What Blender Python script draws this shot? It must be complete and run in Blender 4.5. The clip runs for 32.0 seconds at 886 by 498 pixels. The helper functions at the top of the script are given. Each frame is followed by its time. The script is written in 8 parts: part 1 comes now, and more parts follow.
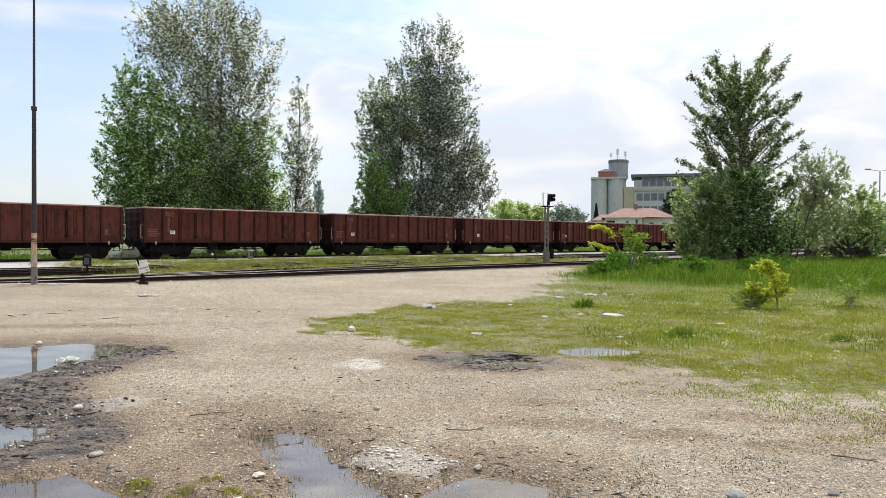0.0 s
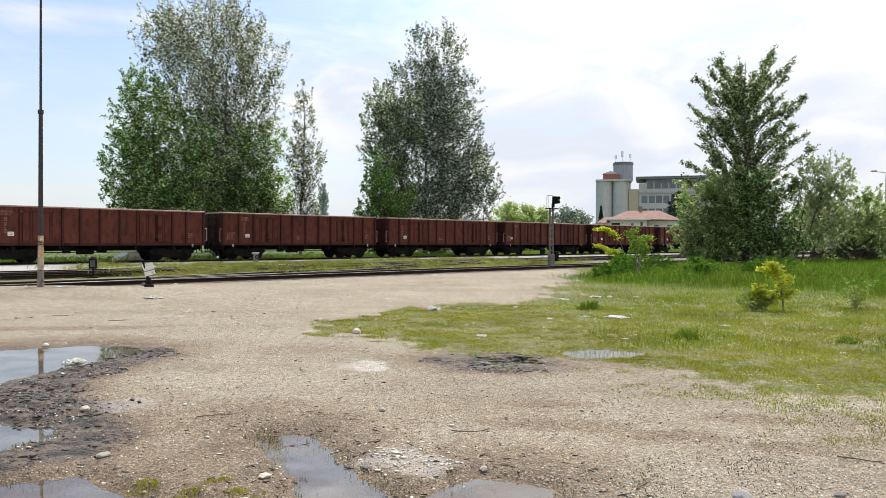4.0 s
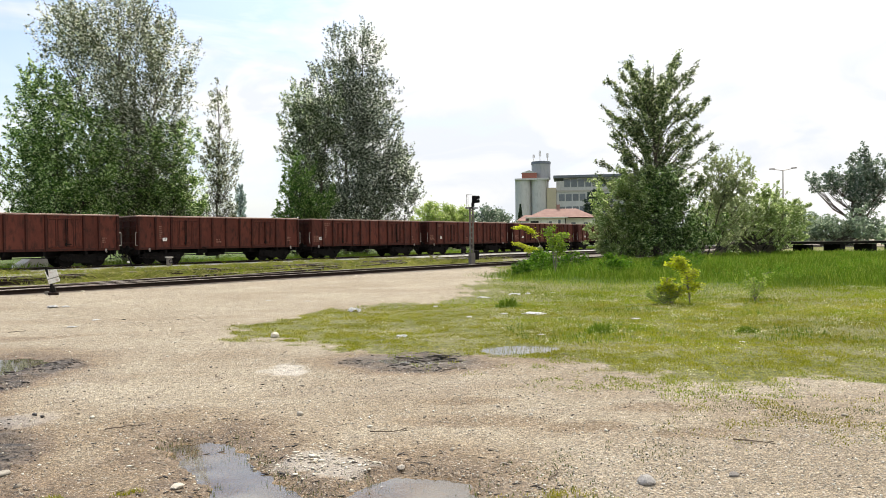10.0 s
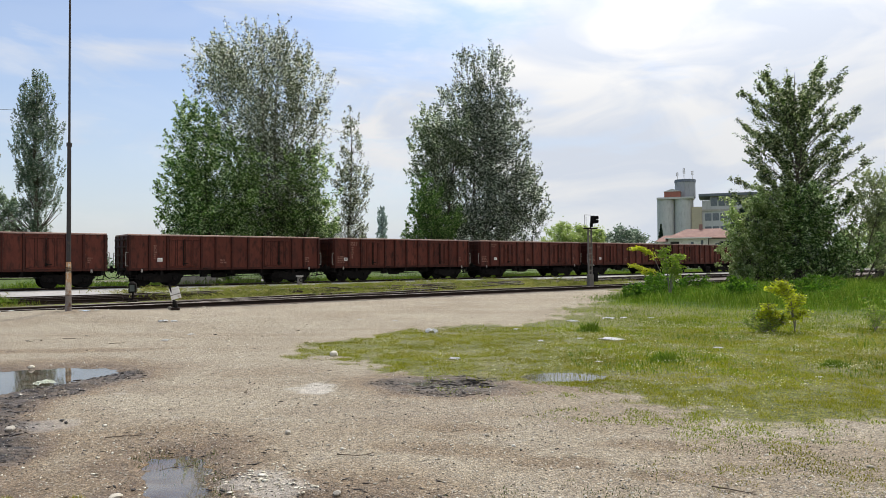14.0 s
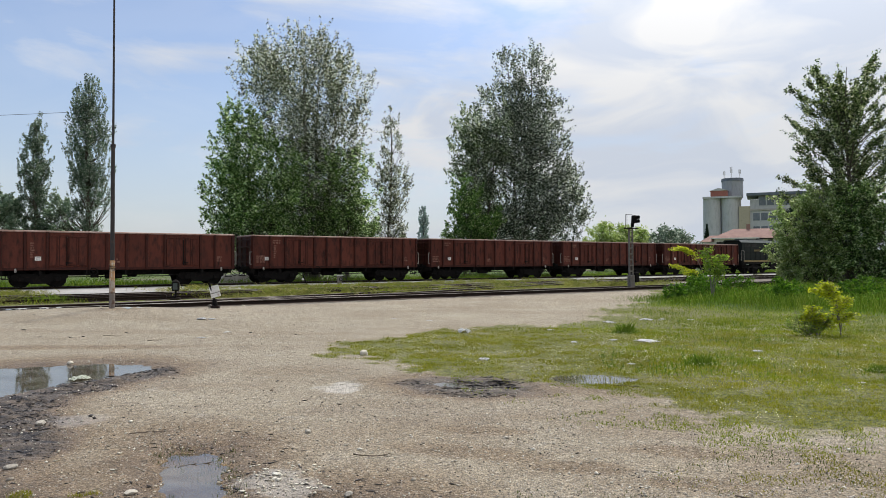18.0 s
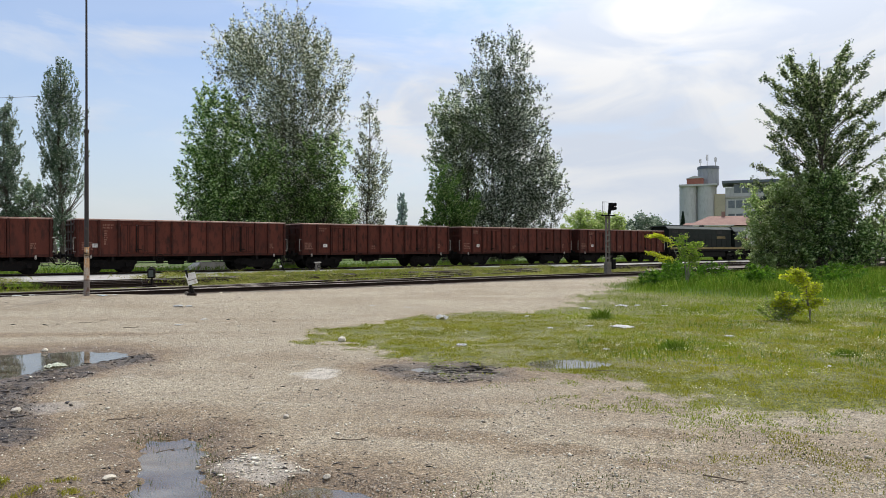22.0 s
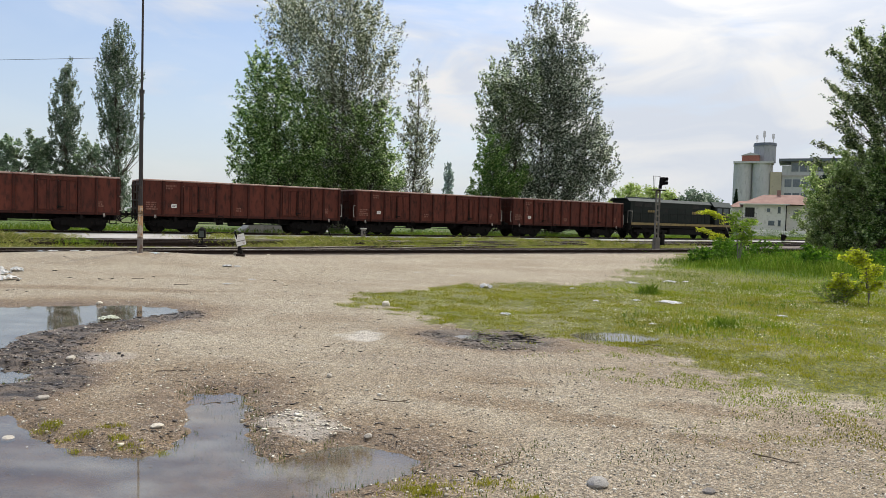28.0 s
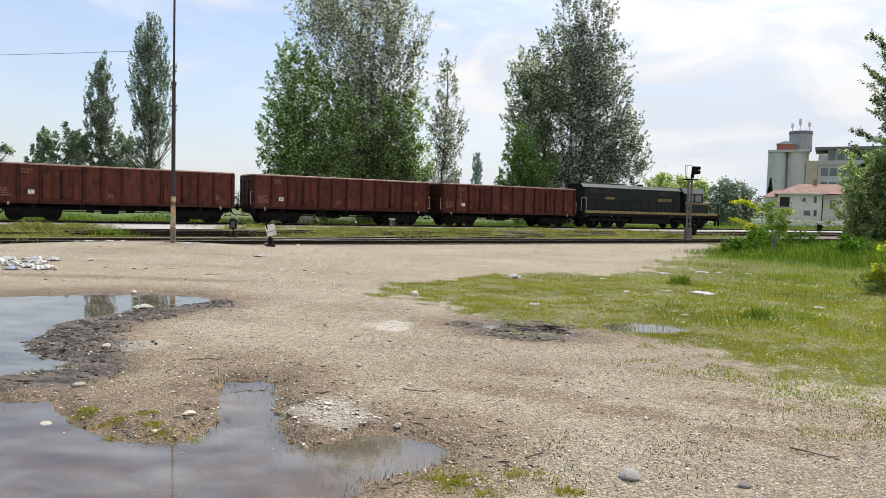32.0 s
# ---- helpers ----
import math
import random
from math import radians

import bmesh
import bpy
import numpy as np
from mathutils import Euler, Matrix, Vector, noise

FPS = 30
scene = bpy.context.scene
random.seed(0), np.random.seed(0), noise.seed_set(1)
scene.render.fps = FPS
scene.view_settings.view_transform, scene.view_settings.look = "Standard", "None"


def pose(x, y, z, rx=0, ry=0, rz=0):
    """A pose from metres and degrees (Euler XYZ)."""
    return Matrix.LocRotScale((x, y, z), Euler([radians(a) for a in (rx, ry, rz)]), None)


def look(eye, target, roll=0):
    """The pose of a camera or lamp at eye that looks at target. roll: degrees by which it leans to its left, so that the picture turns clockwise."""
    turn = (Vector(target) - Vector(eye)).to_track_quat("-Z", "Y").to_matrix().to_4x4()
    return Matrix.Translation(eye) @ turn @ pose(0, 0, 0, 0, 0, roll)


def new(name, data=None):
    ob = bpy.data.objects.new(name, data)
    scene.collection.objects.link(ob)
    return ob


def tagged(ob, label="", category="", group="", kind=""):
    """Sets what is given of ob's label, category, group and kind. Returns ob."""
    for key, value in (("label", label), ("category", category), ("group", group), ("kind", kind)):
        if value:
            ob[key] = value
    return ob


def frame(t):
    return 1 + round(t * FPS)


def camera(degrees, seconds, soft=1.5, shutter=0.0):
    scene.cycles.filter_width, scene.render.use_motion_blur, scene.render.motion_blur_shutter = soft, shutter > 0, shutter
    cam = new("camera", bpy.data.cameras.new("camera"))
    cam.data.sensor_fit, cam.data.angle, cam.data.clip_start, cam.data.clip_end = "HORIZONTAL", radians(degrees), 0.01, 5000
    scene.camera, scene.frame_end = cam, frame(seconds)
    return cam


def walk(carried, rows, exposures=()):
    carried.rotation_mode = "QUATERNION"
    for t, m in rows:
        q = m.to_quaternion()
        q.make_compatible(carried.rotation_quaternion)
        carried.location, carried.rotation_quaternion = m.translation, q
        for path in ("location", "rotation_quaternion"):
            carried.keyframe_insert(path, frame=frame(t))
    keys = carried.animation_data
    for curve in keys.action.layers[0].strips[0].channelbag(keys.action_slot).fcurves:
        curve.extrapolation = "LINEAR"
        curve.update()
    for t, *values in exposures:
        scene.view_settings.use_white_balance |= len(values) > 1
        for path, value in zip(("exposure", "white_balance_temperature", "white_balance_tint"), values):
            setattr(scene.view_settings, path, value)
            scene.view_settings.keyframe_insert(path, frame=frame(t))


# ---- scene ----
cam = camera(64.0, 32.0, 0.6)
PATH = [
    (0, look((-0.192, -0.281, 1.483), (-0.207, 1.785, 1.452), 0.30)),
    (0.5, look((-0.196, -0.258, 1.474), (-0.209, 1.807, 1.439), 0.30)),
    (1, look((-0.201, -0.267, 1.476), (-0.231, 1.797, 1.429), 0.20)),
    (1.5, look((-0.194, -0.261, 1.464), (-0.225, 1.803, 1.423), 0.20)),
    (2, look((-0.190, -0.264, 1.470), (-0.216, 1.800, 1.429), 0.20)),
    (2.5, look((-0.187, -0.277, 1.477), (-0.214, 1.789, 1.446), 0.50)),
    (3, look((-0.199, -0.270, 1.472), (-0.231, 1.795, 1.441), 0.60)),
    (3.5, look((-0.196, -0.292, 1.475), (-0.231, 1.772, 1.451), 0.30)),
    (5.5, look((-0.198, -0.284, 1.473), (-0.211, 1.780, 1.450), 0.40)),
    (6, look((-0.192, -0.287, 1.473), (-0.219, 1.778, 1.448), 0.10)),
    (6.5, look((-0.183, -0.289, 1.462), (-0.210, 1.776, 1.445), 0.20)),
    (7, look((-0.185, -0.256, 1.452), (-0.204, 1.809, 1.428), -0.00)),
    (7.5, look((-0.194, -0.272, 1.455), (-0.219, 1.794, 1.425), 0.10)),
    (8, look((-0.192, -0.274, 1.459), (-0.213, 1.792, 1.423), 0.10)),
    (8.5, look((-0.190, -0.274, 1.452), (-0.220, 1.792, 1.418), 0.10)),
    (9, look((-0.190, -0.282, 1.456), (-0.225, 1.784, 1.426), 0.00)),
    (9.5, look((-0.181, -0.303, 1.456), (-0.186, 1.763, 1.433), -0.00)),
    (10, look((-0.143, -0.352, 1.487), (0.054, 1.703, 1.462), -0.70)),
    (10.5, look((0.020, -0.349, 1.464), (-0.034, 1.715, 1.457), -0.20)),
    (11, look((0.258, -0.346, 1.454), (0.099, 1.713, 1.478), -0.20)),
    (11.5, look((0.475, -0.429, 1.448), (0.307, 1.629, 1.382), 1.50)),
    (12, look((0.732, -0.518, 1.496), (0.522, 1.537, 1.488), -0.80)),
    (12.5, look((1.009, -0.467, 1.491), (0.744, 1.581, 1.489), 2.80)),
    (13, look((1.101, -0.422, 1.497), (0.933, 1.636, 1.527), 0.20)),
    (13.5, look((1.126, -0.329, 1.478), (1.004, 1.732, 1.538), -0.10)),
    (14, look((1.172, -0.236, 1.488), (0.966, 1.818, 1.527), -0.40)),
    (14.5, look((1.293, -0.185, 1.482), (0.995, 1.858, 1.547), 1.20)),
    (15, look((1.328, -0.169, 1.468), (1.085, 1.882, 1.517), 0.60)),
    (15.5, look((1.310, -0.152, 1.463), (1.027, 1.894, 1.471), 0.30)),
    (17.5, look((1.349, -0.145, 1.474), (1.036, 1.897, 1.506), -0.30)),
    (18, look((1.345, -0.135, 1.484), (1.019, 1.903, 1.523), -0.20)),
    (18.5, look((1.347, -0.155, 1.481), (1.020, 1.884, 1.519), -0.10)),
    (19, look((1.348, -0.161, 1.468), (1.021, 1.879, 1.501), -0.10)),
    (19.5, look((1.343, -0.147, 1.465), (1.002, 1.891, 1.492), 0.00)),
    (20, look((1.345, -0.145, 1.457), (1.019, 1.895, 1.460), -0.50)),
    (20.5, look((1.379, -0.176, 1.478), (1.069, 1.866, 1.513), -0.60)),
    (21, look((1.366, -0.163, 1.474), (1.122, 1.888, 1.482), -0.20)),
    (21.5, look((1.354, -0.179, 1.471), (1.056, 1.865, 1.463), -0.40)),
    (22, look((1.368, -0.196, 1.481), (1.103, 1.853, 1.482), -0.20)),
    (22.5, look((1.361, -0.164, 1.468), (1.144, 1.890, 1.482), 0.00)),
    (23, look((1.359, -0.167, 1.466), (1.124, 1.885, 1.464), 0.10)),
    (23.5, look((1.354, -0.164, 1.454), (1.089, 1.884, 1.422), 0.20)),
    (24, look((1.355, -0.157, 1.460), (1.091, 1.892, 1.434), -0.10)),
    (24.5, look((1.354, -0.171, 1.460), (1.051, 1.872, 1.433), 0.70)),
    (25, look((1.352, -0.176, 1.457), (1.012, 1.862, 1.422), 1.10)),
    (25.5, look((1.351, -0.180, 1.445), (0.989, 1.853, 1.377), 1.10)),
    (27.5, look((1.331, -0.114, 1.432), (0.953, 1.915, 1.334), 1.90)),
    (28, look((1.334, -0.117, 1.430), (0.942, 1.910, 1.343), 1.60)),
    (28.5, look((1.331, -0.097, 1.426), (0.932, 1.927, 1.332), 1.80)),
    (29, look((1.326, -0.106, 1.424), (0.921, 1.916, 1.318), 1.60)),
    (29.5, look((1.329, -0.113, 1.431), (0.901, 1.905, 1.326), 1.50)),
    (30, look((1.328, -0.111, 1.423), (0.870, 1.900, 1.314), 1.60)),
    (30.5, look((1.323, -0.089, 1.423), (0.883, 1.927, 1.328), 1.30)),
    (31, look((1.330, -0.097, 1.426), (0.887, 1.918, 1.328), 1.30)),
    (31.5, look((1.327, -0.098, 1.424), (0.869, 1.914, 1.317), 1.40)),
    (32, look((1.321, -0.086, 1.421), (0.849, 1.922, 1.304), 1.50)),
]
EXPOSURES = [(0, -0.02, 6650, 10), (7, -0.02, 6650, 10), (9, 0.0, 6950, 10), (10, 0.12, 7050, 10), (10.5, -0.1, 6800, 10), (11, -0.36, 6800, 10), (12, -0.08, 7050, 10), (13, -0.3, 6900, 10), (14, -0.3, 6600, 10), (15, -0.60, 6500, 10),
             (18, -0.44, 6500, 10), (20, -0.36, 6500, 10), (22, -0.32, 6500, 10), (23, -0.31, 6500, 10), (24, -0.26, 6600, 10), (25, 0.06, 6650, 10), (28, -0.27, 6700, 10), (30, -0.1, 6650, 10), (32, -0.1, 6700, 10)]
walk(cam, PATH, EXPOSURES)

# ---- light ----
SUN_EL, SUN_AZ = radians(61), radians(16)      # azimuth from +y towards +x
world = bpy.data.worlds.new("sky")
scene.world = world
world.use_nodes = True
wn = world.node_tree
wn.nodes.clear()
w_out = wn.nodes.new("ShaderNodeOutputWorld")
w_bg = wn.nodes.new("ShaderNodeBackground")
w_sky = wn.nodes.new("ShaderNodeTexSky")
w_sky.sky_type = "NISHITA"
w_sky.sun_disc = False
w_sky.sun_elevation, w_sky.sun_rotation = SUN_EL, SUN_AZ
w_sky.dust_density = 1.2
w_sky.ozone_density = 3.0
w_sky.air_density = 1.1
w_tc = wn.nodes.new("ShaderNodeTexCoord")
w_map = wn.nodes.new("ShaderNodeMapping")
w_map.inputs["Scale"].default_value = (1.0, 1.0, 4.2)
w_n = wn.nodes.new("ShaderNodeTexNoise")
w_n.inputs["Scale"].default_value, w_n.inputs["Detail"].default_value = 3.4, 8
w_n.inputs["Roughness"].default_value = 0.55
w_n.inputs["Distortion"].default_value = 0.4
w_r = wn.nodes.new("ShaderNodeValToRGB")
w_r.color_ramp.elements[0].position, w_r.color_ramp.elements[1].position = 0.30, 0.54
w_r.color_ramp.elements[0].color = (0.16, 0.16, 0.16, 1)
w_r.color_ramp.elements[1].color = (0.97, 0.97, 0.97, 1)
w_mix = wn.nodes.new("ShaderNodeMixRGB")
# thin high cloud thickens towards the sun's side
w_sep = wn.nodes.new("ShaderNodeSeparateXYZ")
w_add = wn.nodes.new("ShaderNodeMath")
w_add.operation = "MULTIPLY_ADD"
w_add.inputs[1].default_value = 0.42
w_cl = wn.nodes.new("ShaderNodeMath")
w_cl.operation = "ADD"
w_cl.use_clamp = True
wn.links.new(w_tc.outputs["Generated"], w_map.inputs["Vector"])
wn.links.new(w_map.outputs[0], w_n.inputs["Vector"])
wn.links.new(w_tc.outputs["Generated"], w_sep.inputs[0])
wn.links.new(w_sep.outputs[0], w_add.inputs[0])
wn.links.new(w_n.outputs["Fac"], w_add.inputs[2])
wn.links.new(w_add.outputs[0], w_r.inputs["Fac"])
wn.links.new(w_r.outputs["Color"], w_mix.inputs[0])
w_map2 = wn.nodes.new("ShaderNodeMapping")
w_map2.inputs["Scale"].default_value = (1.0, 1.0, 2.6)
w_map2.inputs["Rotation"].default_value = (0.0, 0.22, 0.0)
w_n2 = wn.nodes.new("ShaderNodeTexNoise")
w_n2.inputs["Scale"].default_value, w_n2.inputs["Detail"].default_value, w_n2.inputs["Distortion"].default_value = 5.5, 7, 0.8
w_r2 = wn.nodes.new("ShaderNodeValToRGB")
w_r2.color_ramp.elements[0].position, w_r2.color_ramp.elements[1].position = 0.40, 0.60
w_r2.color_ramp.elements[0].color = (7.1, 7.7, 8.8, 1)
w_r2.color_ramp.elements[1].color = (9.4, 9.4, 9.4, 1)
wn.links.new(w_tc.outputs["Generated"], w_map2.inputs["Vector"])
wn.links.new(w_map2.outputs[0], w_n2.inputs["Vector"])
wn.links.new(w_n2.outputs["Fac"], w_r2.inputs["Fac"])
wn.links.new(w_r2.outputs["Color"], w_mix.inputs[2])
w_gain = wn.nodes.new("ShaderNodeMixRGB")
w_gain.blend_type = "MULTIPLY"
w_gain.inputs[0].default_value = 1.0
w_gain.inputs[2].default_value = (1.48, 1.48, 1.56, 1)
wn.links.new(w_sky.outputs[0], w_gain.inputs[1])
wn.links.new(w_gain.outputs[0], w_mix.inputs[1])
# pale haze low over the horizon
w_hz = wn.nodes.new("ShaderNodeMapRange")
w_hz.inputs[1].default_value, w_hz.inputs[2].default_value = 0.0, 0.26
w_hz.inputs[3].default_value, w_hz.inputs[4].default_value = 0.65, 0.0
w_haze = wn.nodes.new("ShaderNodeMixRGB")
w_haze.inputs[2].default_value = (6.5, 7.1, 8.0, 1)
wn.links.new(w_sep.outputs[2], w_hz.inputs[0])
wn.links.new(w_hz.outputs[0], w_haze.inputs[0])
wn.links.new(w_mix.outputs[0], w_haze.inputs[1])
# thin cloud glows towards the sun
w_dot = wn.nodes.new("ShaderNodeVectorMath")
w_dot.operation = "DOT_PRODUCT"
w_dot.inputs[1].default_value = (math.cos(SUN_EL) * math.sin(SUN_AZ), math.cos(SUN_EL) * math.cos(SUN_AZ), math.sin(SUN_EL))
w_gl = wn.nodes.new("ShaderNodeMapRange")
w_gl.interpolation_type = "SMOOTHSTEP"
w_gl.inputs[1].default_value, w_gl.inputs[2].default_value = 0.60, 1.0
w_gl.inputs[3].default_value, w_gl.inputs[4].default_value = 0.97, 1.9
w_glow = wn.nodes.new("ShaderNodeMixRGB")
w_glow.blend_type = "MULTIPLY"
w_glow.inputs[0].default_value = 1.0
wn.links.new(w_tc.outputs["Generated"], w_dot.inputs[0])
wn.links.new(w_dot.outputs["Value"], w_gl.inputs[0])
wn.links.new(w_haze.outputs[0], w_glow.inputs[1])
wn.links.new(w_gl.outputs[0], w_glow.inputs[2])
wn.links.new(w_glow.outputs[0], w_bg.inputs["Color"])
w_bg.inputs["Strength"].default_value = 0.12
wn.links.new(w_bg.outputs[0], w_out.inputs["Surface"])
sun = new("sun", bpy.data.lights.new("sun", "SUN"))
sun.data.energy, sun.data.angle, sun.data.color = 3.7, radians(1.5), (1.0, 0.935, 0.83)
sun_dir = Vector((math.cos(SUN_EL) * math.sin(SUN_AZ), math.cos(SUN_EL) * math.cos(SUN_AZ), math.sin(SUN_EL)))
sun.matrix_world = look(sun_dir * 300, (0, 0, 0))

# ---- track frame: u runs along the rails, n across them, away from the camera ----
TRACK_A = radians(44.294)
DU = (math.cos(TRACK_A), math.sin(TRACK_A))
DN = (-math.sin(TRACK_A), math.cos(TRACK_A))


def yard(u, n, z=0.0):
    return (u * DU[0] + n * DN[0], u * DU[1] + n * DN[1], z)


def yard_pose(u, n, z=0.0, turn=0.0):
    x, y, _ = yard(u, n)
    return pose(x, y, z, 0, 0, math.degrees(TRACK_A) + turn)


# ---- materials ----
def nodes_of(name):
    m = bpy.data.materials.new(name)
    m.use_nodes = True
    nt = m.node_tree
    return m, nt, nt.nodes["Principled BSDF"]


def noise_node(nt, coord, scale, detail=4, stretch=None, rough=0.55):
    n = nt.nodes.new("ShaderNodeTexNoise")
    n.inputs["Scale"].default_value, n.inputs["Detail"].default_value = scale, detail
    n.inputs["Roughness"].default_value = rough
    if stretch:
        mp = nt.nodes.new("ShaderNodeMapping")
        mp.inputs["Scale"].default_value = stretch
        nt.links.new(coord, mp.inputs["Vector"])
        coord = mp.outputs[0]
    nt.links.new(coord, n.inputs["Vector"])
    return n.outputs["Fac"]


def ramp_node(nt, fac, a, b, va=0.0, vb=1.0):
    r = nt.nodes.new("ShaderNodeMapRange")
    r.inputs[1].default_value, r.inputs[2].default_value = a, b
    r.inputs[3].default_value, r.inputs[4].default_value = va, vb
    nt.links.new(fac, r.inputs[0])
    return r.outputs[0]


def mix_node(nt, fac, a, b, blend="MIX"):
    m = nt.nodes.new("ShaderNodeMixRGB")
    m.blend_type = blend
    for i, v in enumerate((fac, a, b)):
        if hasattr(v, "links"):
            nt.links.new(v, m.inputs[i])
        elif i == 0:
            m.inputs[0].default_value = v
        else:
            m.inputs[i].default_value = (*v, 1)
    return m.outputs[0]


def bump_node(nt, height, strength, distance, bsdf):
    b = nt.nodes.new("ShaderNodeBump")
    b.inputs["Strength"].default_value, b.inputs["Distance"].default_value = strength, distance
    nt.links.new(height, b.inputs["Height"])
    nt.links.new(b.outputs[0], bsdf.inputs["Normal"])


def worn(name, c1, c2, c3, scale=3.0, rough=0.7, metal=0.0, bump=0.3, spots=(0.55, 0.72), stretch=None, vary=0.25, fine=40.0):
    """Painted, rusty, plastered or stone surface: two tones, stains of a third, fine grain, each object a little different."""
    m, nt, b = nodes_of(name)
    tc = nt.nodes.new("ShaderNodeTexCoord")
    oi = nt.nodes.new("ShaderNodeObjectInfo")
    off = nt.nodes.new("ShaderNodeVectorMath")
    off.operation = "MULTIPLY_ADD"
    cmb = nt.nodes.new("ShaderNodeCombineXYZ")
    for i in range(3):
        nt.links.new(oi.outputs["Random"], cmb.inputs[i])
    off.inputs[1].default_value = (37.0, 53.0, 19.0)
    nt.links.new(cmb.outputs[0], off.inputs[0])
    nt.links.new(tc.outputs["Object"], off.inputs[2])
    co = off.outputs[0]
    big = noise_node(nt, co, scale, 5, stretch)
    small = noise_node(nt, co, fine, 3)
    col = mix_node(nt, ramp_node(nt, big, 0.35, 0.65), c1, c2)
    stain = noise_node(nt, co, scale * 1.7 + 1.3, 6, stretch)
    col = mix_node(nt, ramp_node(nt, stain, *spots), col, c3)
    g = nt.nodes.new("ShaderNodeMath")
    g.operation = "ADD"
    nt.links.new(ramp_node(nt, small, 0.3, 0.7, 0.88, 1.12), g.inputs[0])
    nt.links.new(ramp_node(nt, oi.outputs["Random"], 0, 1, -vary / 2, vary / 2), g.inputs[1])
    hs = nt.nodes.new("ShaderNodeHueSaturation")
    nt.links.new(g.outputs[0], hs.inputs["Value"])
    nt.links.new(col, hs.inputs["Color"])
    nt.links.new(hs.outputs[0], b.inputs["Base Color"])
    b.inputs["Metallic"].default_value = metal
    nt.links.new(ramp_node(nt, big, 0.3, 0.7, rough - 0.1, min(1, rough + 0.12)), b.inputs["Roughness"])
    if bump:
        bump_node(nt, small, bump, 0.01, b)
    return m


def leafy(name, c1, c2, c3, trans=0.45, rough=0.45, glint=1.0, glow=1.9, drift=0.0):
    """Leaves: each island its own tone, some painted as pale glints; light passes through."""
    m, nt, b = nodes_of(name)
    geo = nt.nodes.new("ShaderNodeNewGeometry")
    r = nt.nodes.new("ShaderNodeValToRGB")
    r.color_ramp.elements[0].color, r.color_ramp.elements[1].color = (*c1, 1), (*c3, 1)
    # glint: islands past this point get c3, a highlight put into the colour
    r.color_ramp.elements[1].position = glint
    # dark gaps inside crowns are painted too, as a run of c1
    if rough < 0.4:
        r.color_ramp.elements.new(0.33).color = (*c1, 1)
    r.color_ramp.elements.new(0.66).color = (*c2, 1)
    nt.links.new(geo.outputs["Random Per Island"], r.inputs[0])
    tc = nt.nodes.new("ShaderNodeTexCoord")
    big = noise_node(nt, tc.outputs["Object"], 0.35, 3)
    hs = nt.nodes.new("ShaderNodeHueSaturation")
    nt.links.new(ramp_node(nt, big, 0.3, 0.7, 0.75, 1.3), hs.inputs["Value"])
    nt.links.new(ramp_node(nt, noise_node(nt, tc.outputs["Object"], 1.3, 4), 0.32, 0.68, 0.5 - drift, 0.5 + drift * 0.6), hs.inputs["Hue"])
    nt.links.new(r.outputs[0], hs.inputs["Color"])
    nt.links.new(hs.outputs[0], b.inputs["Base Color"])
    b.inputs["Roughness"].default_value = rough
    b.inputs["Specular IOR Level"].default_value = 0.5 if rough < 0.4 else 0.25 if rough < 0.55 else 0.08
    t = nt.nodes.new("ShaderNodeBsdfTranslucent")
    hs2 = nt.nodes.new("ShaderNodeHueSaturation")
    hs2.inputs["Value"].default_value, hs2.inputs["Saturation"].default_value = glow, 1.1
    nt.links.new(hs.outputs[0], hs2.inputs["Color"])
    nt.links.new(hs2.outputs[0], t.inputs["Color"])
    mx = nt.nodes.new("ShaderNodeMixShader")
    mx.inputs[0].default_value = trans
    nt.links.new(b.outputs[0], mx.inputs[1])
    nt.links.new(t.outputs[0], mx.inputs[2])
    nt.links.new(mx.outputs[0], nt.nodes["Material Output"].inputs["Surface"])
    return m


M = {}
M["wagon"] = worn("wagon_paint", (0.088, 0.022, 0.014), (0.118, 0.032, 0.020), (0.034, 0.012, 0.009), 1.1, 0.58, 0.0, 0.25, (0.48, 0.70), (1.6, 1.6, 0.55), 0.3)
# side paint made darker: shadow lines of ribs and sills are in the colour
M["wagon_rib"] = worn("shade_dark_rib_paint", (0.042, 0.011, 0.0075), (0.064, 0.017, 0.011), (0.026, 0.010, 0.008), 2.0, 0.6, 0.0, 0.2, (0.5, 0.7))
M["wagon_rim"] = worn("pale_rim", (0.34, 0.20, 0.16), (0.42, 0.30, 0.26), (0.20, 0.09, 0.06), 1.2, 0.55, 0.1, 0.2)
# near-black: deep shade under the wagons is put into this sooty tone
M["soot"] = worn("shade_dark_sooty_steel", (0.005, 0.0045, 0.004), (0.009, 0.0075, 0.007), (0.020, 0.014, 0.011), 3.0, 0.88, 0.0, 0.3)
M["stencil"] = worn("faded_stencil", (0.24, 0.13, 0.095), (0.19, 0.085, 0.058), (0.13, 0.04, 0.026), 9.0, 0.8, 0.0, 0.0, (0.42, 0.60))
M["plate"] = worn("white_plate", (0.78, 0.77, 0.74), (0.68, 0.66, 0.62), (0.5, 0.42, 0.36), 6.0, 0.5, 0.0, 0.0)
M["pale_steel"] = worn("pale_steel", (0.42, 0.40, 0.37), (0.30, 0.27, 0.24), (0.2, 0.12, 0.08), 6.0, 0.5, 0.5, 0.1)
M["loco"] = worn("dark_green_paint", (0.008, 0.013, 0.011), (0.013, 0.019, 0.016), (0.022, 0.020, 0.016), 1.0, 0.6, 0.0, 0.15)
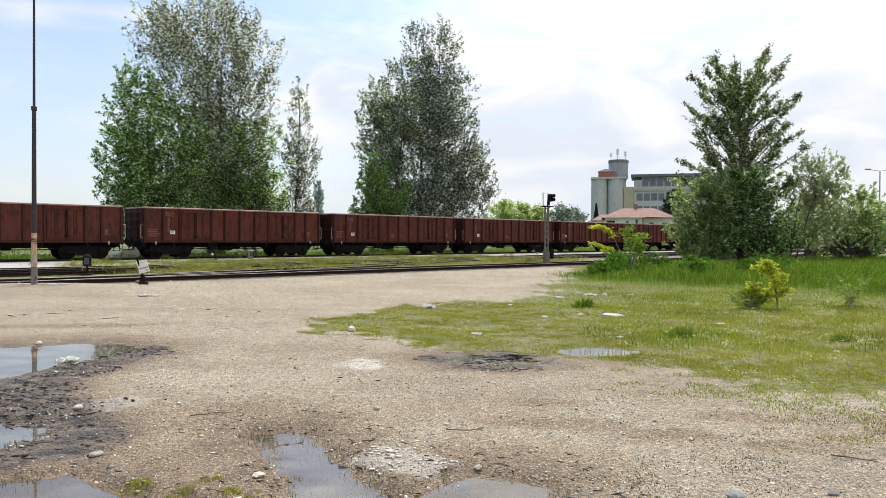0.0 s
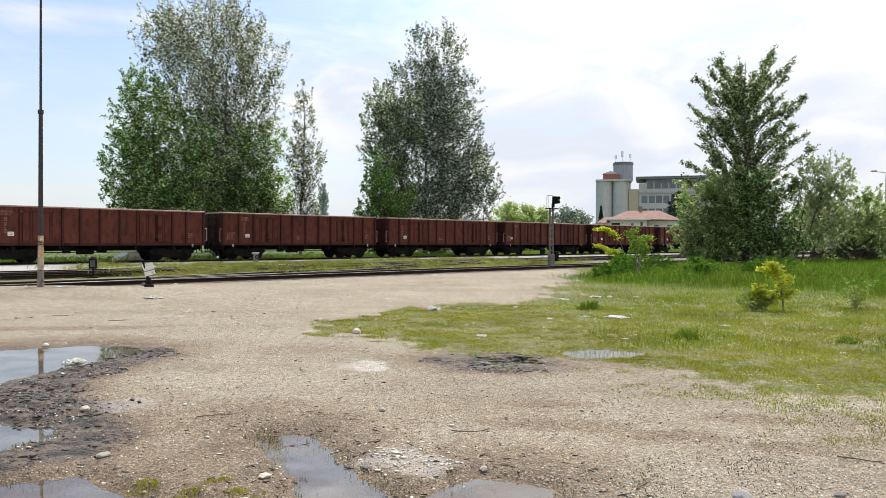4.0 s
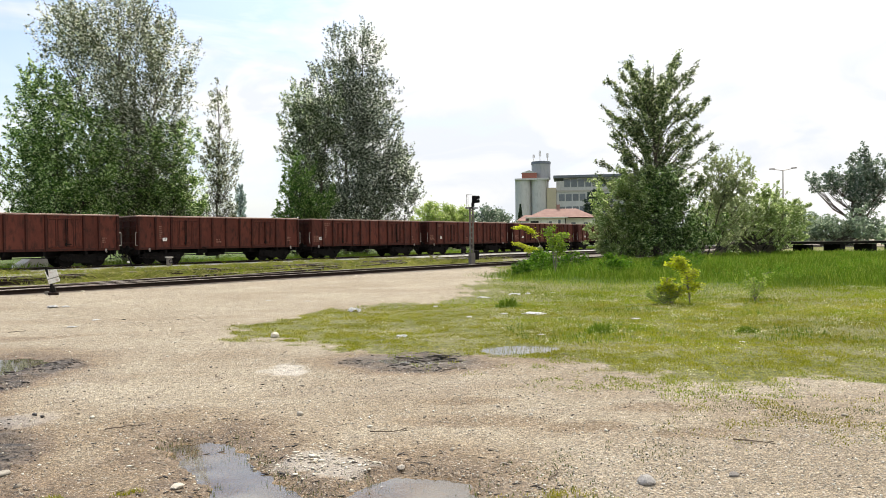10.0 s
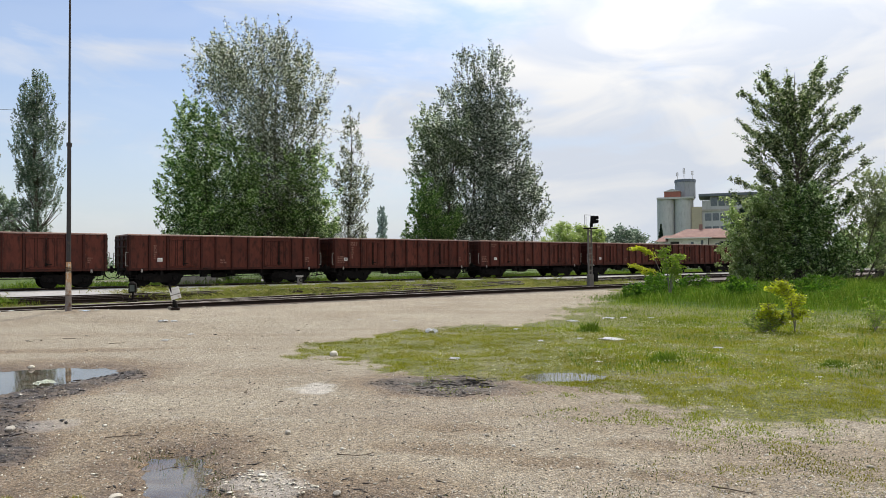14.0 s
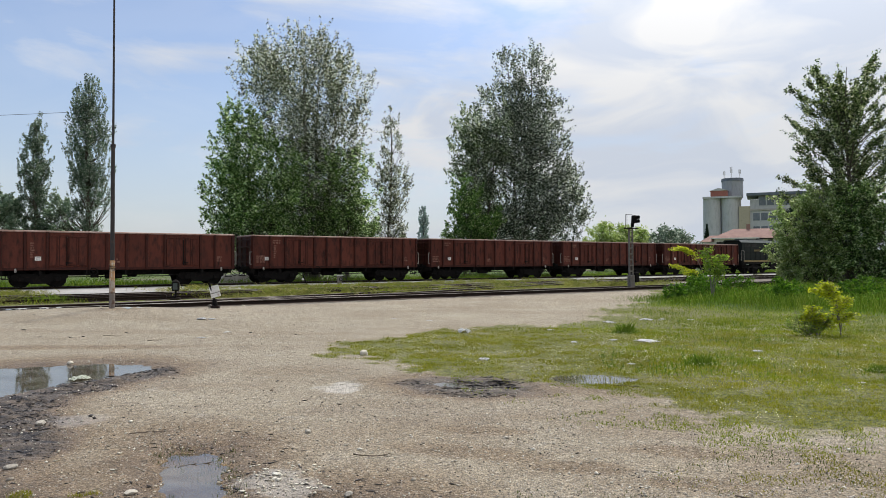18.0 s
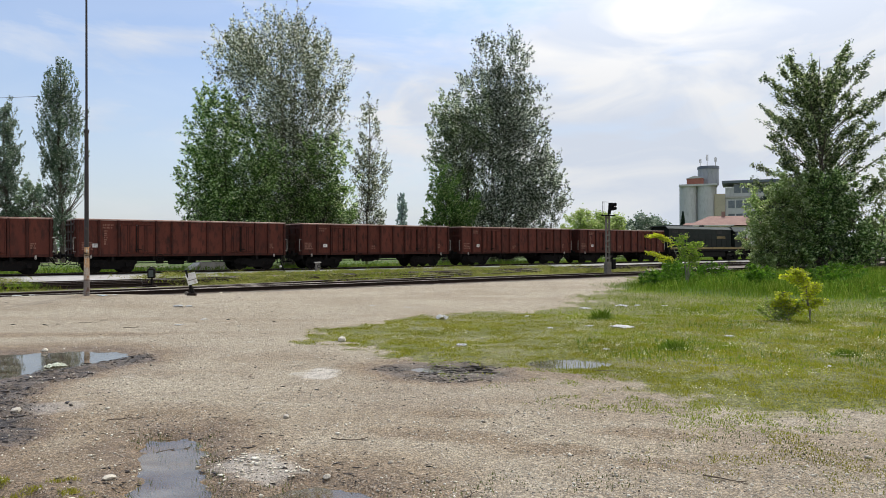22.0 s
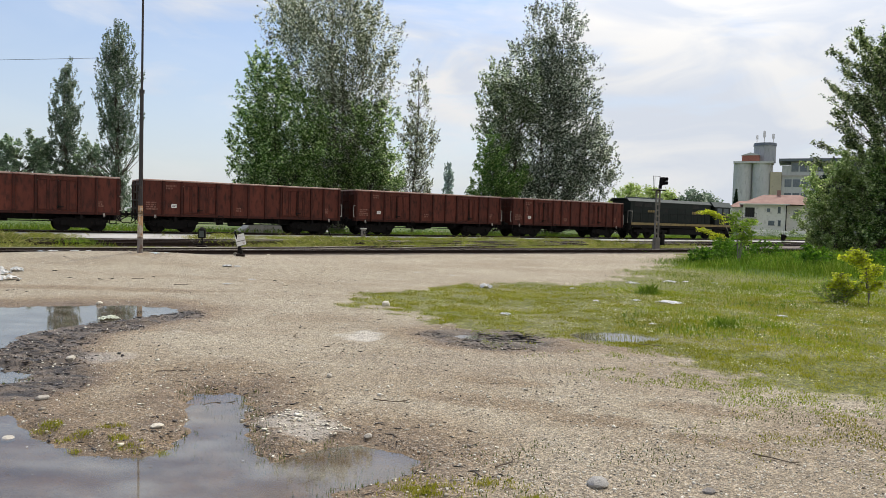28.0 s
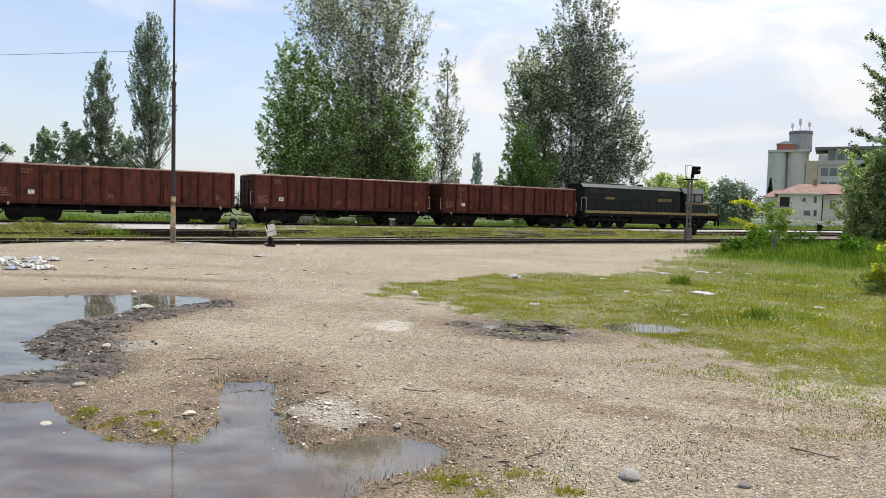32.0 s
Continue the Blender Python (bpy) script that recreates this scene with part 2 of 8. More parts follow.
M["loco_roof"] = worn("roof_grey_green", (0.055, 0.070, 0.066), (0.08, 0.095, 0.09), (0.035, 0.04, 0.038), 1.4, 0.55, 0.1, 0.15)
M["loco_yellow"] = worn("dull_yellow_paint", (0.23, 0.165, 0.055), (0.17, 0.125, 0.045), (0.06, 0.048, 0.028), 1.4, 0.6, 0.0, 0.1)
M["rail"] = worn("rusty_rail", (0.020, 0.013, 0.010), (0.032, 0.020, 0.015), (0.012, 0.009, 0.008), 4.0, 0.75, 0.2, 0.2)
M["rail_top"] = worn("worn_rail_head", (0.36, 0.335, 0.31), (0.22, 0.195, 0.17), (0.14, 0.10, 0.08), 0.6, 0.5, 0.6, 0.0)
M["cinder"] = worn("dark_cinder_bed", (0.058, 0.043, 0.032), (0.095, 0.072, 0.054), (0.19, 0.155, 0.120), 0.9, 0.95, 0.0, 0.8, fine=9.0)
M["sleeper"] = worn("weathered_sleeper", (0.075, 0.058, 0.045), (0.11, 0.09, 0.075), (0.05, 0.035, 0.026), 3.0, 0.9, 0.0, 0.5, stretch=(1, 6, 1))
M["ballast"] = worn("pale_ballast", (0.43, 0.42, 0.405), (0.35, 0.34, 0.325), (0.23, 0.21, 0.19), 0.8, 0.95, 0.0, 0.8, fine=14.0)
M["concrete"] = worn("old_concrete", (0.40, 0.375, 0.34), (0.48, 0.455, 0.42), (0.27, 0.245, 0.22), 1.2, 0.9, 0.0, 0.3)
M["silo"] = worn("silo_concrete", (0.54, 0.54, 0.545), (0.49, 0.49, 0.495), (0.39, 0.39, 0.395), 0.12, 0.9, 0.0, 0.1, (0.5, 0.75), (1, 1, 0.25), 0.1)
M["plaster"] = worn("cream_plaster", (0.74, 0.71, 0.65), (0.68, 0.65, 0.60), (0.52, 0.49, 0.44), 0.35, 0.9, 0.0, 0.1, vary=0.05)
M["yellow_wall"] = worn("yellow_plaster", (0.48, 0.42, 0.31), (0.44, 0.385, 0.29), (0.35, 0.30, 0.24), 0.3, 0.9, 0.0, 0.1, vary=0.05)
M["roof"] = worn("red_roof_tiles", (0.30, 0.175, 0.14), (0.26, 0.155, 0.13), (0.21, 0.135, 0.115), 0.8, 0.85, 0.0, 0.4)
M["slate"] = worn("blue_grey_sheet", (0.105, 0.125, 0.155), (0.135, 0.155, 0.185), (0.08, 0.09, 0.105), 0.4, 0.6, 0.0, 0.0, vary=0.05)
M["tower"] = worn("tower_concrete", (0.33, 0.345, 0.36), (0.29, 0.305, 0.32), (0.22, 0.23, 0.24), 0.12, 0.9, 0.0, 0.1, (0.5, 0.75), (1, 1, 0.25), 0.1)
M["red_band"] = worn("faded_red_paint", (0.36, 0.13, 0.10), (0.30, 0.11, 0.09), (0.22, 0.09, 0.08), 0.4, 0.8, 0.0, 0.0)
M["glass"] = worn("window_glass", (0.10, 0.12, 0.14), (0.14, 0.16, 0.18), (0.07, 0.08, 0.1), 0.8, 0.12, 0.0, 0.0)
M["dark"] = worn("dark_opening", (0.02, 0.02, 0.02), (0.03, 0.028, 0.026), (0.04, 0.035, 0.03), 1.0, 0.8, 0.0, 0.0)
M["pole_orange"] = worn("orange_pole_paint", (0.46, 0.24, 0.11), (0.40, 0.27, 0.15), (0.52, 0.46, 0.38), 5.0, 0.7, 0.1, 0.3, (0.5, 0.6), (2, 2, 1))
M["pole_pale"] = worn("flaking_pole_paint", (0.42, 0.34, 0.26), (0.46, 0.41, 0.35), (0.32, 0.16, 0.08), 5.0, 0.7, 0.1, 0.3, (0.48, 0.62), (2, 2, 1))
M["pole_dark"] = worn("dark_pole_steel", (0.022, 0.019, 0.020), (0.034, 0.028, 0.027), (0.06, 0.04, 0.032), 3.0, 0.6, 0.1, 0.2)
M["pole_grey"] = worn("grey_pole_base", (0.17, 0.145, 0.128), (0.25, 0.22, 0.20), (0.13, 0.075, 0.05), 4.0, 0.8, 0.1, 0.3, (0.45, 0.62))
M["mast"] = worn("grey_mast_paint", (0.15, 0.135, 0.115), (0.20, 0.18, 0.155), (0.09, 0.065, 0.05), 4.0, 0.7, 0.1, 0.2)
M["bark"] = worn("bark", (0.085, 0.070, 0.055), (0.13, 0.11, 0.09), (0.05, 0.04, 0.032), 4.0, 0.95, 0.0, 0.8, stretch=(3, 3, 0.7))
M["bark_pale"] = worn("pale_bark", (0.16, 0.145, 0.12), (0.21, 0.19, 0.16), (0.10, 0.085, 0.07), 4.0, 0.95, 0.0, 0.8, stretch=(3, 3, 0.7))
# pale last tones: silvery undersides and painted glints; dark first tones: painted inner shade
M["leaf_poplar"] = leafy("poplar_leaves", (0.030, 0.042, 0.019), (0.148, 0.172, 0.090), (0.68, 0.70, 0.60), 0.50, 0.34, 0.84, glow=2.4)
# backlit darkness is put into the grey poplar's lower tones
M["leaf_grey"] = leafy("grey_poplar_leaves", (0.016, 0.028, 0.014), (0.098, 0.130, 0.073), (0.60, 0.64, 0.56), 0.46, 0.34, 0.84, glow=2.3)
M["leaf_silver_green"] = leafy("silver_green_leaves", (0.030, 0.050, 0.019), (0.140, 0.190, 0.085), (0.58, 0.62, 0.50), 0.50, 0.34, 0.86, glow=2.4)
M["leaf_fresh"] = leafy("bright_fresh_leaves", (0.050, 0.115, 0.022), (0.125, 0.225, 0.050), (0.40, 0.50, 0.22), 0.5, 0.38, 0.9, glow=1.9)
M["leaf_silver"] = leafy("silver_willow_leaves", (0.16, 0.205, 0.095), (0.24, 0.285, 0.145), (0.48, 0.50, 0.34), 0.55)
# aerial haze is put into the pale bluish tones of these two
M["leaf_far"] = leafy("haze_paled_poplar_leaves", (0.24, 0.305, 0.290), (0.31, 0.37, 0.355), (0.42, 0.46, 0.45), 0.45)
M["leaf_haze"] = leafy("haze_paled_far_leaves", (0.125, 0.175, 0.120), (0.215, 0.275, 0.190), (0.42, 0.47, 0.37), 0.5, 0.45, 0.9)
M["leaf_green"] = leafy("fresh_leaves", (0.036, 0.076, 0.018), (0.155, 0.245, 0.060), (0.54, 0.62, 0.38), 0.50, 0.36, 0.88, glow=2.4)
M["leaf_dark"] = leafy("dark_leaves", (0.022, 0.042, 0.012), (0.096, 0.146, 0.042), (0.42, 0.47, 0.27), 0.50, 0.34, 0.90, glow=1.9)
# bluish lift here stands for haze in front of the columnar poplars
M["leaf_lombardy"] = leafy("haze_paled_lombardy_leaves", (0.075, 0.120, 0.080), (0.160, 0.215, 0.150), (0.46, 0.50, 0.43), 0.45, 0.4, 0.86, glow=1.5)
M["leaf_willow"] = leafy("willow_leaves", (0.115, 0.170, 0.058), (0.250, 0.320, 0.122), (0.54, 0.58, 0.38), 0.55, 0.45, 0.92)
M["leaf_yellow"] = leafy("yellow_green_leaves", (0.25, 0.30, 0.030), (0.39, 0.43, 0.050), (0.56, 0.56, 0.12), 0.5)
M["grass_mid"] = leafy("meadow_grass", (0.096, 0.146, 0.011), (0.160, 0.208, 0.020), (0.28, 0.30, 0.065), 0.4, 0.75, drift=0.012)
M["leaf_hedge"] = leafy("hedge_leaves", (0.15, 0.225, 0.045), (0.23, 0.31, 0.07), (0.38, 0.42, 0.15), 0.5)
M["leaf_sapling"] = leafy("young_green_leaves", (0.105, 0.19, 0.026), (0.19, 0.285, 0.042), (0.38, 0.44, 0.11), 0.5)
# washed paler so the haze over the young trees sits in the colour
M["leaf_pale"] = leafy("haze_paled_young_leaves", (0.20, 0.265, 0.085), (0.29, 0.355, 0.13), (0.46, 0.50, 0.27), 0.5)
M["nettle"] = leafy("nettle_leaves", (0.034, 0.086, 0.012), (0.072, 0.148, 0.020), (0.15, 0.25, 0.05), 0.45, 0.6)
M["fir"] = leafy("fir_needles", (0.018, 0.036, 0.022), (0.026, 0.048, 0.030), (0.04, 0.065, 0.04), 0.15)
M["grass"] = leafy("short_grass", (0.130, 0.152, 0.016), (0.200, 0.208, 0.028), (0.30, 0.28, 0.075), 0.4, 0.8, drift=0.014)
M["moss"] = leafy("yellow_short_grass", (0.150, 0.168, 0.017), (0.215, 0.220, 0.028), (0.34, 0.30, 0.09), 0.4, 0.8, drift=0.012)
M["grass_wet"] = leafy("sprout_green", (0.045, 0.065, 0.020), (0.085, 0.110, 0.030), (0.16, 0.17, 0.06), 0.35, 0.6)
M["grass_weed"] = leafy("track_weed", (0.095, 0.118, 0.030), (0.155, 0.165, 0.046), (0.30, 0.28, 0.12), 0.45, 0.8, drift=0.014)
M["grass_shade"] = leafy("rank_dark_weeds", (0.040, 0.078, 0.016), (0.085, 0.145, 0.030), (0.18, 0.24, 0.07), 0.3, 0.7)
M["grass_tall"] = leafy("tall_grass", (0.056, 0.102, 0.015), (0.100, 0.160, 0.025), (0.20, 0.25, 0.065), 0.45, 0.7, drift=0.016)
M["grass_dry"] = leafy("dry_grass", (0.17, 0.21, 0.05), (0.27, 0.27, 0.08), (0.40, 0.35, 0.15), 0.4, 0.7)
def stony(name, c1, c2, c3, rough=0.9):
    """Loose stones: each island its own tone."""
    m, nt, b = nodes_of(name)
    geo = nt.nodes.new("ShaderNodeNewGeometry")
    r = nt.nodes.new("ShaderNodeValToRGB")
    r.color_ramp.elements[0].color, r.color_ramp.elements[1].color = (*c1, 1), (*c3, 1)
    r.color_ramp.elements.new(0.5).color = (*c2, 1)
    nt.links.new(geo.outputs["Random Per Island"], r.inputs[0])
    tc = nt.nodes.new("ShaderNodeTexCoord")
    fine = noise_node(nt, tc.outputs["Object"], 60, 3)
    hs = nt.nodes.new("ShaderNodeHueSaturation")
    nt.links.new(ramp_node(nt, fine, 0.3, 0.7, 0.8, 1.2), hs.inputs["Value"])
    nt.links.new(r.outputs[0], hs.inputs["Color"])
    nt.links.new(hs.outputs[0], b.inputs["Base Color"])
    b.inputs["Roughness"].default_value = rough
    bump_node(nt, fine, 0.4, 0.005, b)
    return m


M["pebble"] = stony("mixed_pebbles", (0.28, 0.245, 0.195), (0.48, 0.44, 0.365), (0.74, 0.70, 0.61))
M["chalkstone"] = stony("broken_limestone", (0.40, 0.345, 0.255), (0.62, 0.565, 0.45), (0.82, 0.78, 0.66))
M["clod"] = stony("wet_clods", (0.014, 0.011, 0.010), (0.038, 0.030, 0.025), (0.12, 0.095, 0.076), 0.6)
M["petal"] = worn("white_petals", (0.70, 0.69, 0.46), (0.64, 0.63, 0.36), (0.68, 0.58, 0.18), 30.0, 0.7, 0, 0)
M["stone"] = worn("pale_stone", (0.44, 0.40, 0.34), (0.52, 0.48, 0.41), (0.30, 0.26, 0.21), 7.0, 0.9, 0.0, 0.6)
M["limestone"] = worn("white_limestone", (0.62, 0.56, 0.46), (0.70, 0.65, 0.55), (0.46, 0.38, 0.29), 8.0, 0.9, 0.0, 0.6)
M["darkstone"] = worn("grey_stone", (0.22, 0.20, 0.18), (0.29, 0.27, 0.25), (0.14, 0.12, 0.10), 7.0, 0.85, 0.0, 0.6)
M["twig"] = worn("dry_twig", (0.10, 0.075, 0.055), (0.15, 0.115, 0.085), (0.06, 0.045, 0.035), 9.0, 0.9, 0.0, 0.4)
M["paper"] = worn("white_litter", (0.56, 0.56, 0.54), (0.44, 0.44, 0.43), (0.26, 0.25, 0.23), 6.0, 0.6, 0.0, 0.1)
M["litter_blue"] = worn("blue_litter", (0.30, 0.38, 0.45), (0.38, 0.46, 0.52), (0.55, 0.6, 0.62), 6.0, 0.5, 0.0, 0.1)
M["bag"] = worn("pale_green_bag", (0.42, 0.46, 0.34), (0.52, 0.54, 0.44), (0.33, 0.35, 0.26), 8.0, 0.45, 0.0, 0.1)


for k in ("soot", "loco", "rail", "cinder", "wagon", "wagon_rib"):
    M[k].node_tree.nodes["Principled BSDF"].inputs["Specular IOR Level"].default_value = 0.2


# ---- mesh helpers ----
def part(name, bm, material, parent=None, label=""):
    me = bpy.data.meshes.new(name)
    bm.to_mesh(me)
    bm.free()
    me.materials.append(material)
    ob = new(name, me)
    if parent is not None:
        ob.parent = parent
    if label:
        ob["label"] = label
    return ob


def share(name, ob, parent, m=None, label=""):
    """Another object on the mesh of ob."""
    o = new(name, ob.data)
    o.parent = parent
    if m is not None:
        o.matrix_basis = m
    if label:
        o["label"] = label
    return o


def np_mesh(name, verts, faces, material, smooth=False):
    """A mesh from numpy arrays: verts (n, 3), faces (m, k) all of k corners."""
    verts, faces = np.asarray(verts, np.float32), np.asarray(faces, np.int32)
    me = bpy.data.meshes.new(name)
    k = faces.shape[1]
    me.vertices.add(len(verts))
    me.vertices.foreach_set("co", verts.ravel())
    me.loops.add(faces.size)
    me.loops.foreach_set("vertex_index", faces.ravel())
    me.polygons.add(len(faces))
    me.polygons.foreach_set("loop_start", np.arange(0, faces.size, k, dtype=np.int32))
    me.polygons.foreach_set("loop_total", np.full(len(faces), k, np.int32))
    if smooth:
        me.polygons.foreach_set("use_smooth", np.ones(len(faces), bool))
    me.update(calc_edges=True)
    me.materials.append(material)
    return me


def box(bm, x0, y0, z0, x1, y1, z1, bev=0.0):
    """A box between two corners, its edges bevelled."""
    r = bmesh.ops.create_cube(bm, size=1.0)
    vs = r["verts"]
    for v in vs:
        v.co = Vector((x0 + (v.co.x + 0.5) * (x1 - x0), y0 + (v.co.y + 0.5) * (y1 - y0), z0 + (v.co.z + 0.5) * (z1 - z0)))
    if bev:
        es = list({e for v in vs for e in v.link_edges})
        bmesh.ops.bevel(bm, geom=es, offset=bev, segments=1, affect="EDGES")
    return bm


def rod(bm, p, q, r, r2=None, seg=8, caps=True):
    """A round bar from p to q."""
    p, q = Vector(p), Vector(q)
    d = q - p
    m = Matrix.Translation((p + q) / 2) @ d.to_track_quat("Z", "Y").to_matrix().to_4x4()
    bmesh.ops.create_cone(bm, cap_ends=caps, segments=seg, radius1=r, radius2=r if r2 is None else r2, depth=d.length, matrix=m)
    return bm


def prism(bm, profile, x0, x1):
    """A (y, z) outline pushed from x0 to x1."""
    a = [bm.verts.new((x0, y, z)) for y, z in profile]
    b = [bm.verts.new((x1, y, z)) for y, z in profile]
    k = len(profile)
    bm.faces.new(a[::-1])
    bm.faces.new(b)
    for i in range(k):
        bm.faces.new((a[i], a[(i + 1) % k], b[(i + 1) % k], b[i]))
    bmesh.ops.recalc_face_normals(bm, faces=bm.faces[:])
    return bm


def ring(bm, centre, axis, R, r, seg=20, tube=6):
    """A torus round the axis through centre."""
    m = Matrix.Translation(centre) @ Vector(axis).to_track_quat("Z", "Y").to_matrix().to_4x4()
    vs = [[bm.verts.new(m @ Vector(((R + r * math.cos(b)) * math.cos(a), (R + r * math.cos(b)) * math.sin(a), r * math.sin(b))))
           for b in (2 * math.pi * j / tube for j in range(tube))] for a in (2 * math.pi * i / seg for i in range(seg))]
    for i in range(seg):
        for j in range(tube):
            bm.faces.new((vs[i][j], vs[(i + 1) % seg][j], vs[(i + 1) % seg][(j + 1) % tube], vs[i][(j + 1) % tube]))
    return bm


def thing(name, m, label, category, group="", kind=""):
    ob = new(name)
    ob.empty_display_size = 0.3
    ob.matrix_basis = m
    return tagged(ob, label, category, group, kind)


def vnoise(x, y, seed=0):
    """Smooth value noise in 0..1 on numpy arrays."""
    x, y = np.asarray(x, float), np.asarray(y, float)
    xi, yi = np.floor(x).astype(np.int64), np.floor(y).astype(np.int64)
    fx, fy = x - xi, y - yi
    fx, fy = fx * fx * (3 - 2 * fx), fy * fy * (3 - 2 * fy)

    def h(i, j):
        v = (i * 374761393 + j * 668265263 + seed * 2147483647) & 0xFFFFFFFF
        v = ((v ^ (v >> 13)) * 1274126177) & 0xFFFFFFFF
        return ((v ^ (v >> 16)) & 0xFFFF) / 65535.0
    return (h(xi, yi) * (1 - fx) + h(xi + 1, yi) * fx) * (1 - fy) + (h(xi, yi + 1) * (1 - fx) + h(xi + 1, yi + 1) * fx) * fy


def fbm(x, y, seed=0, octaves=4):
    s, a, t = 0.0, 0.5, 0.0
    for o in range(octaves):
        s = s + a * vnoise(x * 2 ** o, y * 2 ** o, seed + 17 * o)
        t += a
        a *= 0.5
    return s / t


def smooth01(v, a, b):
    t = np.clip((v - a) / (b - a), 0, 1)
    return t * t * (3 - 2 * t)

# ---- ground: one sheet, with basins for the puddles ----
# ellipses: x, y, half length, half width, turn in degrees
PUDDLES = {
    "c": [(0.02, 8.45, 0.34, 0.20, -8), (0.52, 8.30, 0.34, 0.16, 6)],
    "d": [(1.82, 9.10, 0.55, 0.40, 8)],
}
# outlines of the two broad puddles
SHORES = {
    "a": [(-9.6, 7.7), (-7.36, 8.5), (-6.67, 9.05), (-6.03, 9.5), (-5.4, 9.7), (-4.9, 9.68), (-4.3, 9.3), (-4.4, 8.6), (-4.68, 8.0), (-4.92, 7.2), (-4.6, 6.4), (-4.3, 5.8), (-4.05, 5.5), (-3.7, 5.38), (-3.4, 5.25), (-3.22, 4.96), (-3.44, 4.62), (-4.2, 4.5), (-5.6, 4.5), (-9.6, 5.2)],
    "b": [(-4.6, 3.6), (-3.6, 3.95), (-2.84, 4.05), (-2.6, 4.22), (-2.36, 4.05), (-2.03, 3.80), (-1.6, 3.67), (-1.16, 3.62), (-1.08, 3.8), (-1.2, 4.1), (-1.62, 4.85), (-1.68, 5.14), (-1.40, 5.32), (-1.08, 4.9), (-0.84, 4.35), (-0.58, 3.95), (-0.42, 3.82), (-0.34, 3.95), (-0.24, 4.14), (-0.05, 4.26),
          (0.20, 4.20), (0.38, 4.06), (0.44, 3.80), (0.31, 3.60), (0.18, 3.42), (0.10, 3.1), (-0.1, 2.6), (-0.7, 2.1), (-1.9, 1.8), (-3.2, 1.9), (-4.2, 2.5)],
}
LEVEL = {"a": -0.034, "b": -0.037, "c": -0.016, "d": -0.012}
TUFTS = [(0.62, 3.46, 0.26, 0.12, 12), (0.95, 3.62, 0.20, 0.10, 20), (0.80, 3.30, 0.30, 0.10, 0), (1.15, 3.48, 0.14, 0.08, 0), (-1.80, 3.76, 0.12, 0.07, 0), (-2.22, 3.58, 0.10, 0.05, 0), (-2.02, 3.9, 0.17, 0.10, 10), (-1.72, 3.80, 0.10, 0.06, 0), (-1.62, 3.97, 0.14, 0.07, 10), (-1.36, 3.78, 0.20, 0.12, -25), (-1.08, 3.74, 0.09, 0.07, 0), (-2.2, 3.58, 0.08, 0.06, 0), (-1.62, 3.6, 0.07, 0.04, 0)]
GRASS_EDGE = [(6.6, 40.5), (5.6, 34), (3.5, 24), (2.0, 18), (-0.6, 15.6), (-2.6, 12.6), (-2.3, 10.9), (-0.9, 9.8), (-0.5, 9.0), (0.8, 8.5), (2.1, 7.9),
              (2.2, 7.0), (3.1, 6.5), (4.6, 6.4), (9, 5.2), (40, 0), (90, 30), (60, 96)]


def ellipse_w(x, y, e):
    c, s = math.cos(radians(e[4])), math.sin(radians(e[4]))
    a, b = (x - e[0]) * c + (y - e[1]) * s, -(x - e[0]) * s + (y - e[1]) * c
    return 1 - np.sqrt((a / e[2]) ** 2 + (b / e[3]) ** 2)


def puddle_w(x, y):
    w, z = water_body(x, y)
    return w


def water_body(x, y):
    """How deep inside a puddle a place is (negative: on land), and that puddle's level."""
    x, y = np.asarray(x, float), np.asarray(y, float)
    w, z = np.full(x.shape, -5.0), np.full(x.shape, -0.034)
    near = (np.abs(x) < 12) & (y > 0) & (y < 13)
    xs, ys = x[near], y[near]
    bw, bz = w[near], z[near]
    wob = 0.5 * (fbm(xs * 1.9, ys * 1.9, 5) - 0.5) + 0.45 * (fbm(xs * 5, ys * 5, 6, 3) - 0.5) + 0.35 * (fbm(xs * 14, ys * 14, 7, 2) - 0.5)
    for k in "abcd":
        if k in SHORES:
            e = edge_dist(xs, ys, SHORES[k]) / (0.30 if k == "b" else 0.42)
        else:
            e = np.maximum.reduce([ellipse_w(xs, ys, q) for q in PUDDLES[k]])
        e = e + wob * (1.0 if k in "ab" else 0.75)
        bz = np.where(e > bw, LEVEL[k], bz)
        bw = np.maximum(bw, e)
    w[near], z[near] = bw, bz
    return w, z


def edge_dist(x, y, poly):
    """Distance to the outline, positive inside."""
    x, y = np.asarray(x, float), np.asarray(y, float)
    best, inside = np.full(x.shape, 1e9), np.zeros(x.shape, bool)
    for (x0, y0), (x1, y1) in zip(poly, poly[1:] + poly[:1]):
        ex, ey = x1 - x0, y1 - y0
        t = np.clip(((x - x0) * ex + (y - y0) * ey) / (ex * ex + ey * ey), 0, 1)
        best = np.minimum(best, np.hypot(x - x0 - t * ex, y - y0 - t * ey))
        cross = ((y0 > y) != (y1 > y)) & (x < (x1 - x0) * (y - y0) / ((y1 - y0) if y1 != y0 else 1e-9) + x0)
        inside ^= cross
    return np.where(inside, best, -best)


def across(x, y):
    return np.asarray(x) * DN[0] + np.asarray(y) * DN[1]


def along(x, y):
    return np.asarray(x) * DU[0] + np.asarray(y) * DU[1]


def grass_w(x, y):
    d = edge_dist(x, y, GRASS_EDGE)
    r = np.hypot(x, y)
    wob = (fbm(np.asarray(x) * 0.9, np.asarray(y) * 0.9, 9) - 0.5) * np.clip(0.12 * r, 0.8, 3.0)
    rag = (fbm(np.asarray(x) * 2.6, np.asarray(y) * 2.6, 10) - 0.5) * np.clip(0.11 * r, 0.5, 1.4)
    return d + wob * 0.8 + rag


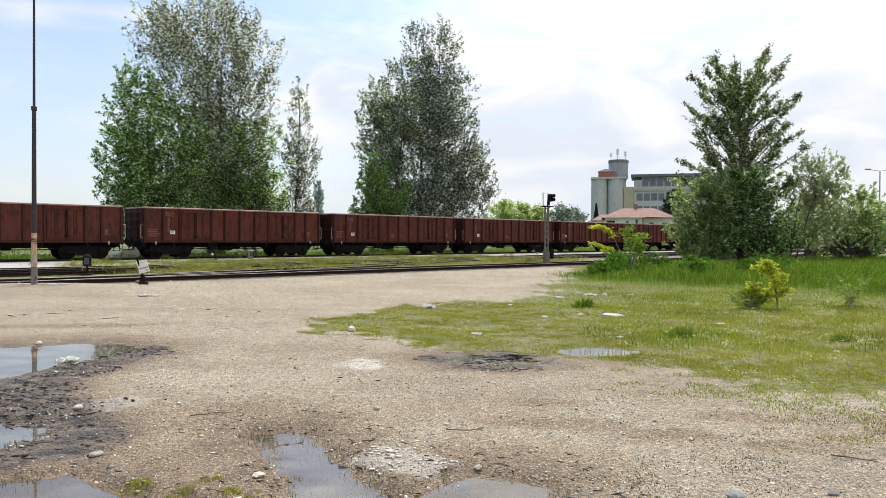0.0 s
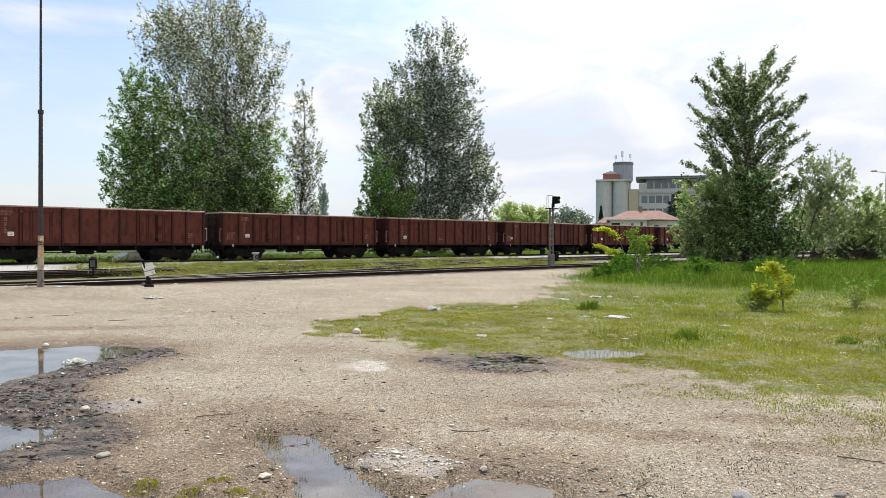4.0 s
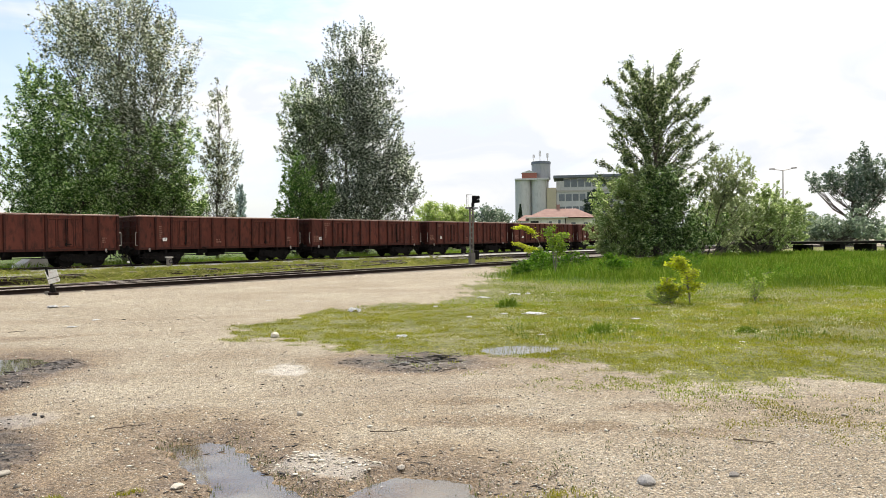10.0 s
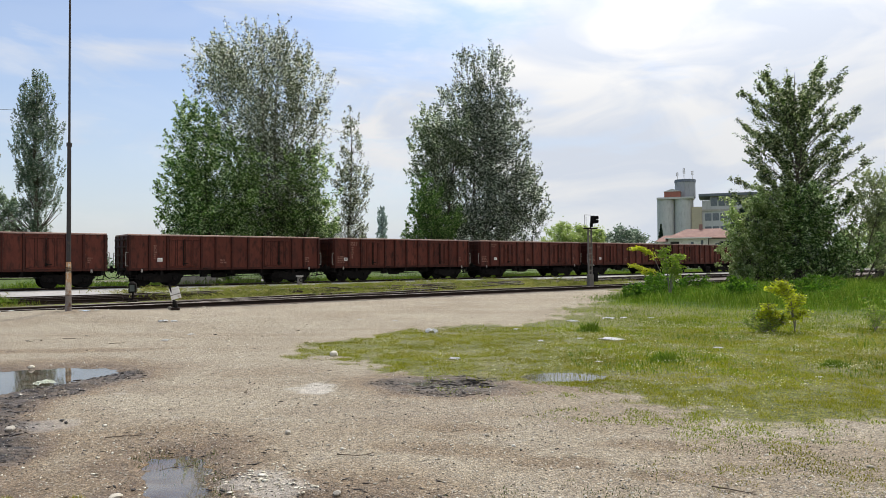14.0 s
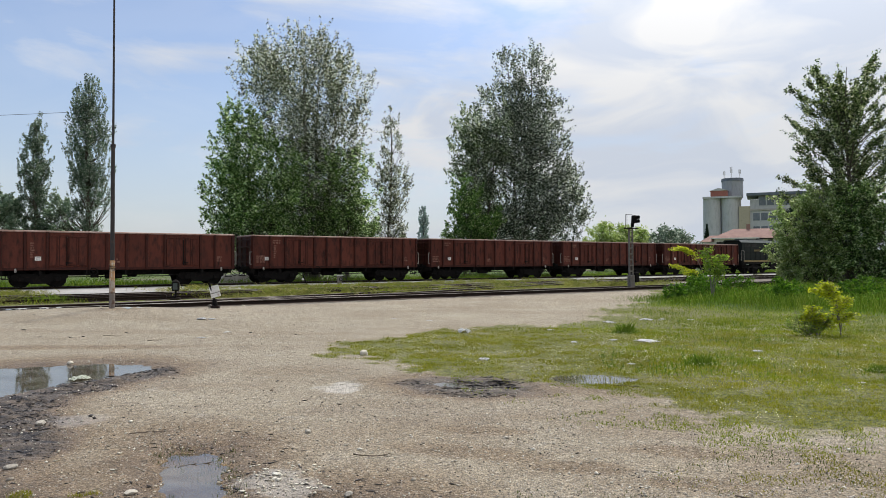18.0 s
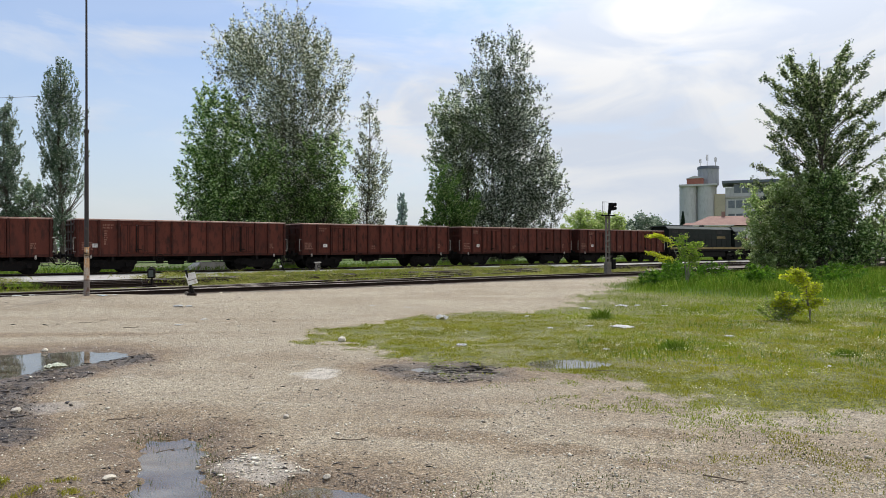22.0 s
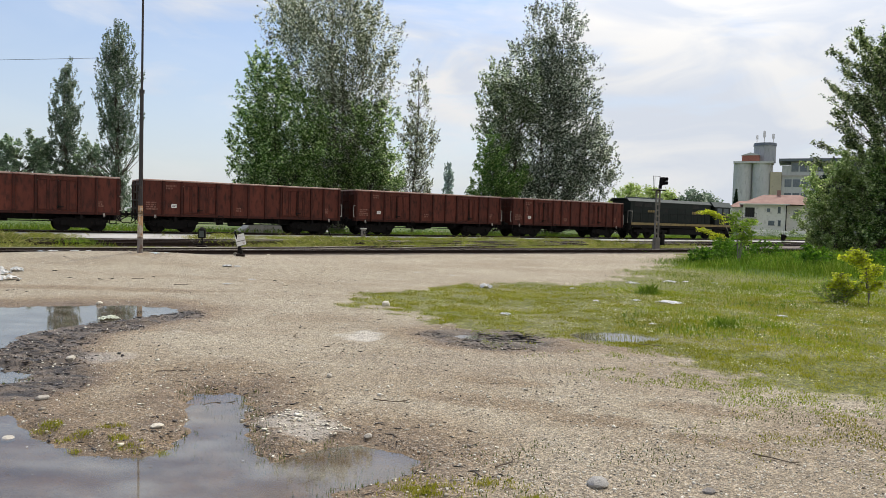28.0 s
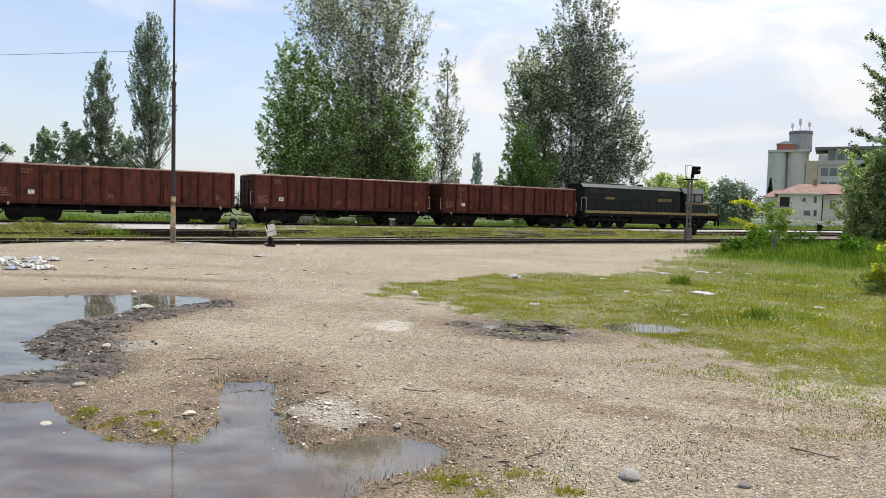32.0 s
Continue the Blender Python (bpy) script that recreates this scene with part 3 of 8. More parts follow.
def mud_w(x, y):
    """Churned wet earth round the left puddles."""
    x, y = np.asarray(x, float), np.asarray(y, float)
    m = ellipse_w(x, y, (0.34, 8.36, 0.58, 0.44, -6)) + 0.6
    for run, width in (([(-4.2, 8.95), (-4.25, 8.2), (-4.38, 7.5), (-4.42, 7.0), (-4.2, 6.4), (-4.0, 5.9), (-3.6, 5.6), (-3.2, 5.3)], 0.46), ([(-3.0, 5.1), (-2.96, 4.7), (-3.15, 4.4), (-3.9, 4.3), (-4.6, 4.3)], 0.36)):
        d = np.full(x.shape, 99.0)
        for (x0, y0), (x1, y1) in zip(run, run[1:]):
            ex, ey = x1 - x0, y1 - y0
            t = np.clip(((x - x0) * ex + (y - y0) * ey) / (ex * ex + ey * ey), 0, 1)
            d = np.minimum(d, np.hypot(x - x0 - t * ex, y - y0 - t * ey))
        m = np.maximum(m, 1 - d / width)
    return m + 1.1 * (fbm(x * 1.1 + 0.6 * y, y * 2.6 - 0.4 * x, 31) - 0.5)


WATER_Z = -0.034


def ground_z(x, y):
    x, y = np.asarray(x, float), np.asarray(y, float)
    r = np.hypot(x, y)
    near = np.exp(-(r / 16) ** 2)
    z = (fbm(x * 0.5, y * 0.5, 1) - 0.5) * 0.05 * near + (fbm(x * 3.0, y * 3.0, 2) - 0.5) * 0.022 * near
    mw = smooth01(mud_w(x, y), -0.1, 0.35)
    z += mw * (np.abs(fbm(x * 2.2 + y, y * 5.0, 3) - 0.5) * 0.24 - 0.024) * near
    pw, level = water_body(x, y)
    s = smooth01(pw, -0.45, 0.0)
    z = z * (1 - s) + (level + 0.006) * s
    z -= 0.030 * smooth01(pw, -0.12, 0.5)
    z += 0.25 * np.exp(-((x + 10.8) / 4.5) ** 2 - ((y - 18.0) / 2.4) ** 2)
    # a low shelf of ballast under the far track
    n = across(x, y)
    z += 0.02 * smooth01(n, 41.0, 43.2) * (1 - smooth01(n, 47.6, 49.5))
    return z


def weed_patch(x, y):
    """Weeds that have overgrown the middle tracks."""
    u, n = along(x, y), across(x, y)
    lump = fbm(u * 0.35, n * 0.8, 12)
    w = smooth01(u + 3 * (lump - 0.5), 9, 13) * (1 - smooth01(u, 34, 44)) * smooth01(n, 26.4, 27.6) * (1 - smooth01(n, 40.2, 41.6)) * smooth01(lump, 0.28, 0.40)
    left = (1 - smooth01(u + 4 * (lump - 0.5), 3.0, 5.5)) * smooth01(u, -30, -24) * smooth01(n, 27.4, 28.4) * (1 - smooth01(n, 38.5, 40.0)) * smooth01(lump, 0.26, 0.38)
    return np.maximum(w, left)


def axis_lines(lo, hi, step, far_lo, far_hi, grow=1.13):
    mid = list(np.arange(lo, hi, step))
    s, a = step, [hi]
    while a[-1] < far_hi:
        s *= grow
        a.append(a[-1] + s)
    s, b = step, [lo]
    while b[-1] > far_lo:
        s *= grow
        b.append(b[-1] - s)
    return np.array(b[:0:-1] + mid + a)


def ground_material():
    m, nt, b = nodes_of("gravel_and_earth")
    tc = nt.nodes.new("ShaderNodeTexCoord")
    co = tc.outputs["Object"]

    def attr(name):
        a = nt.nodes.new("ShaderNodeAttribute")
        a.attribute_name = name
        return a.outputs["Fac"]
    big = noise_node(nt, co, 0.35, 5)
    mid = noise_node(nt, co, 2.3, 6, rough=0.65)
    fine = noise_node(nt, co, 42, 3, rough=0.7)
    col = mix_node(nt, ramp_node(nt, big, 0.35, 0.68), (0.330, 0.274, 0.192), (0.420, 0.364, 0.270))
    col = mix_node(nt, ramp_node(nt, mid, 0.55, 0.75), col, (0.245, 0.196, 0.142))
    col = mix_node(nt, ramp_node(nt, mid, 0.42, 0.25), col, (0.45, 0.405, 0.335))
    # pebbles
    grit = nt.nodes.new("ShaderNodeTexVoronoi")
    grit.inputs["Scale"].default_value = 85
    nt.links.new(co, grit.inputs["Vector"])
    gs = nt.nodes.new("ShaderNodeSeparateColor")
    nt.links.new(grit.outputs["Color"], gs.inputs[0])
    med = noise_node(nt, co, 11, 4, rough=0.65)
    vo = nt.nodes.new("ShaderNodeTexVoronoi")
    vo.inputs["Scale"].default_value = 46
    vo.inputs["Randomness"].default_value = 1.0
    nt.links.new(co, vo.inputs["Vector"])
    sp = nt.nodes.new("ShaderNodeSeparateColor")
    nt.links.new(vo.outputs["Color"], sp.inputs[0])
    peb = nt.nodes.new("ShaderNodeMath")
    peb.operation = "MULTIPLY"
    nt.links.new(ramp_node(nt, vo.outputs["Distance"], 0.30, 0.42, 1, 0), peb.inputs[0])
    nt.links.new(ramp_node(nt, sp.outputs[0], 0.60, 0.70), peb.inputs[1])
    tone = mix_node(nt, sp.outputs[1], (0.20, 0.165, 0.125), (0.60, 0.555, 0.47))
    pm = nt.nodes.new("ShaderNodeMath")
    pm.operation = "MULTIPLY"
    nt.links.new(peb.outputs[0], pm.inputs[0])
    nt.links.new(attr("gravel"), pm.inputs[1])
    col = mix_node(nt, pm.outputs[0], col, tone)
    wetness = nt.nodes.new("ShaderNodeMath")
    wetness.operation = "MULTIPLY"
    wetness.inputs[1].default_value = 0.92
    nt.links.new(attr("damp"), wetness.inputs[0])
    col = mix_node(nt, wetness.outputs[0], col, mix_node(nt, ramp_node(nt, mid, 0.35, 0.65), (0.168, 0.112, 0.064), (0.282, 0.210, 0.130)))
    sand = nt.nodes.new("ShaderNodeTexVoronoi")
    sand.inputs["Scale"].default_value = 180
    nt.links.new(co, sand.inputs["Vector"])
    ss = nt.nodes.new("ShaderNodeSeparateColor")
    nt.links.new(sand.outputs["Color"], ss.inputs[0])
    for tone, lo, hi in ((gs.outputs[0], 0.52, 1.42), (ss.outputs[0], 0.60, 1.38)):
        gr = nt.nodes.new("ShaderNodeHueSaturation")
        nt.links.new(ramp_node(nt, tone, 0, 1, lo, hi), gr.inputs["Value"])
        nt.links.new(col, gr.inputs["Color"])
        col = gr.outputs[0]
    col = mix_node(nt, ramp_node(nt, gs.outputs[1], 0.90, 0.94, 0, 0.6), col, (0.60, 0.55, 0.46))
    soil = mix_node(nt, ramp_node(nt, med, 0.35, 0.65), (0.098, 0.118, 0.018), (0.185, 0.185, 0.044))
    for tone, lo, hi in ((gs.outputs[0], 0.55, 1.45), (sp.outputs[2], 0.65, 1.35)):
        gr = nt.nodes.new("ShaderNodeHueSaturation")
        nt.links.new(ramp_node(nt, tone, 0, 1, lo, hi), gr.inputs["Value"])
        nt.links.new(soil, gr.inputs["Color"])
        soil = gr.outputs[0]
    lush = mix_node(nt, ramp_node(nt, med, 0.35, 0.65), (0.040, 0.088, 0.010), (0.098, 0.165, 0.022))
    soil = mix_node(nt, attr("lush"), soil, lush)
    col = mix_node(nt, attr("grass"), col, soil)
    churn = noise_node(nt, co, 4.0, 6, (1.0, 2.6, 1.0), 0.7)
    mud = mix_node(nt, ramp_node(nt, churn, 0.40, 0.60), (0.030, 0.025, 0.021), (0.250, 0.206, 0.160))
    col = mix_node(nt, attr("mud"), col, mud)
    col = mix_node(nt, attr("wet"), col, (0.66, 0.60, 0.54), "MULTIPLY")
    col = mix_node(nt, attr("algae"), col, mix_node(nt, ramp_node(nt, mid, 0.35, 0.65), (0.170, 0.082, 0.010), (0.370, 0.205, 0.032)))
    bed = mix_node(nt, ramp_node(nt, fine, 0.35, 0.65), (0.115, 0.092, 0.075), (0.25, 0.215, 0.185))
    bed = mix_node(nt, attr("ballast"), bed, mix_node(nt, ramp_node(nt, fine, 0.35, 0.65), (0.34, 0.32, 0.295), (0.56, 0.53, 0.495)))
    col = mix_node(nt, attr("bed"), col, bed)
    col = mix_node(nt, attr("chalk"), col, (0.60, 0.57, 0.52))
    hs = nt.nodes.new("ShaderNodeHueSaturation")
    nt.links.new(ramp_node(nt, med, 0.30, 0.70, 0.76, 1.24), hs.inputs["Value"])
    nt.links.new(col, hs.inputs["Color"])
    nt.links.new(hs.outputs[0], b.inputs["Base Color"])
    nt.links.new(ramp_node(nt, attr("wet"), 0, 1, 0.93, 0.5), b.inputs["Roughness"])
    h = nt.nodes.new("ShaderNodeMath")
    h.operation = "MULTIPLY_ADD"
    h.inputs[1].default_value = 0.8
    nt.links.new(peb.outputs[0], h.inputs[0])
    nt.links.new(fine, h.inputs[2])
    bump_node(nt, h.outputs[0], 1.0, 0.034, b)
    return m


def rag_w(x, y):
    """The meadow's weight with a torn edge."""
    return grass_w(x, y) + 0.9 * (fbm(x * 2.0, y * 2.0, 85) - 0.5) + 0.7 * (fbm(x * 5.5, y * 5.5, 86) - 0.5)


def worn_w(x, y):
    """Thin, trodden patches in the short grass."""
    return smooth01(0.6 * fbm(x * 1.1 + 5, y * 1.5, 25) + 0.4 * fbm(x * 4.0, y * 4.0, 87), 0.50, 0.62) * (1 - smooth01(grass_w(x, y), 1.2, 3.0))


def tall_w(x, y):
    d = edge_dist(x, y, [(5.6, 31), (4.5, 24.6), (9, 21.2), (14, 17.0), (34, 10), (60, 40), (40, 66), (12, 41)])
    return smooth01(d + 2.5 * (fbm(x * 0.5, y * 0.5, 61) - 0.5), -1.6, 1.8)


def make_ground():
    xs = axis_lines(-7.0, 6.0, 0.045, -2500, 2500, 1.10)
    ys = axis_lines(2.4, 10.0, 0.045, -2500, 4000, 1.06)
    X, Y = np.meshgrid(xs, ys)
    x, y = X.ravel(), Y.ravel()
    z = ground_z(x, y)
    nx, ny = len(xs), len(ys)
    i = (np.arange(ny - 1)[:, None] * nx + np.arange(nx - 1)[None, :]).ravel()
    me = np_mesh("ground", np.stack([x, y, z], 1), np.stack([i, i + 1, i + 1 + nx, i + nx], 1), ground_material(), True)
    n, u = across(x, y), along(x, y)
    gw = smooth01(rag_w(x, y), -0.05, 0.30)
    gw = gw * (0.88 + 0.12 * smooth01(fbm(x * 1.3, y * 1.3, 21), 0.3, 0.5)) * (1 - 0.25 * worn_w(x, y) * (n < 20))
    far = smooth01(n, 48.5, 51) * smooth01(fbm(x * 0.15, y * 0.15, 8), 0.2, 0.35)
    strips = smooth01(n, 27.2, 28.0) * (1 - smooth01(n, 31.0, 32.0)) * (1 - smooth01(u, 20, 27)) + smooth01(n, 38.2, 38.8) * (1 - smooth01(n, 41.0, 42.2))
    strips = strips * smooth01(fbm(u * 0.35, n * 0.5, 12), 0.22, 0.4)
    strips = np.maximum(strips, weed_patch(x, y))
    left = (1 - smooth01(u, -0.5, 2.5)) * smooth01(n, 22.5, 24)
    gw = np.clip(np.maximum(gw, np.maximum(far, np.maximum(strips, left))), 0, 1)
    bed = smooth01(n + (fbm(u * 0.8, n * 0.8, 4) - 0.5) * 1.2, 22.4, 23.3) * (1 - gw)
    pale = smooth01(n, 40.6, 41.6) * (1 - smooth01(n, 47.8, 49.0))
    pale = np.maximum(pale, smooth01(n, 26.6, 27.0) * (1 - smooth01(n, 29.5, 30.5)) * smooth01(u, 17, 21) * (1 - smooth01(u, 42, 48)))
    pale = np.maximum(pale, smooth01(n, 34.0, 34.6) * (1 - smooth01(n, 35.2, 36.0)) * 0.6)
    pw = puddle_w(x, y)
    wet = np.maximum(smooth01(pw + 0.8 * (fbm(x * 2.2, y * 2.2, 48) - 0.5), -1.7, 0.0) * 0.9, smooth01(mud_w(x, y), -0.35, 0.2))
    wet = np.maximum(wet * 0.9, 0.3 * smooth01(fbm(x * 0.55 + 3, y * 0.9, 41), 0.56, 0.7) * (np.hypot(x, y) < 15))
    mud = smooth01(mud_w(x, y), 0.0, 0.55) * (1 - 0.7 * smooth01(pw, 0.0, 0.2))
    spill = smooth01(ellipse_w(x, y, (-0.45, 4.42, 0.46, 0.34, -25)) + 1.6 * (fbm(x * 6, y * 6, 82) - 0.5), 0.30, 0.6) * 0.44
    chalk = smooth01(ellipse_w(x, y, (-1.17, 8.05, 0.38, 0.50, -10)) + 0.9 * (fbm(x * 3, y * 3, 51) - 0.5), 0.18, 0.34) * 0.62
    chalk = np.maximum(chalk, smooth01(ellipse_w(x, y, (-3.12, 5.95, 0.36, 0.34, 0)) + 0.9 * (fbm(x * 3, y * 3, 52) - 0.5), 0.05, 0.5) * 0.30)
    chalk = np.maximum(chalk, spill)
    grey = np.maximum(ellipse_w(x, y, (2.1, 4.15, 1.9, 0.95, 8)), ellipse_w(x, y, (1.2, 3.75, 0.9, 0.4, 0)))
    chalk = np.maximum(chalk, 0.05 * smooth01(grey + 0.9 * (fbm(x * 3.5, y * 3.5, 53) - 0.5), 0.0, 0.5))
    damp = 0.40 * smooth01(fbm(x * 0.45 + 7, y * 0.7, 43), 0.45, 0.62) * (1 - smooth01(np.hypot(x, y), 9.5, 14.5))
    damp = np.maximum(damp, smooth01(pw + 1.2 * (fbm(x * 1.4, y * 1.4, 46) - 0.5), -3.4, -0.6) * 0.95)
    damp = np.maximum(damp, smooth01(mud_w(x, y), -1.3, 0.1))
    damp = np.maximum(damp, 0.8 * smooth01(np.maximum.reduce([ellipse_w(x, y, e) for e in ((2.18, 5.65, 0.6, 0.28, 5), (2.3, 4.8, 0.45, 0.2, 0), (1.44, 5.12, 0.5, 0.2, 0), (0.4, 4.3, 0.6, 0.5, -30), (0.6, 5.4, 0.9, 0.3, -8), (0.67, 6.14, 0.6, 0.2, 0), (-2.2, 5.6, 1.3, 0.5, 30), (-7.5, 11.2, 3.5, 0.4, 12), (-10.6, 17.7, 1.3, 0.5, 0), (-13.6, 18.9, 3.0, 0.45, 12))]) + 0.8 * (fbm(x * 2, y * 2, 44) - 0.5), 0, 0.5))
    damp = np.maximum(damp, 0.45 * smooth01(ellipse_w(x, y, (3.5, 5.3, 1.7, 1.0, 15)) + 1.2 * (fbm(x * 2.4, y * 2.4, 108) - 0.5), 0.0, 0.6))
    # wheel tracks sweep across the yard
    ruts = fbm(x * 0.10 + 0.05 * y, y * 1.3 - 0.10 * x, 47)
    damp = np.maximum(damp, 0.28 * smooth01(ruts, 0.54, 0.68) * smooth01(y, 6.5, 9) * (1 - smooth01(n, 20, 23)))
    algae = smooth01(np.maximum.reduce([ellipse_w(x, y, e) for e in ((-0.10, 3.86, 0.46, 0.36, 15), (-1.06, 4.92, 0.22, 0.34, 20))]) + 0.9 * (fbm(x * 4, y * 4, 49) - 0.5), 0, 0.5) * smooth01(pw, 0.08, 0.25)
    algae = np.maximum(algae, 0.95 * smooth01(pw, 0.04, 0.22) * (y < 6.2) * (x > -3.0))
    road = 1 - smooth01(np.hypot(x, y - 3), 9, 15)
    for name, v in (("grass", gw), ("mud", mud), ("wet", np.clip(wet * (1 - gw), 0, 1)), ("bed", np.clip(bed, 0, 1)), ("chalk", chalk), ("algae", algae), ("ballast", np.clip(pale * (0.6 + 0.8 * fbm(u, n, 45)), 0, 1)), ("lush", np.clip(np.maximum(0.85 * far, tall_w(x, y) * (n < 22.8)), 0, 1)), ("damp", np.clip(damp * (1 - gw), 0, 1)), ("gravel", (0.25 + 0.75 * road) * (1 - 0.8 * np.clip(damp, 0, 1)))):
        me.attributes.new(name, "FLOAT", "POINT").data.foreach_set("value", np.asarray(v, np.float32))
    return tagged(new("ground", me), "trampled beige gravel and earth yard with grass and rail bed", "ground", kind="structure")


ground_ob = make_ground()


def water_material(name, tint):
    """Shallow rain water: clouded by silt, the bed showing through, a mirror at low angles."""
    m, nt, b = nodes_of(name)
    tc = nt.nodes.new("ShaderNodeTexCoord")
    b.inputs["Roughness"].default_value = 0.03
    b.inputs["IOR"].default_value = 1.7
    silt = noise_node(nt, tc.outputs["Object"], 1.6, 6, (1, 1.6, 1), 0.6)
    hs = nt.nodes.new("ShaderNodeHueSaturation")
    hs.inputs["Color"].default_value = tint
    nt.links.new(ramp_node(nt, silt, 0.35, 0.65, 0.8, 1.3), hs.inputs["Value"])
    nt.links.new(hs.outputs[0], b.inputs["Base Color"])
    bump_node(nt, noise_node(nt, tc.outputs["Object"], 2.5, 3), 0.04, 0.01, b)
    bed = nt.nodes.new("ShaderNodeBsdfTransparent")
    bed.inputs["Color"].default_value = (0.80, 0.70, 0.54, 1)
    gl = nt.nodes.new("ShaderNodeBsdfGlossy")
    gl.inputs["Roughness"].default_value = 0.03
    fr = nt.nodes.new("ShaderNodeFresnel")
    fr.inputs["IOR"].default_value = 1.7
    clear, mix = nt.nodes.new("ShaderNodeMixShader"), nt.nodes.new("ShaderNodeMixShader")
    nt.links.new(fr.outputs[0], clear.inputs[0])
    nt.links.new(bed.outputs[0], clear.inputs[1])
    nt.links.new(gl.outputs[0], clear.inputs[2])
    nt.links.new(ramp_node(nt, silt, 0.35, 0.65, 0.22, 0.55), mix.inputs[0])
    nt.links.new(clear.outputs[0], mix.inputs[1])
    nt.links.new(b.outputs[0], mix.inputs[2])
    nt.links.new(mix.outputs[0], nt.nodes["Material Output"].inputs["Surface"])
    return m


def make_water():
    muddy = water_material("muddy_water", (0.225, 0.215, 0.180, 1))
    labels = {"a": "long shallow rain puddle reflecting the sky beside churned mud", "b": "broad muddy rain puddle in the gravel with sprouting grass",
              "c": "small dark muddy puddle at the grass edge", "d": "small rain puddle with grass blades in short grass"}
    for k in "abcd":
        bm = bmesh.new()
        grow_by = 1.35
        ps = SHORES[k] if k in SHORES else [(e[0] + i * e[2] * grow_by, e[1] + j * e[3] * grow_by) for e in PUDDLES[k] for i in (-1, 1) for j in (-1, 1)]
        pad = 0.12 if k in SHORES else 0.02
        x0, x1 = min(p[0] for p in ps) - pad, max(p[0] for p in ps) + pad
        y0, y1 = min(p[1] for p in ps) - pad, max(p[1] for p in ps) + pad
        pts = []
        for a in range(40):
            c, s = math.cos(a * math.pi / 20), math.sin(a * math.pi / 20)
            sq = max(abs(c), abs(s))
            pts.append(bm.verts.new(((x0 + x1) / 2 + c * (x1 - x0) / 2 / sq, (y0 + y1) / 2 + s * (y1 - y0) / 2 / sq, LEVEL[k])))
        bm.faces.new(pts)
        tagged(part("puddle", bm, muddy), labels[k], "puddle", kind="structure")


make_water()


# ---- rail bed: strips of ballast and cinders lying on the ground ----
def make_strip(name, u0, u1, n0, n1, z, mat, label, seed, wob=0.35, taper=0.0):
    us = np.arange(u0, u1, 0.5)
    k = 7
    t = np.linspace(0, 1, k)[None, :]
    f = np.clip(np.minimum(us - u0, u1 - us) / max(taper, 1e-3), 0, 1)[:, None] if taper else 1.0
    lo = n0 + (fbm(us * 0.7, us * 0 + 1, seed)[:, None] - 0.5) * 2 * wob
    hi = n1 + (fbm(us * 0.7, us * 0 + 9, seed)[:, None] - 0.5) * 2 * wob
    mid = (lo + hi) / 2
    n = mid + (lo + (hi - lo) * t - mid) * f
    U = np.repeat(us[:, None], k, 1)
    Z = z * np.minimum(1, 5 * np.minimum(t, 1 - t)) * np.ones_like(n) + 0.02 * (fbm(U * 1.5, n * 1.5, seed + 1) - 0.5)
    Z[:, 0] = Z[:, -1] = -0.03
    x, y = U * DU[0] + n * DN[0], U * DU[1] + n * DN[1]
    i = (np.arange(len(us) - 1)[:, None] * k + np.arange(k - 1)[None, :]).ravel()
    me = np_mesh(name, np.stack([x.ravel(), y.ravel(), Z.ravel()], 1), np.stack([i, i + k, i + k + 1, i + 1], 1), M[mat], True)
    tagged(new(name, me), label, "track bed", kind="structure")


make_strip("cinder_bed", -30, 130, 22.9, 26.2, 0.022, "cinder", "dark cinder bed under the nearest siding", 201)
make_strip("cinder_bed", -70, 16, 28.8, 35.4, 0.022, "cinder", "dark cinder bed under the middle tracks", 202)
make_strip("cinder_bed", 15, 130, 31.4, 38.9, 0.027, "cinder", "dark cinder bed under the farther yard tracks", 206)
make_strip("ballast_bed", -130, 17, 35.9, 49.0, 0.060, "ballast", "broad pale grey ballast bed under the running line", 203)
make_strip("ballast_bed", 16, 250, 39.4, 49.0, 0.064, "ballast", "pale grey ballast bed under the running line", 207)
make_strip("ballast_bed", 17, 46, 26.9, 30.2, 0.03, "ballast", "white ballast between the diverging tracks", 204, 0.3, 9.0)

# ---- tracks ----
def sweep(points, profile):
    """A closed (across, up) profile swept along (u, n) points: verts and quads."""
    vs, fs, k = [], [], len(profile)
    P = [Vector(p) for p in points]
    for i, p in enumerate(P):
        d = (P[min(i + 1, len(P) - 1)] - P[max(i - 1, 0)]).normalized()
        side = Vector((-d.y, d.x))
        for a, z in profile:
            q = p + side * a
            vs.append(yard(q.x, q.y, z))
    for i in range(len(P) - 1):
        for j in range(k):
            fs.append((i * k + j, i * k + (j + 1) % k, (i + 1) * k + (j + 1) % k, (i + 1) * k + j))
    return vs, fs


RAIL_PROFILE = [(-0.065, 0.0), (0.065, 0.0), (0.065, 0.012), (0.012, 0.03), (0.012, 0.11), (0.034, 0.12), (0.034, 0.152), (-0.034, 0.152), (-0.034, 0.12), (-0.012, 0.11), (-0.012, 0.03), (-0.065, 0.012)]
HEAD_PROFILE = [(-0.026, 0.1525), (0.026, 0.1525), (0.018, 0.160), (-0.018, 0.160)]


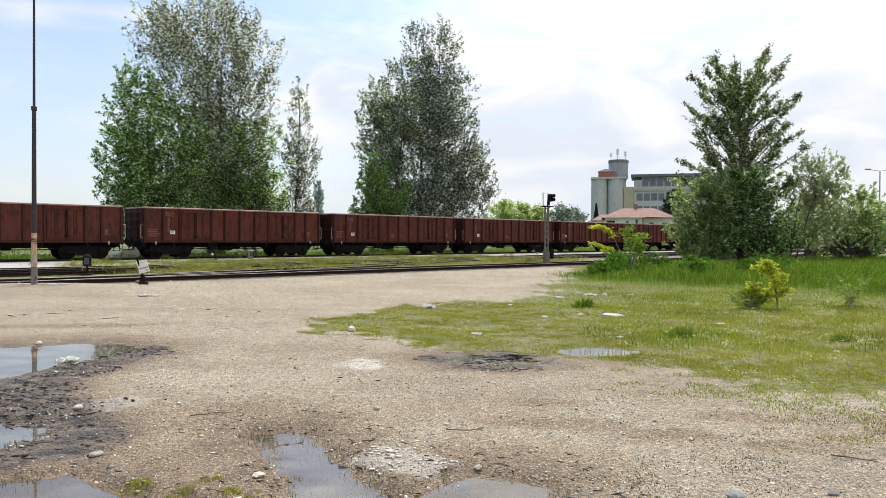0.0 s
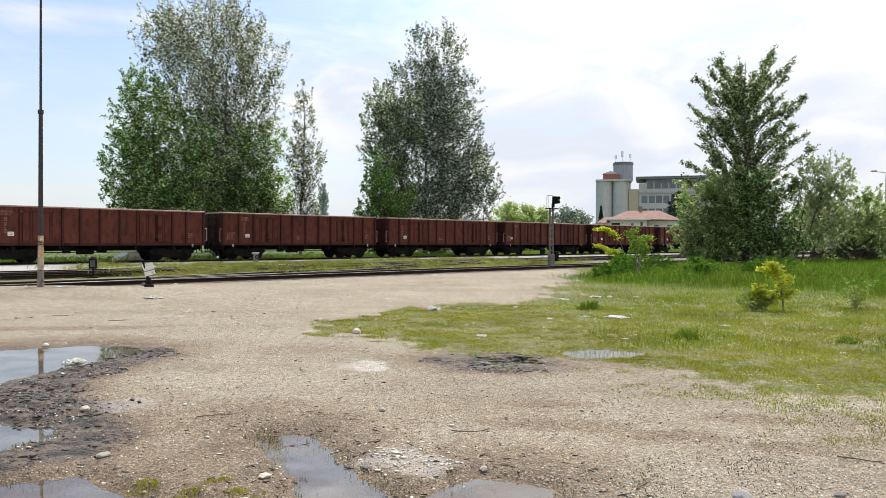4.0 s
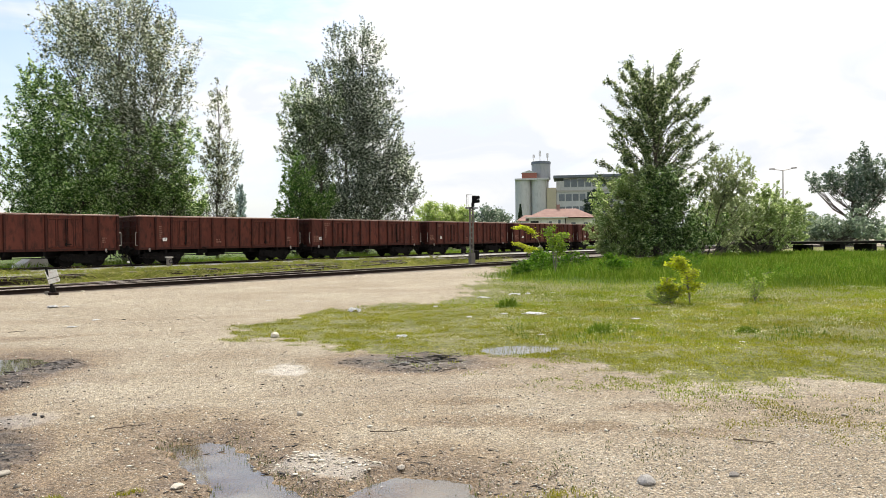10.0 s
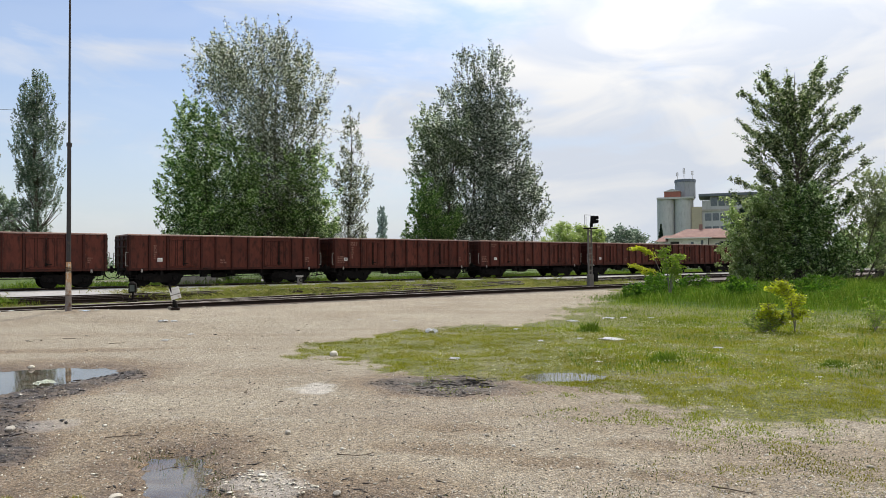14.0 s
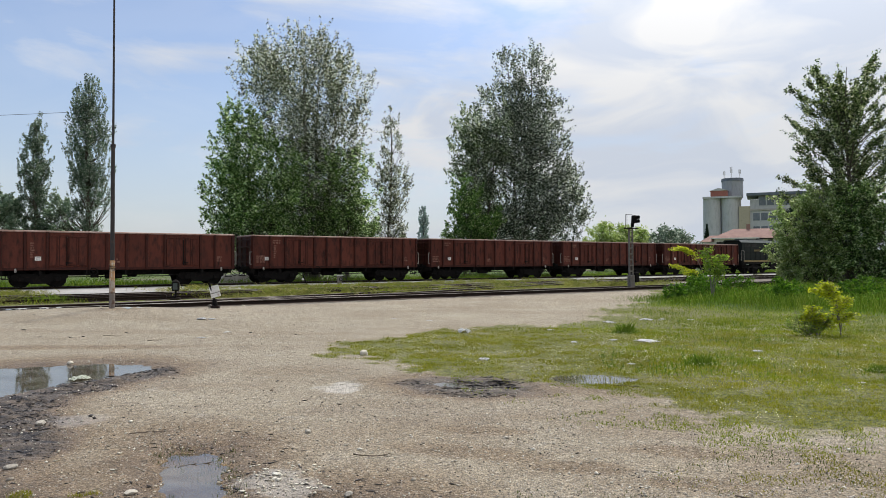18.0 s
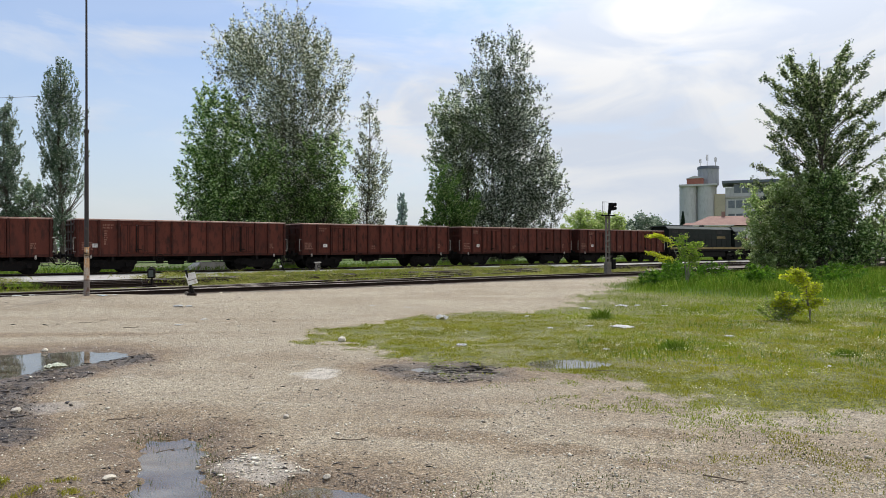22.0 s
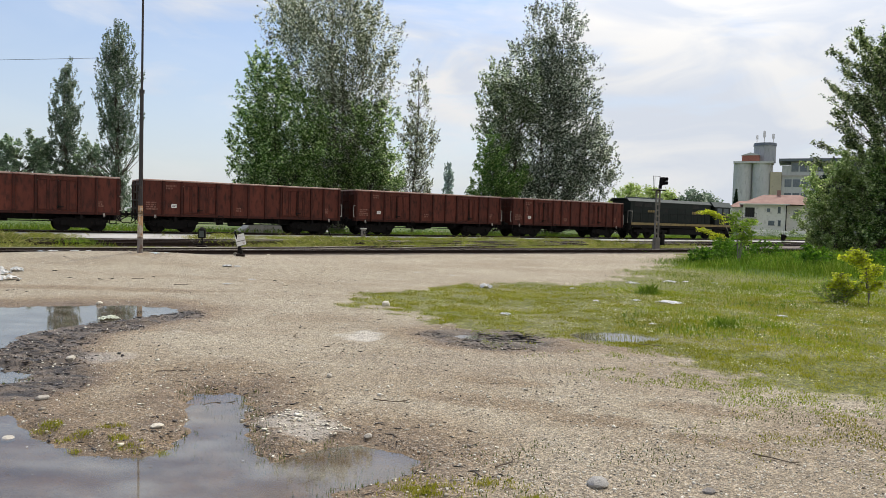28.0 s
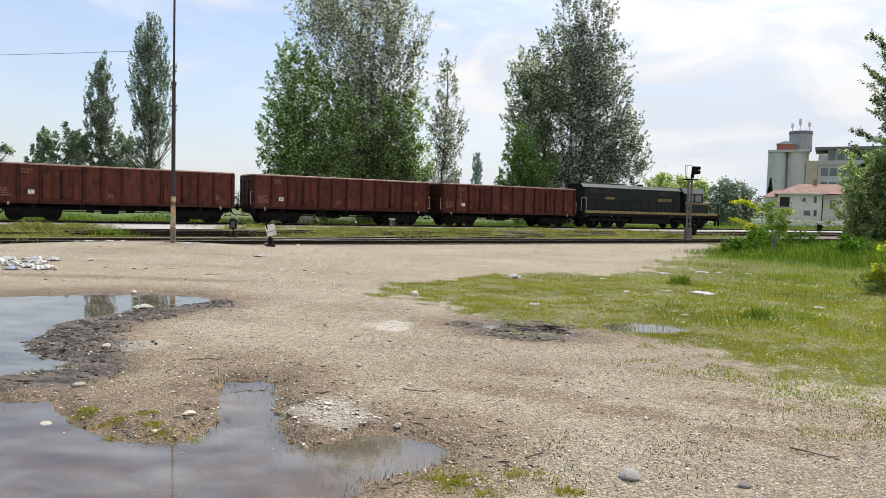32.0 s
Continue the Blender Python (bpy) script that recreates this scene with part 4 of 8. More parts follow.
def make_track(name, mid, label, shine, z0=0.0, sleepers=True):
    tr = thing(name, Matrix(), label, "track", "yard tracks", "structure")
    P = [Vector(p) for p in mid]
    sl = bmesh.new()
    for sgn in (-0.7525, 0.7525):
        pts = []
        for i, p in enumerate(P):
            d = (P[min(i + 1, len(P) - 1)] - P[max(i - 1, 0)]).normalized()
            pts.append(p + Vector((-d.y, d.x)) * sgn)
        v, f = sweep(pts, [(a, z + z0) for a, z in RAIL_PROFILE])
        ob = new("rail", np_mesh("rail", v, f, M["rail"]))
        ob.parent = tr
        if shine:
            v, f = sweep(pts, [(a, z + z0) for a, z in HEAD_PROFILE])
            h = new("rail_head", np_mesh("rail_head", v, f, M["rail_top"]))
            h.parent = ob
    if sleepers:
        rng = random.Random(4)
        dist = 0.0
        for a, b in zip(P, P[1:]):
            L = (b - a).length
            while dist < L:
                p = a + (b - a) * (dist / L)
                d = (b - a).normalized()
                s = Vector((-d.y, d.x))
                w, hl, top = 0.12, 1.25 + rng.uniform(-0.05, 0.05), z0 + 0.012 + rng.uniform(-0.01, 0.006)
                cs = [p + d * (w * i) + s * (hl * j) for i, j in ((-1, -1), (1, -1), (1, 1), (-1, 1))]
                lo = [sl.verts.new(yard(c.x, c.y, -0.05)) for c in cs]
                hi = [sl.verts.new(yard(c.x, c.y, top)) for c in cs]
                sl.faces.new(hi)
                for i in range(4):
                    sl.faces.new((lo[i], lo[(i + 1) % 4], hi[(i + 1) % 4], hi[i]))
                dist += 0.62
            dist -= L
        tagged(part("sleepers", sl, M["sleeper"], tr), kind="stuff")
    else:
        sl.free()
    return tr


def bend(u0, n0, u1, n1, k=24):
    return [(u0 + (u1 - u0) * i / k, n0 + (n1 - n0) * (3 * (i / k) ** 2 - 2 * (i / k) ** 3)) for i in range(k + 1)]


TRAIN_N, RAIL_Z = 45.42, 0.172
make_track("railway_track", [(-30, 24.3), (130, 24.3)], "nearest rusty siding track half sunk in the gravel", True)
make_track("railway_track", bend(4, 24.3, 44, 33.0) + [(130, 33.0)], "turnout track branching from the siding to the next track", True)
make_track("railway_track", [(-60, 33.0), (44, 33.0)], "weedy yard track with rusty rails", True)
make_track("railway_track", [(-60, 30.1)] + bend(6, 30.1, 40, 33.0), "weedy yard track joining the next one", False)
make_track("railway_track", bend(14, 33.0, 60, 36.6) + [(130, 36.6)], "weedy yard track with rusty rails beside the ballast", False)
make_track("railway_track", [(-120, TRAIN_N), (240, TRAIN_N)], "running line on pale ballast carrying the goods train", True, RAIL_Z - 0.162)

# ---- goods wagons ----
BODY_L, PITCH = 12.80, 14.04
SILL, TOP, HALF = 0.98, 3.15, 1.40
POSTS = [0.06, 1.20, 2.28, 4.40, 5.33, 6.41, 7.53, 8.57, 10.70, 11.60, 12.74]
DOORS = [(2.36, 3.28), (3.28, 4.32), (8.65, 9.69), (9.69, 10.62)]


def post_mesh(depth, w, z0, z1):
    bm = bmesh.new()
    prof = [(-w, 0), (-w * 0.62, -depth), (w * 0.62, -depth), (w, 0)]
    lo = [bm.verts.new((a, b, z0)) for a, b in prof]
    hi = [bm.verts.new((a, b * 0.9, z1)) for a, b in prof]
    for i in range(3):
        bm.faces.new((lo[i], lo[i + 1], hi[i + 1], hi[i]))
    bm.faces.new(lo[::-1])
    bm.faces.new(hi)
    bm.faces.new((lo[3], lo[0], hi[0], hi[3]))
    bmesh.ops.recalc_face_normals(bm, faces=bm.faces[:])
    return bm


def door_mesh(w, h):
    """A pressed steel leaf: frame proud of a shallow field."""
    bm = bmesh.new()
    box(bm, 0, -0.02, 0, w, 0.02, h)
    f = 0.075
    box(bm, 0.01, -0.055, 0, f, -0.02, h, 0.008)
    box(bm, w - f, -0.055, 0, w - 0.01, -0.02, h, 0.008)
    box(bm, f, -0.05, 0, w - f, -0.02, f, 0.008)
    box(bm, f, -0.05, h - f, w - f, -0.02, h, 0.008)
    return bm


def bogie_frame():
    bm = bmesh.new()
    for s in (-1, 1):
        y = s * 1.0
        prof = [(-1.45, 0.62), (-1.25, 0.74), (-0.5, 0.78), (-0.38, 0.74), (0.38, 0.74), (0.5, 0.78), (1.25, 0.74), (1.45, 0.62), (1.40, 0.52), (1.15, 0.36), (0.62, 0.34),
                (0.45, 0.20), (-0.45, 0.20), (-0.62, 0.34), (-1.15, 0.36), (-1.40, 0.52)]
        a = [bm.verts.new((px, y - 0.06, pz)) for px, pz in prof]
        b = [bm.verts.new((px, y + 0.06, pz)) for px, pz in prof]
        bm.faces.new(a)
        bm.faces.new(b[::-1])
        for i in range(len(prof)):
            j = (i + 1) % len(prof)
            bm.faces.new((a[i], b[i], b[j], a[j]))
        for x in (-0.9, 0.9):
            box(bm, x - 0.16, y - 0.16, 0.36, x + 0.16, y + 0.12, 0.62, 0.03)
            rod(bm, (x, y - s * 0.05, 0.46), (x, y + s * 0.2, 0.46), 0.12, seg=10)
            for dx in (-0.24, 0.24):
                rod(bm, (x + dx, y, 0.50), (x + dx, y, 0.70), 0.06, seg=8)
    box(bm, -0.28, -1.0, 0.3, 0.28, 1.0, 0.88, 0.03)
    box(bm, -1.1, -0.6, 0.22, -0.7, 0.6, 0.5, 0.03)
    box(bm, 0.7, -0.6, 0.22, 1.1, 0.6, 0.5, 0.03)
    box(bm, -1.42, -0.95, 0.55, -1.3, 0.95, 0.68)
    box(bm, 1.3, -0.95, 0.55, 1.42, 0.95, 0.68)
    bmesh.ops.recalc_face_normals(bm, faces=bm.faces[:])
    return bm


def wheelset_mesh(r=0.46):
    bm = bmesh.new()
    rod(bm, (0, -0.95, 0), (0, 0.95, 0), 0.075, seg=10)
    for s in (-1, 1):
        rod(bm, (0, s * 0.69, 0), (0, s * 0.82, 0), r, seg=28)
        rod(bm, (0, s * 0.66, 0), (0, s * 0.69, 0), r + 0.028, seg=28)
        rod(bm, (0, s * 0.82, 0), (0, s * 0.87, 0), 0.15, seg=12)
        for k in range(4):
            a = k * math.pi / 2
            rod(bm, (0.28 * math.cos(a), s * 0.815, 0.28 * math.sin(a)), (0.28 * math.cos(a), s * 0.832, 0.28 * math.sin(a)), 0.05, seg=6)
    return bm


WHEELS = []      # (wheelset, its x on the bogie, radius)


def add_bogie(parent, x, name="bogie", gauge=(-0.9, 0.9), proto={}):
    if "frame" not in proto:
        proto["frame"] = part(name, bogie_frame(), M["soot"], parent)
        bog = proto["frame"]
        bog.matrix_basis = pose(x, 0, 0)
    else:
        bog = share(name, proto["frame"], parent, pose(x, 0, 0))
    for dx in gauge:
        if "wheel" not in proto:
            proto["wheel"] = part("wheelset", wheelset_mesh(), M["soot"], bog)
            w = proto["wheel"]
            w.matrix_basis = pose(dx, 0, 0.46)
        else:
            w = share("wheelset", proto["wheel"], bog, pose(dx, 0, 0.46))
        WHEELS.append((w, dx, 0.46))
    return bog


def stencil_bars(rows, w, h, rng):
    """Faded painted writing that nobody can read: short bars in rows."""
    bm = bmesh.new()
    for r in range(rows):
        x, z = 0.0, -r * h * 1.5
        end = w * rng.uniform(0.6, 1.0)
        while x < end:
            l = rng.uniform(0.06, 0.22)
            box(bm, x, -0.004, z - h, min(x + l, end), 0.0, z)
            x += l + rng.uniform(0.02, 0.06)
    return bm


def make_wagon(m, number):
    rng = random.Random(number)
    wg = thing("gondola_wagon", m, "weathered red-brown open goods wagon with steel sides and double doors", "goods wagon", "train of goods wagons")
    mt, rib = M["wagon"], M["wagon_rib"]
    y = HALF
    for s in (-1, 1):
        edges = [0.0, 1.20, 2.34, 4.34, 5.33, 6.41, 7.53, 8.63, 10.64, 11.60, BODY_L]
        for a, b in zip(edges, edges[1:]):
            spans = [(SILL, SILL + 0.2), (TOP - 0.22, TOP)] if a in (2.34, 8.63) else [(SILL, TOP)]
            for z0, z1 in spans:
                part("side_panel", box(bmesh.new(), a, -0.015, z0, b, 0.015, z1), mt, wg).matrix_basis = pose(0, s * y, 0)
        if s < 0:
            proto_post = None
        for px in POSTS:
            if proto_post is None:
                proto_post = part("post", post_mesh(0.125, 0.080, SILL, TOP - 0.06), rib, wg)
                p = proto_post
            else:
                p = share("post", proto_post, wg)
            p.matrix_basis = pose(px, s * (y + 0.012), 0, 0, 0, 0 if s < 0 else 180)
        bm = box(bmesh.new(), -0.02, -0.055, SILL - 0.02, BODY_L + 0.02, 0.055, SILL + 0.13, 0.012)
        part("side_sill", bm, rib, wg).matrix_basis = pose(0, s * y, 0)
        bm = box(bmesh.new(), -0.04, -0.075, TOP - 0.075, BODY_L + 0.04, 0.06, TOP + 0.02, 0.02)
        part("top_rim", bm, M["wagon_rim"], wg, "dented pale top rim").matrix_basis = pose(0, s * y, 0)
        for a, b in DOORS:
            d = part("door", door_mesh(b - a - 0.03, 1.72), mt, wg)
            d.matrix_basis = pose(a + 0.015 if s < 0 else b - 0.015, s * (y + 0.02), SILL + 0.2, 0, 0, 0 if s < 0 else 180)
            bm = bmesh.new()
            w, h = b - a - 0.05, 1.68
            for x0, x1 in ((0.02, w / 2 - 0.03), (w / 2 + 0.05, w)):
                box(bm, x0, -0.05, 0.02, x0 + 0.045, -0.02, h, 0.006)
                box(bm, x1 - 0.045, -0.05, 0.02, x1, -0.02, h, 0.006)
                box(bm, x0, -0.05, h - 0.045, x1, -0.02, h, 0.006)
                box(bm, x0, -0.05, 0.02, x1, -0.02, 0.065, 0.006)
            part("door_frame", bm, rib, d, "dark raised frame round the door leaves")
        for mid in (3.28, 9.69):
            bm = bmesh.new()
            rod(bm, (-0.04, -0.10, SILL + 0.22), (-0.04, -0.10, TOP - 0.3), 0.022, seg=6)
            rod(bm, (0.07, -0.09, SILL + 0.22), (0.07, -0.09, TOP - 0.3), 0.016, seg=6)
            box(bm, -0.02, -0.14, SILL + 0.36, 0.26, -0.10, SILL + 0.41, 0.01)
            box(bm, -0.09, -0.13, SILL + 0.30, 0.0, -0.08, SILL + 0.46, 0.01)
            part("door_lock", bm, M["soot"], wg, "dark lock bars and lever").matrix_basis = pose(mid, s * y, 0, 0, 0, 0 if s < 0 else 180)
    for x, s in ((0.0, -1), (BODY_L, 1)):
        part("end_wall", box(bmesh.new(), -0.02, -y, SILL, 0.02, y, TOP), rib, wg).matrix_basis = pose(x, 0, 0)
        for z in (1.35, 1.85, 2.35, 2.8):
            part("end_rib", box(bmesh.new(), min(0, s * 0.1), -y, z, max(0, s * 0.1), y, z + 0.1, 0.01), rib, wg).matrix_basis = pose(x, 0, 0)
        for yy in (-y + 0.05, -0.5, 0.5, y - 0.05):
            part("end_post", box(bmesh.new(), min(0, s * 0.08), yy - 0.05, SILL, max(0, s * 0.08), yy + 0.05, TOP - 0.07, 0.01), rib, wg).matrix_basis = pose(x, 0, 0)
        part("top_rim", box(bmesh.new(), -0.05, -y, TOP - 0.07, 0.05, y, TOP + 0.018, 0.015), M["wagon_rim"], wg).matrix_basis = pose(x, 0, 0)
        for yy in (-0.875, 0.875):
            bm = bmesh.new()
            rod(bm, (0, 0, 0), (s * 0.42, 0, 0), 0.085, seg=10)
            bf = part("buffer", bm, M["soot"], wg)
            bf.matrix_basis = pose(x, yy, 1.03)
            hd = part("buffer_head", rod(bmesh.new(), (s * 0.42, 0, 0), (s * 0.47, 0, 0), 0.22, 0.2, 14), M["soot"], bf)
        bm = bmesh.new()
        box(bm, min(0, s * 0.3), -0.05, 0.95, max(0, s * 0.3), 0.05, 1.08, 0.015)
        ring(bm, (s * 0.42, 0, 0.98), (0, 1, 0), 0.1, 0.025, 12, 6)
        rod(bm, (s * 0.2, 0.0, 0.9), (s * 0.35, 0.05, 0.6), 0.03, seg=6)
        part("coupling", bm, M["soot"], wg).matrix_basis = pose(x, 0, 0)
        bm = bmesh.new()
        pts = [(0, -0.35, 0.92), (s * 0.22, -0.36, 0.62), (s * 0.42, -0.36, 0.50), (s * 0.60, -0.36, 0.55)]
        for a, b in zip(pts, pts[1:]):
            rod(bm, a, b, 0.028, seg=6)
        part("brake_hose", bm, M["soot"], wg, "black rubber brake hose").matrix_basis = pose(x, 0, 0)
        for yy in (-1, 1):
            bm = bmesh.new()
            xx = s * 0.16
            rod(bm, (xx, yy * (y + 0.03), 1.25), (xx, yy * (y + 0.03), 2.05), 0.022, seg=6)
            rod(bm, (xx, yy * (y + 0.03), 1.25), (0, yy * y, 1.25), 0.02, seg=6)
            rod(bm, (xx, yy * (y + 0.03), 2.05), (0, yy * y, 2.05), 0.02, seg=6)
            part("grab_rail", bm, M["pale_steel"], wg, "pale grab rail").matrix_basis = pose(x, 0, 0)
            bm = bmesh.new()
            box(bm, -0.2, -0.14, 0.45, 0.2, 0.14, 0.49)
            rod(bm, (-0.17, 0, 0.47), (-0.17, 0, 0.95), 0.02, seg=6)
            rod(bm, (0.17, 0, 0.47), (0.17, 0, 0.95), 0.02, seg=6)
            part("step", bm, M["soot"], wg).matrix_basis = pose(x - s * 0.3, yy * 1.32, 0)
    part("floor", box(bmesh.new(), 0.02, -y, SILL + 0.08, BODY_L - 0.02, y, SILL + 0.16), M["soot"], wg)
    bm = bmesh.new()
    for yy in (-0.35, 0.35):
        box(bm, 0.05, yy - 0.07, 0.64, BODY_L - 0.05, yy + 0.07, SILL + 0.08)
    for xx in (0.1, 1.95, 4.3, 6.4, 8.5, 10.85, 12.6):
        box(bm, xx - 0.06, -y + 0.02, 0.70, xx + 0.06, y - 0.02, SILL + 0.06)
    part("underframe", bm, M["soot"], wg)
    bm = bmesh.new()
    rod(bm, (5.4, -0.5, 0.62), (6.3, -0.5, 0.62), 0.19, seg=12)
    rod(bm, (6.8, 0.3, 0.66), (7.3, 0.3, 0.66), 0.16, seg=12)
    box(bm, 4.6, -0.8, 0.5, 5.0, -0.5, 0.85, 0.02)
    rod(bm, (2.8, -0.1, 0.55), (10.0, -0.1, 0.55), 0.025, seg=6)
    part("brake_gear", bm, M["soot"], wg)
    add_bogie(wg, 1.95)
    add_bogie(wg, 10.85)
    bm = bmesh.new()
    ring(bm, (0, 0, 0), (0, 1, 0), 0.21, 0.022, 20, 6)
    for k in range(3):
        a = k * 2 * math.pi / 3 + 0.4
        rod(bm, (0, 0, 0), (0.21 * math.cos(a), 0, 0.21 * math.sin(a)), 0.014, seg=5)
    rod(bm, (0, 0, 0), (0, 0.5, 0), 0.025, seg=6)
    part("hand_wheel", bm, M["soot"], wg, "dark spoked brake hand wheel").matrix_basis = pose(4.62, -y - 0.07, 0.86)
    px = 0.85 if number == 3 else 1.68
    bm = box(bmesh.new(), px, -y - 0.026, 1.50, px + 0.30, -y - 0.016, 1.72)
    plate = part("label_plate", bm, M["plate"], wg, "small white label plate")
    bm = bmesh.new()
    for k in range(2):
        box(bm, px + 0.05, -y - 0.028, 1.57 + 0.07 * k, px + 0.24, -y - 0.0245, 1.60 + 0.07 * k)
    part("print", bm, M["dark"], plate)
    for x, z, rows, w, h in ((0.28, 1.82, 4, 0.75, 0.085), (1.36, 2.86, 2, 0.62, 0.10), (1.50, 2.50, 7, 0.20, 0.085), (5.65, 1.62, 2, 0.42, 0.10), (11.75, 1.75, 3, 0.30, 0.08)):
        if rng.random() < 0.92:
            tagged(part("stencilled_writing", stencil_bars(rows, w, h, rng), M["stencil"], wg, "faded stencilled writing"), kind="stuff").matrix_basis = pose(x + rng.uniform(-0.05, 0.05), -y - 0.019, z)
    for px in (0.75, 12.0):
        bm = bmesh.new()
        box(bm, -0.05, -0.03, -0.1, 0.05, 0.03, 0.06, 0.012)
        ring(bm, (0, -0.03, -0.1), (0, 1, 0), 0.05, 0.015, 10, 5)
        part("rope_hook", bm, M["pale_steel"], wg).matrix_basis = pose(px, -y - 0.06, SILL + 0.02)
    return wg


# ---- diesel locomotive ----


def truck_frame():
    bm = bmesh.new()
    for s in (-1, 1):
        box(bm, -2.35, s * 1.08 - 0.07, 0.55, 2.35, s * 1.08 + 0.07, 0.82, 0.03)
        for x in (-1.75, 0.0, 1.75):
            box(bm, x - 0.2, s * 1.08 - 0.12, 0.32, x + 0.2, s * 1.08 + 0.12, 0.75, 0.03)
        for x in (-0.9, 0.9):
            for k in range(4):
                ring(bm, (x, s * 1.12, 0.42 + 0.09 * k), (0, 0, 1), 0.11, 0.03, 10, 5)
        rod(bm, (-1.3, s * 1.2, 0.9), (-0.7, s * 1.2, 0.9), 0.1, seg=8)
        rod(bm, (0.7, s * 1.2, 0.9), (1.3, s * 1.2, 0.9), 0.1, seg=8)
    box(bm, -0.5, -1.05, 0.6, 0.5, 1.05, 0.95)
    return bm


def make_loco(m):
    lo = thing("diesel_locomotive", m, "dark green diesel locomotive with dull yellow stripes and a long hood", "locomotive", "train of goods wagons")
    g, yl = M["loco"], M["loco_yellow"]
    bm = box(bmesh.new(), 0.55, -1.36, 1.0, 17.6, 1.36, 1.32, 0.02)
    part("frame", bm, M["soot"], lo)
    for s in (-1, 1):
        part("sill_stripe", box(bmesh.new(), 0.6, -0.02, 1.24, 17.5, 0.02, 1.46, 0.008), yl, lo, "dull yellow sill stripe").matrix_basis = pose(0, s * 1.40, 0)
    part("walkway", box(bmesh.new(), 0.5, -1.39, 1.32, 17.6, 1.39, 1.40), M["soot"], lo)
    # long hood with a chamfered roof
    bm = prism(bmesh.new(), [(-1.12, 1.40), (-1.12, 3.42), (-0.86, 3.66), (0.86, 3.66), (1.12, 3.42), (1.12, 1.40)], 0.75, 12.5)
    part("long_hood", bm, g, lo)
    bm = prism(bmesh.new(), [(-1.20, 3.44), (-0.90, 3.72), (0.90, 3.72), (1.20, 3.44), (1.18, 3.40), (0.88, 3.67), (-0.88, 3.67), (-1.18, 3.40)], 0.45, 12.6)
    part("hood_roof", bm, M["loco_roof"], lo, "grey-green weathered roof")
    proto = None
    for s in (-1, 1):
        for k in range(9):
            x = 1.15 + k * 1.24
            if proto is None:
                bm = bmesh.new()
                box(bm, 0, -0.012, 0, 1.1, 0.012, 1.45, 0.006)
                box(bm, 0.5, -0.03, 0.7, 0.56, -0.012, 0.82)
                proto = part("engine_door", bm, g, lo)
                o = proto
            else:
                o = share("engine_door", proto, lo)
            o.matrix_basis = pose(x + (0 if s < 0 else 1.1), s * 1.125, 1.5, 0, 0, 0 if s < 0 else 180)
        for k, x in enumerate((1.3, 2.6, 9.6)):
            bm = bmesh.new()
            for j in range(6):
                box(bm, 0, -0.02, 0.06 * j, 1.0, 0.0, 0.06 * j + 0.04)
            part("grille", bm, M["dark"], lo).matrix_basis = pose(x + (0 if s < 0 else 1.0), s * 1.14, 2.98, 0, 0, 0 if s < 0 else 180)
    for x, sc in ((2.2, 1.0), (3.9, 1.0), (5.6, 1.0)):
        bm = bmesh.new()
        rod(bm, (0, 0, 3.70), (0, 0, 3.84), 0.62, seg=20)
        ring(bm, (0, 0, 3.84), (0, 0, 1), 0.6, 0.03, 20, 5)
        part("roof_fan", bm, M["loco_roof"], lo).matrix_basis = pose(x, 0, 0)
    part("exhaust", rod(bmesh.new(), (8.4, 0, 3.6), (8.4, 0, 3.92), 0.28, seg=14), M["soot"], lo)
    # cab
    bm = prism(bmesh.new(), [(-1.38, 1.40), (-1.38, 3.28), (-1.02, 3.70), (1.02, 3.70), (1.38, 3.28), (1.38, 1.40)], 12.9, 15.35)
    cab = part("cab", bm, g, lo)
    bm = prism(bmesh.new(), [(-1.46, 3.26), (-1.06, 3.77), (1.06, 3.77), (1.46, 3.26), (1.42, 3.24), (1.03, 3.72), (-1.03, 3.72), (-1.42, 3.24)], 12.6, 15.62)
    part("cab_roof", bm, M["loco_roof"], cab, "pale grey-green cab roof")
    for s in (-1, 1):
        for x, w in ((13.25, 0.75), (14.25, 0.85)):
            part("cab_window", box(bmesh.new(), x, -0.012, 2.55, x + w, 0.012, 3.15, 0.01), M["glass"], cab).matrix_basis = pose(0, s * 1.385, 0)
        part("cab_stripe", box(bmesh.new(), 12.92, -0.012, 2.28, 15.33, 0.012, 2.46), yl, cab, "dull yellow stripe").matrix_basis = pose(0, s * 1.385, 0)
        part("windscreen", box(bmesh.new(), 15.35, -0.5, 2.62, 15.37, 0.5, 3.2), M["glass"], cab).matrix_basis = pose(0, s * 0.68, 0)
    bm = prism(bmesh.new(), [(-1.05, 1.40), (-1.05, 2.42), (-0.9, 2.56), (0.9, 2.56), (1.05, 2.42), (1.05, 1.40)], 15.37, 16.55)
    sh = part("short_hood", bm, g, lo)
    bm = prism(bmesh.new(), [(-1.062, 2.26), (-1.062, 2.43), (-0.905, 2.575), (0.905, 2.575), (1.062, 2.43), (1.062, 2.26)], 15.38, 16.57)
    part("hood_stripe", bm, yl, sh, "dull yellow band")
    # lettering bars on the hood
    for x, w, z, h in ((3.1, 1.05, 2.45, 0.20), (9.6, 1.7, 2.42, 0.26)):
        bm = bmesh.new()
        k = 0.0
        while k < w:
            box(bm, x + k, -1.150, z, x + min(k + 0.16, w), -1.142, z + h)
            k += 0.22
        part("lettering", bm, yl, lo, "dull yellow painted lettering")
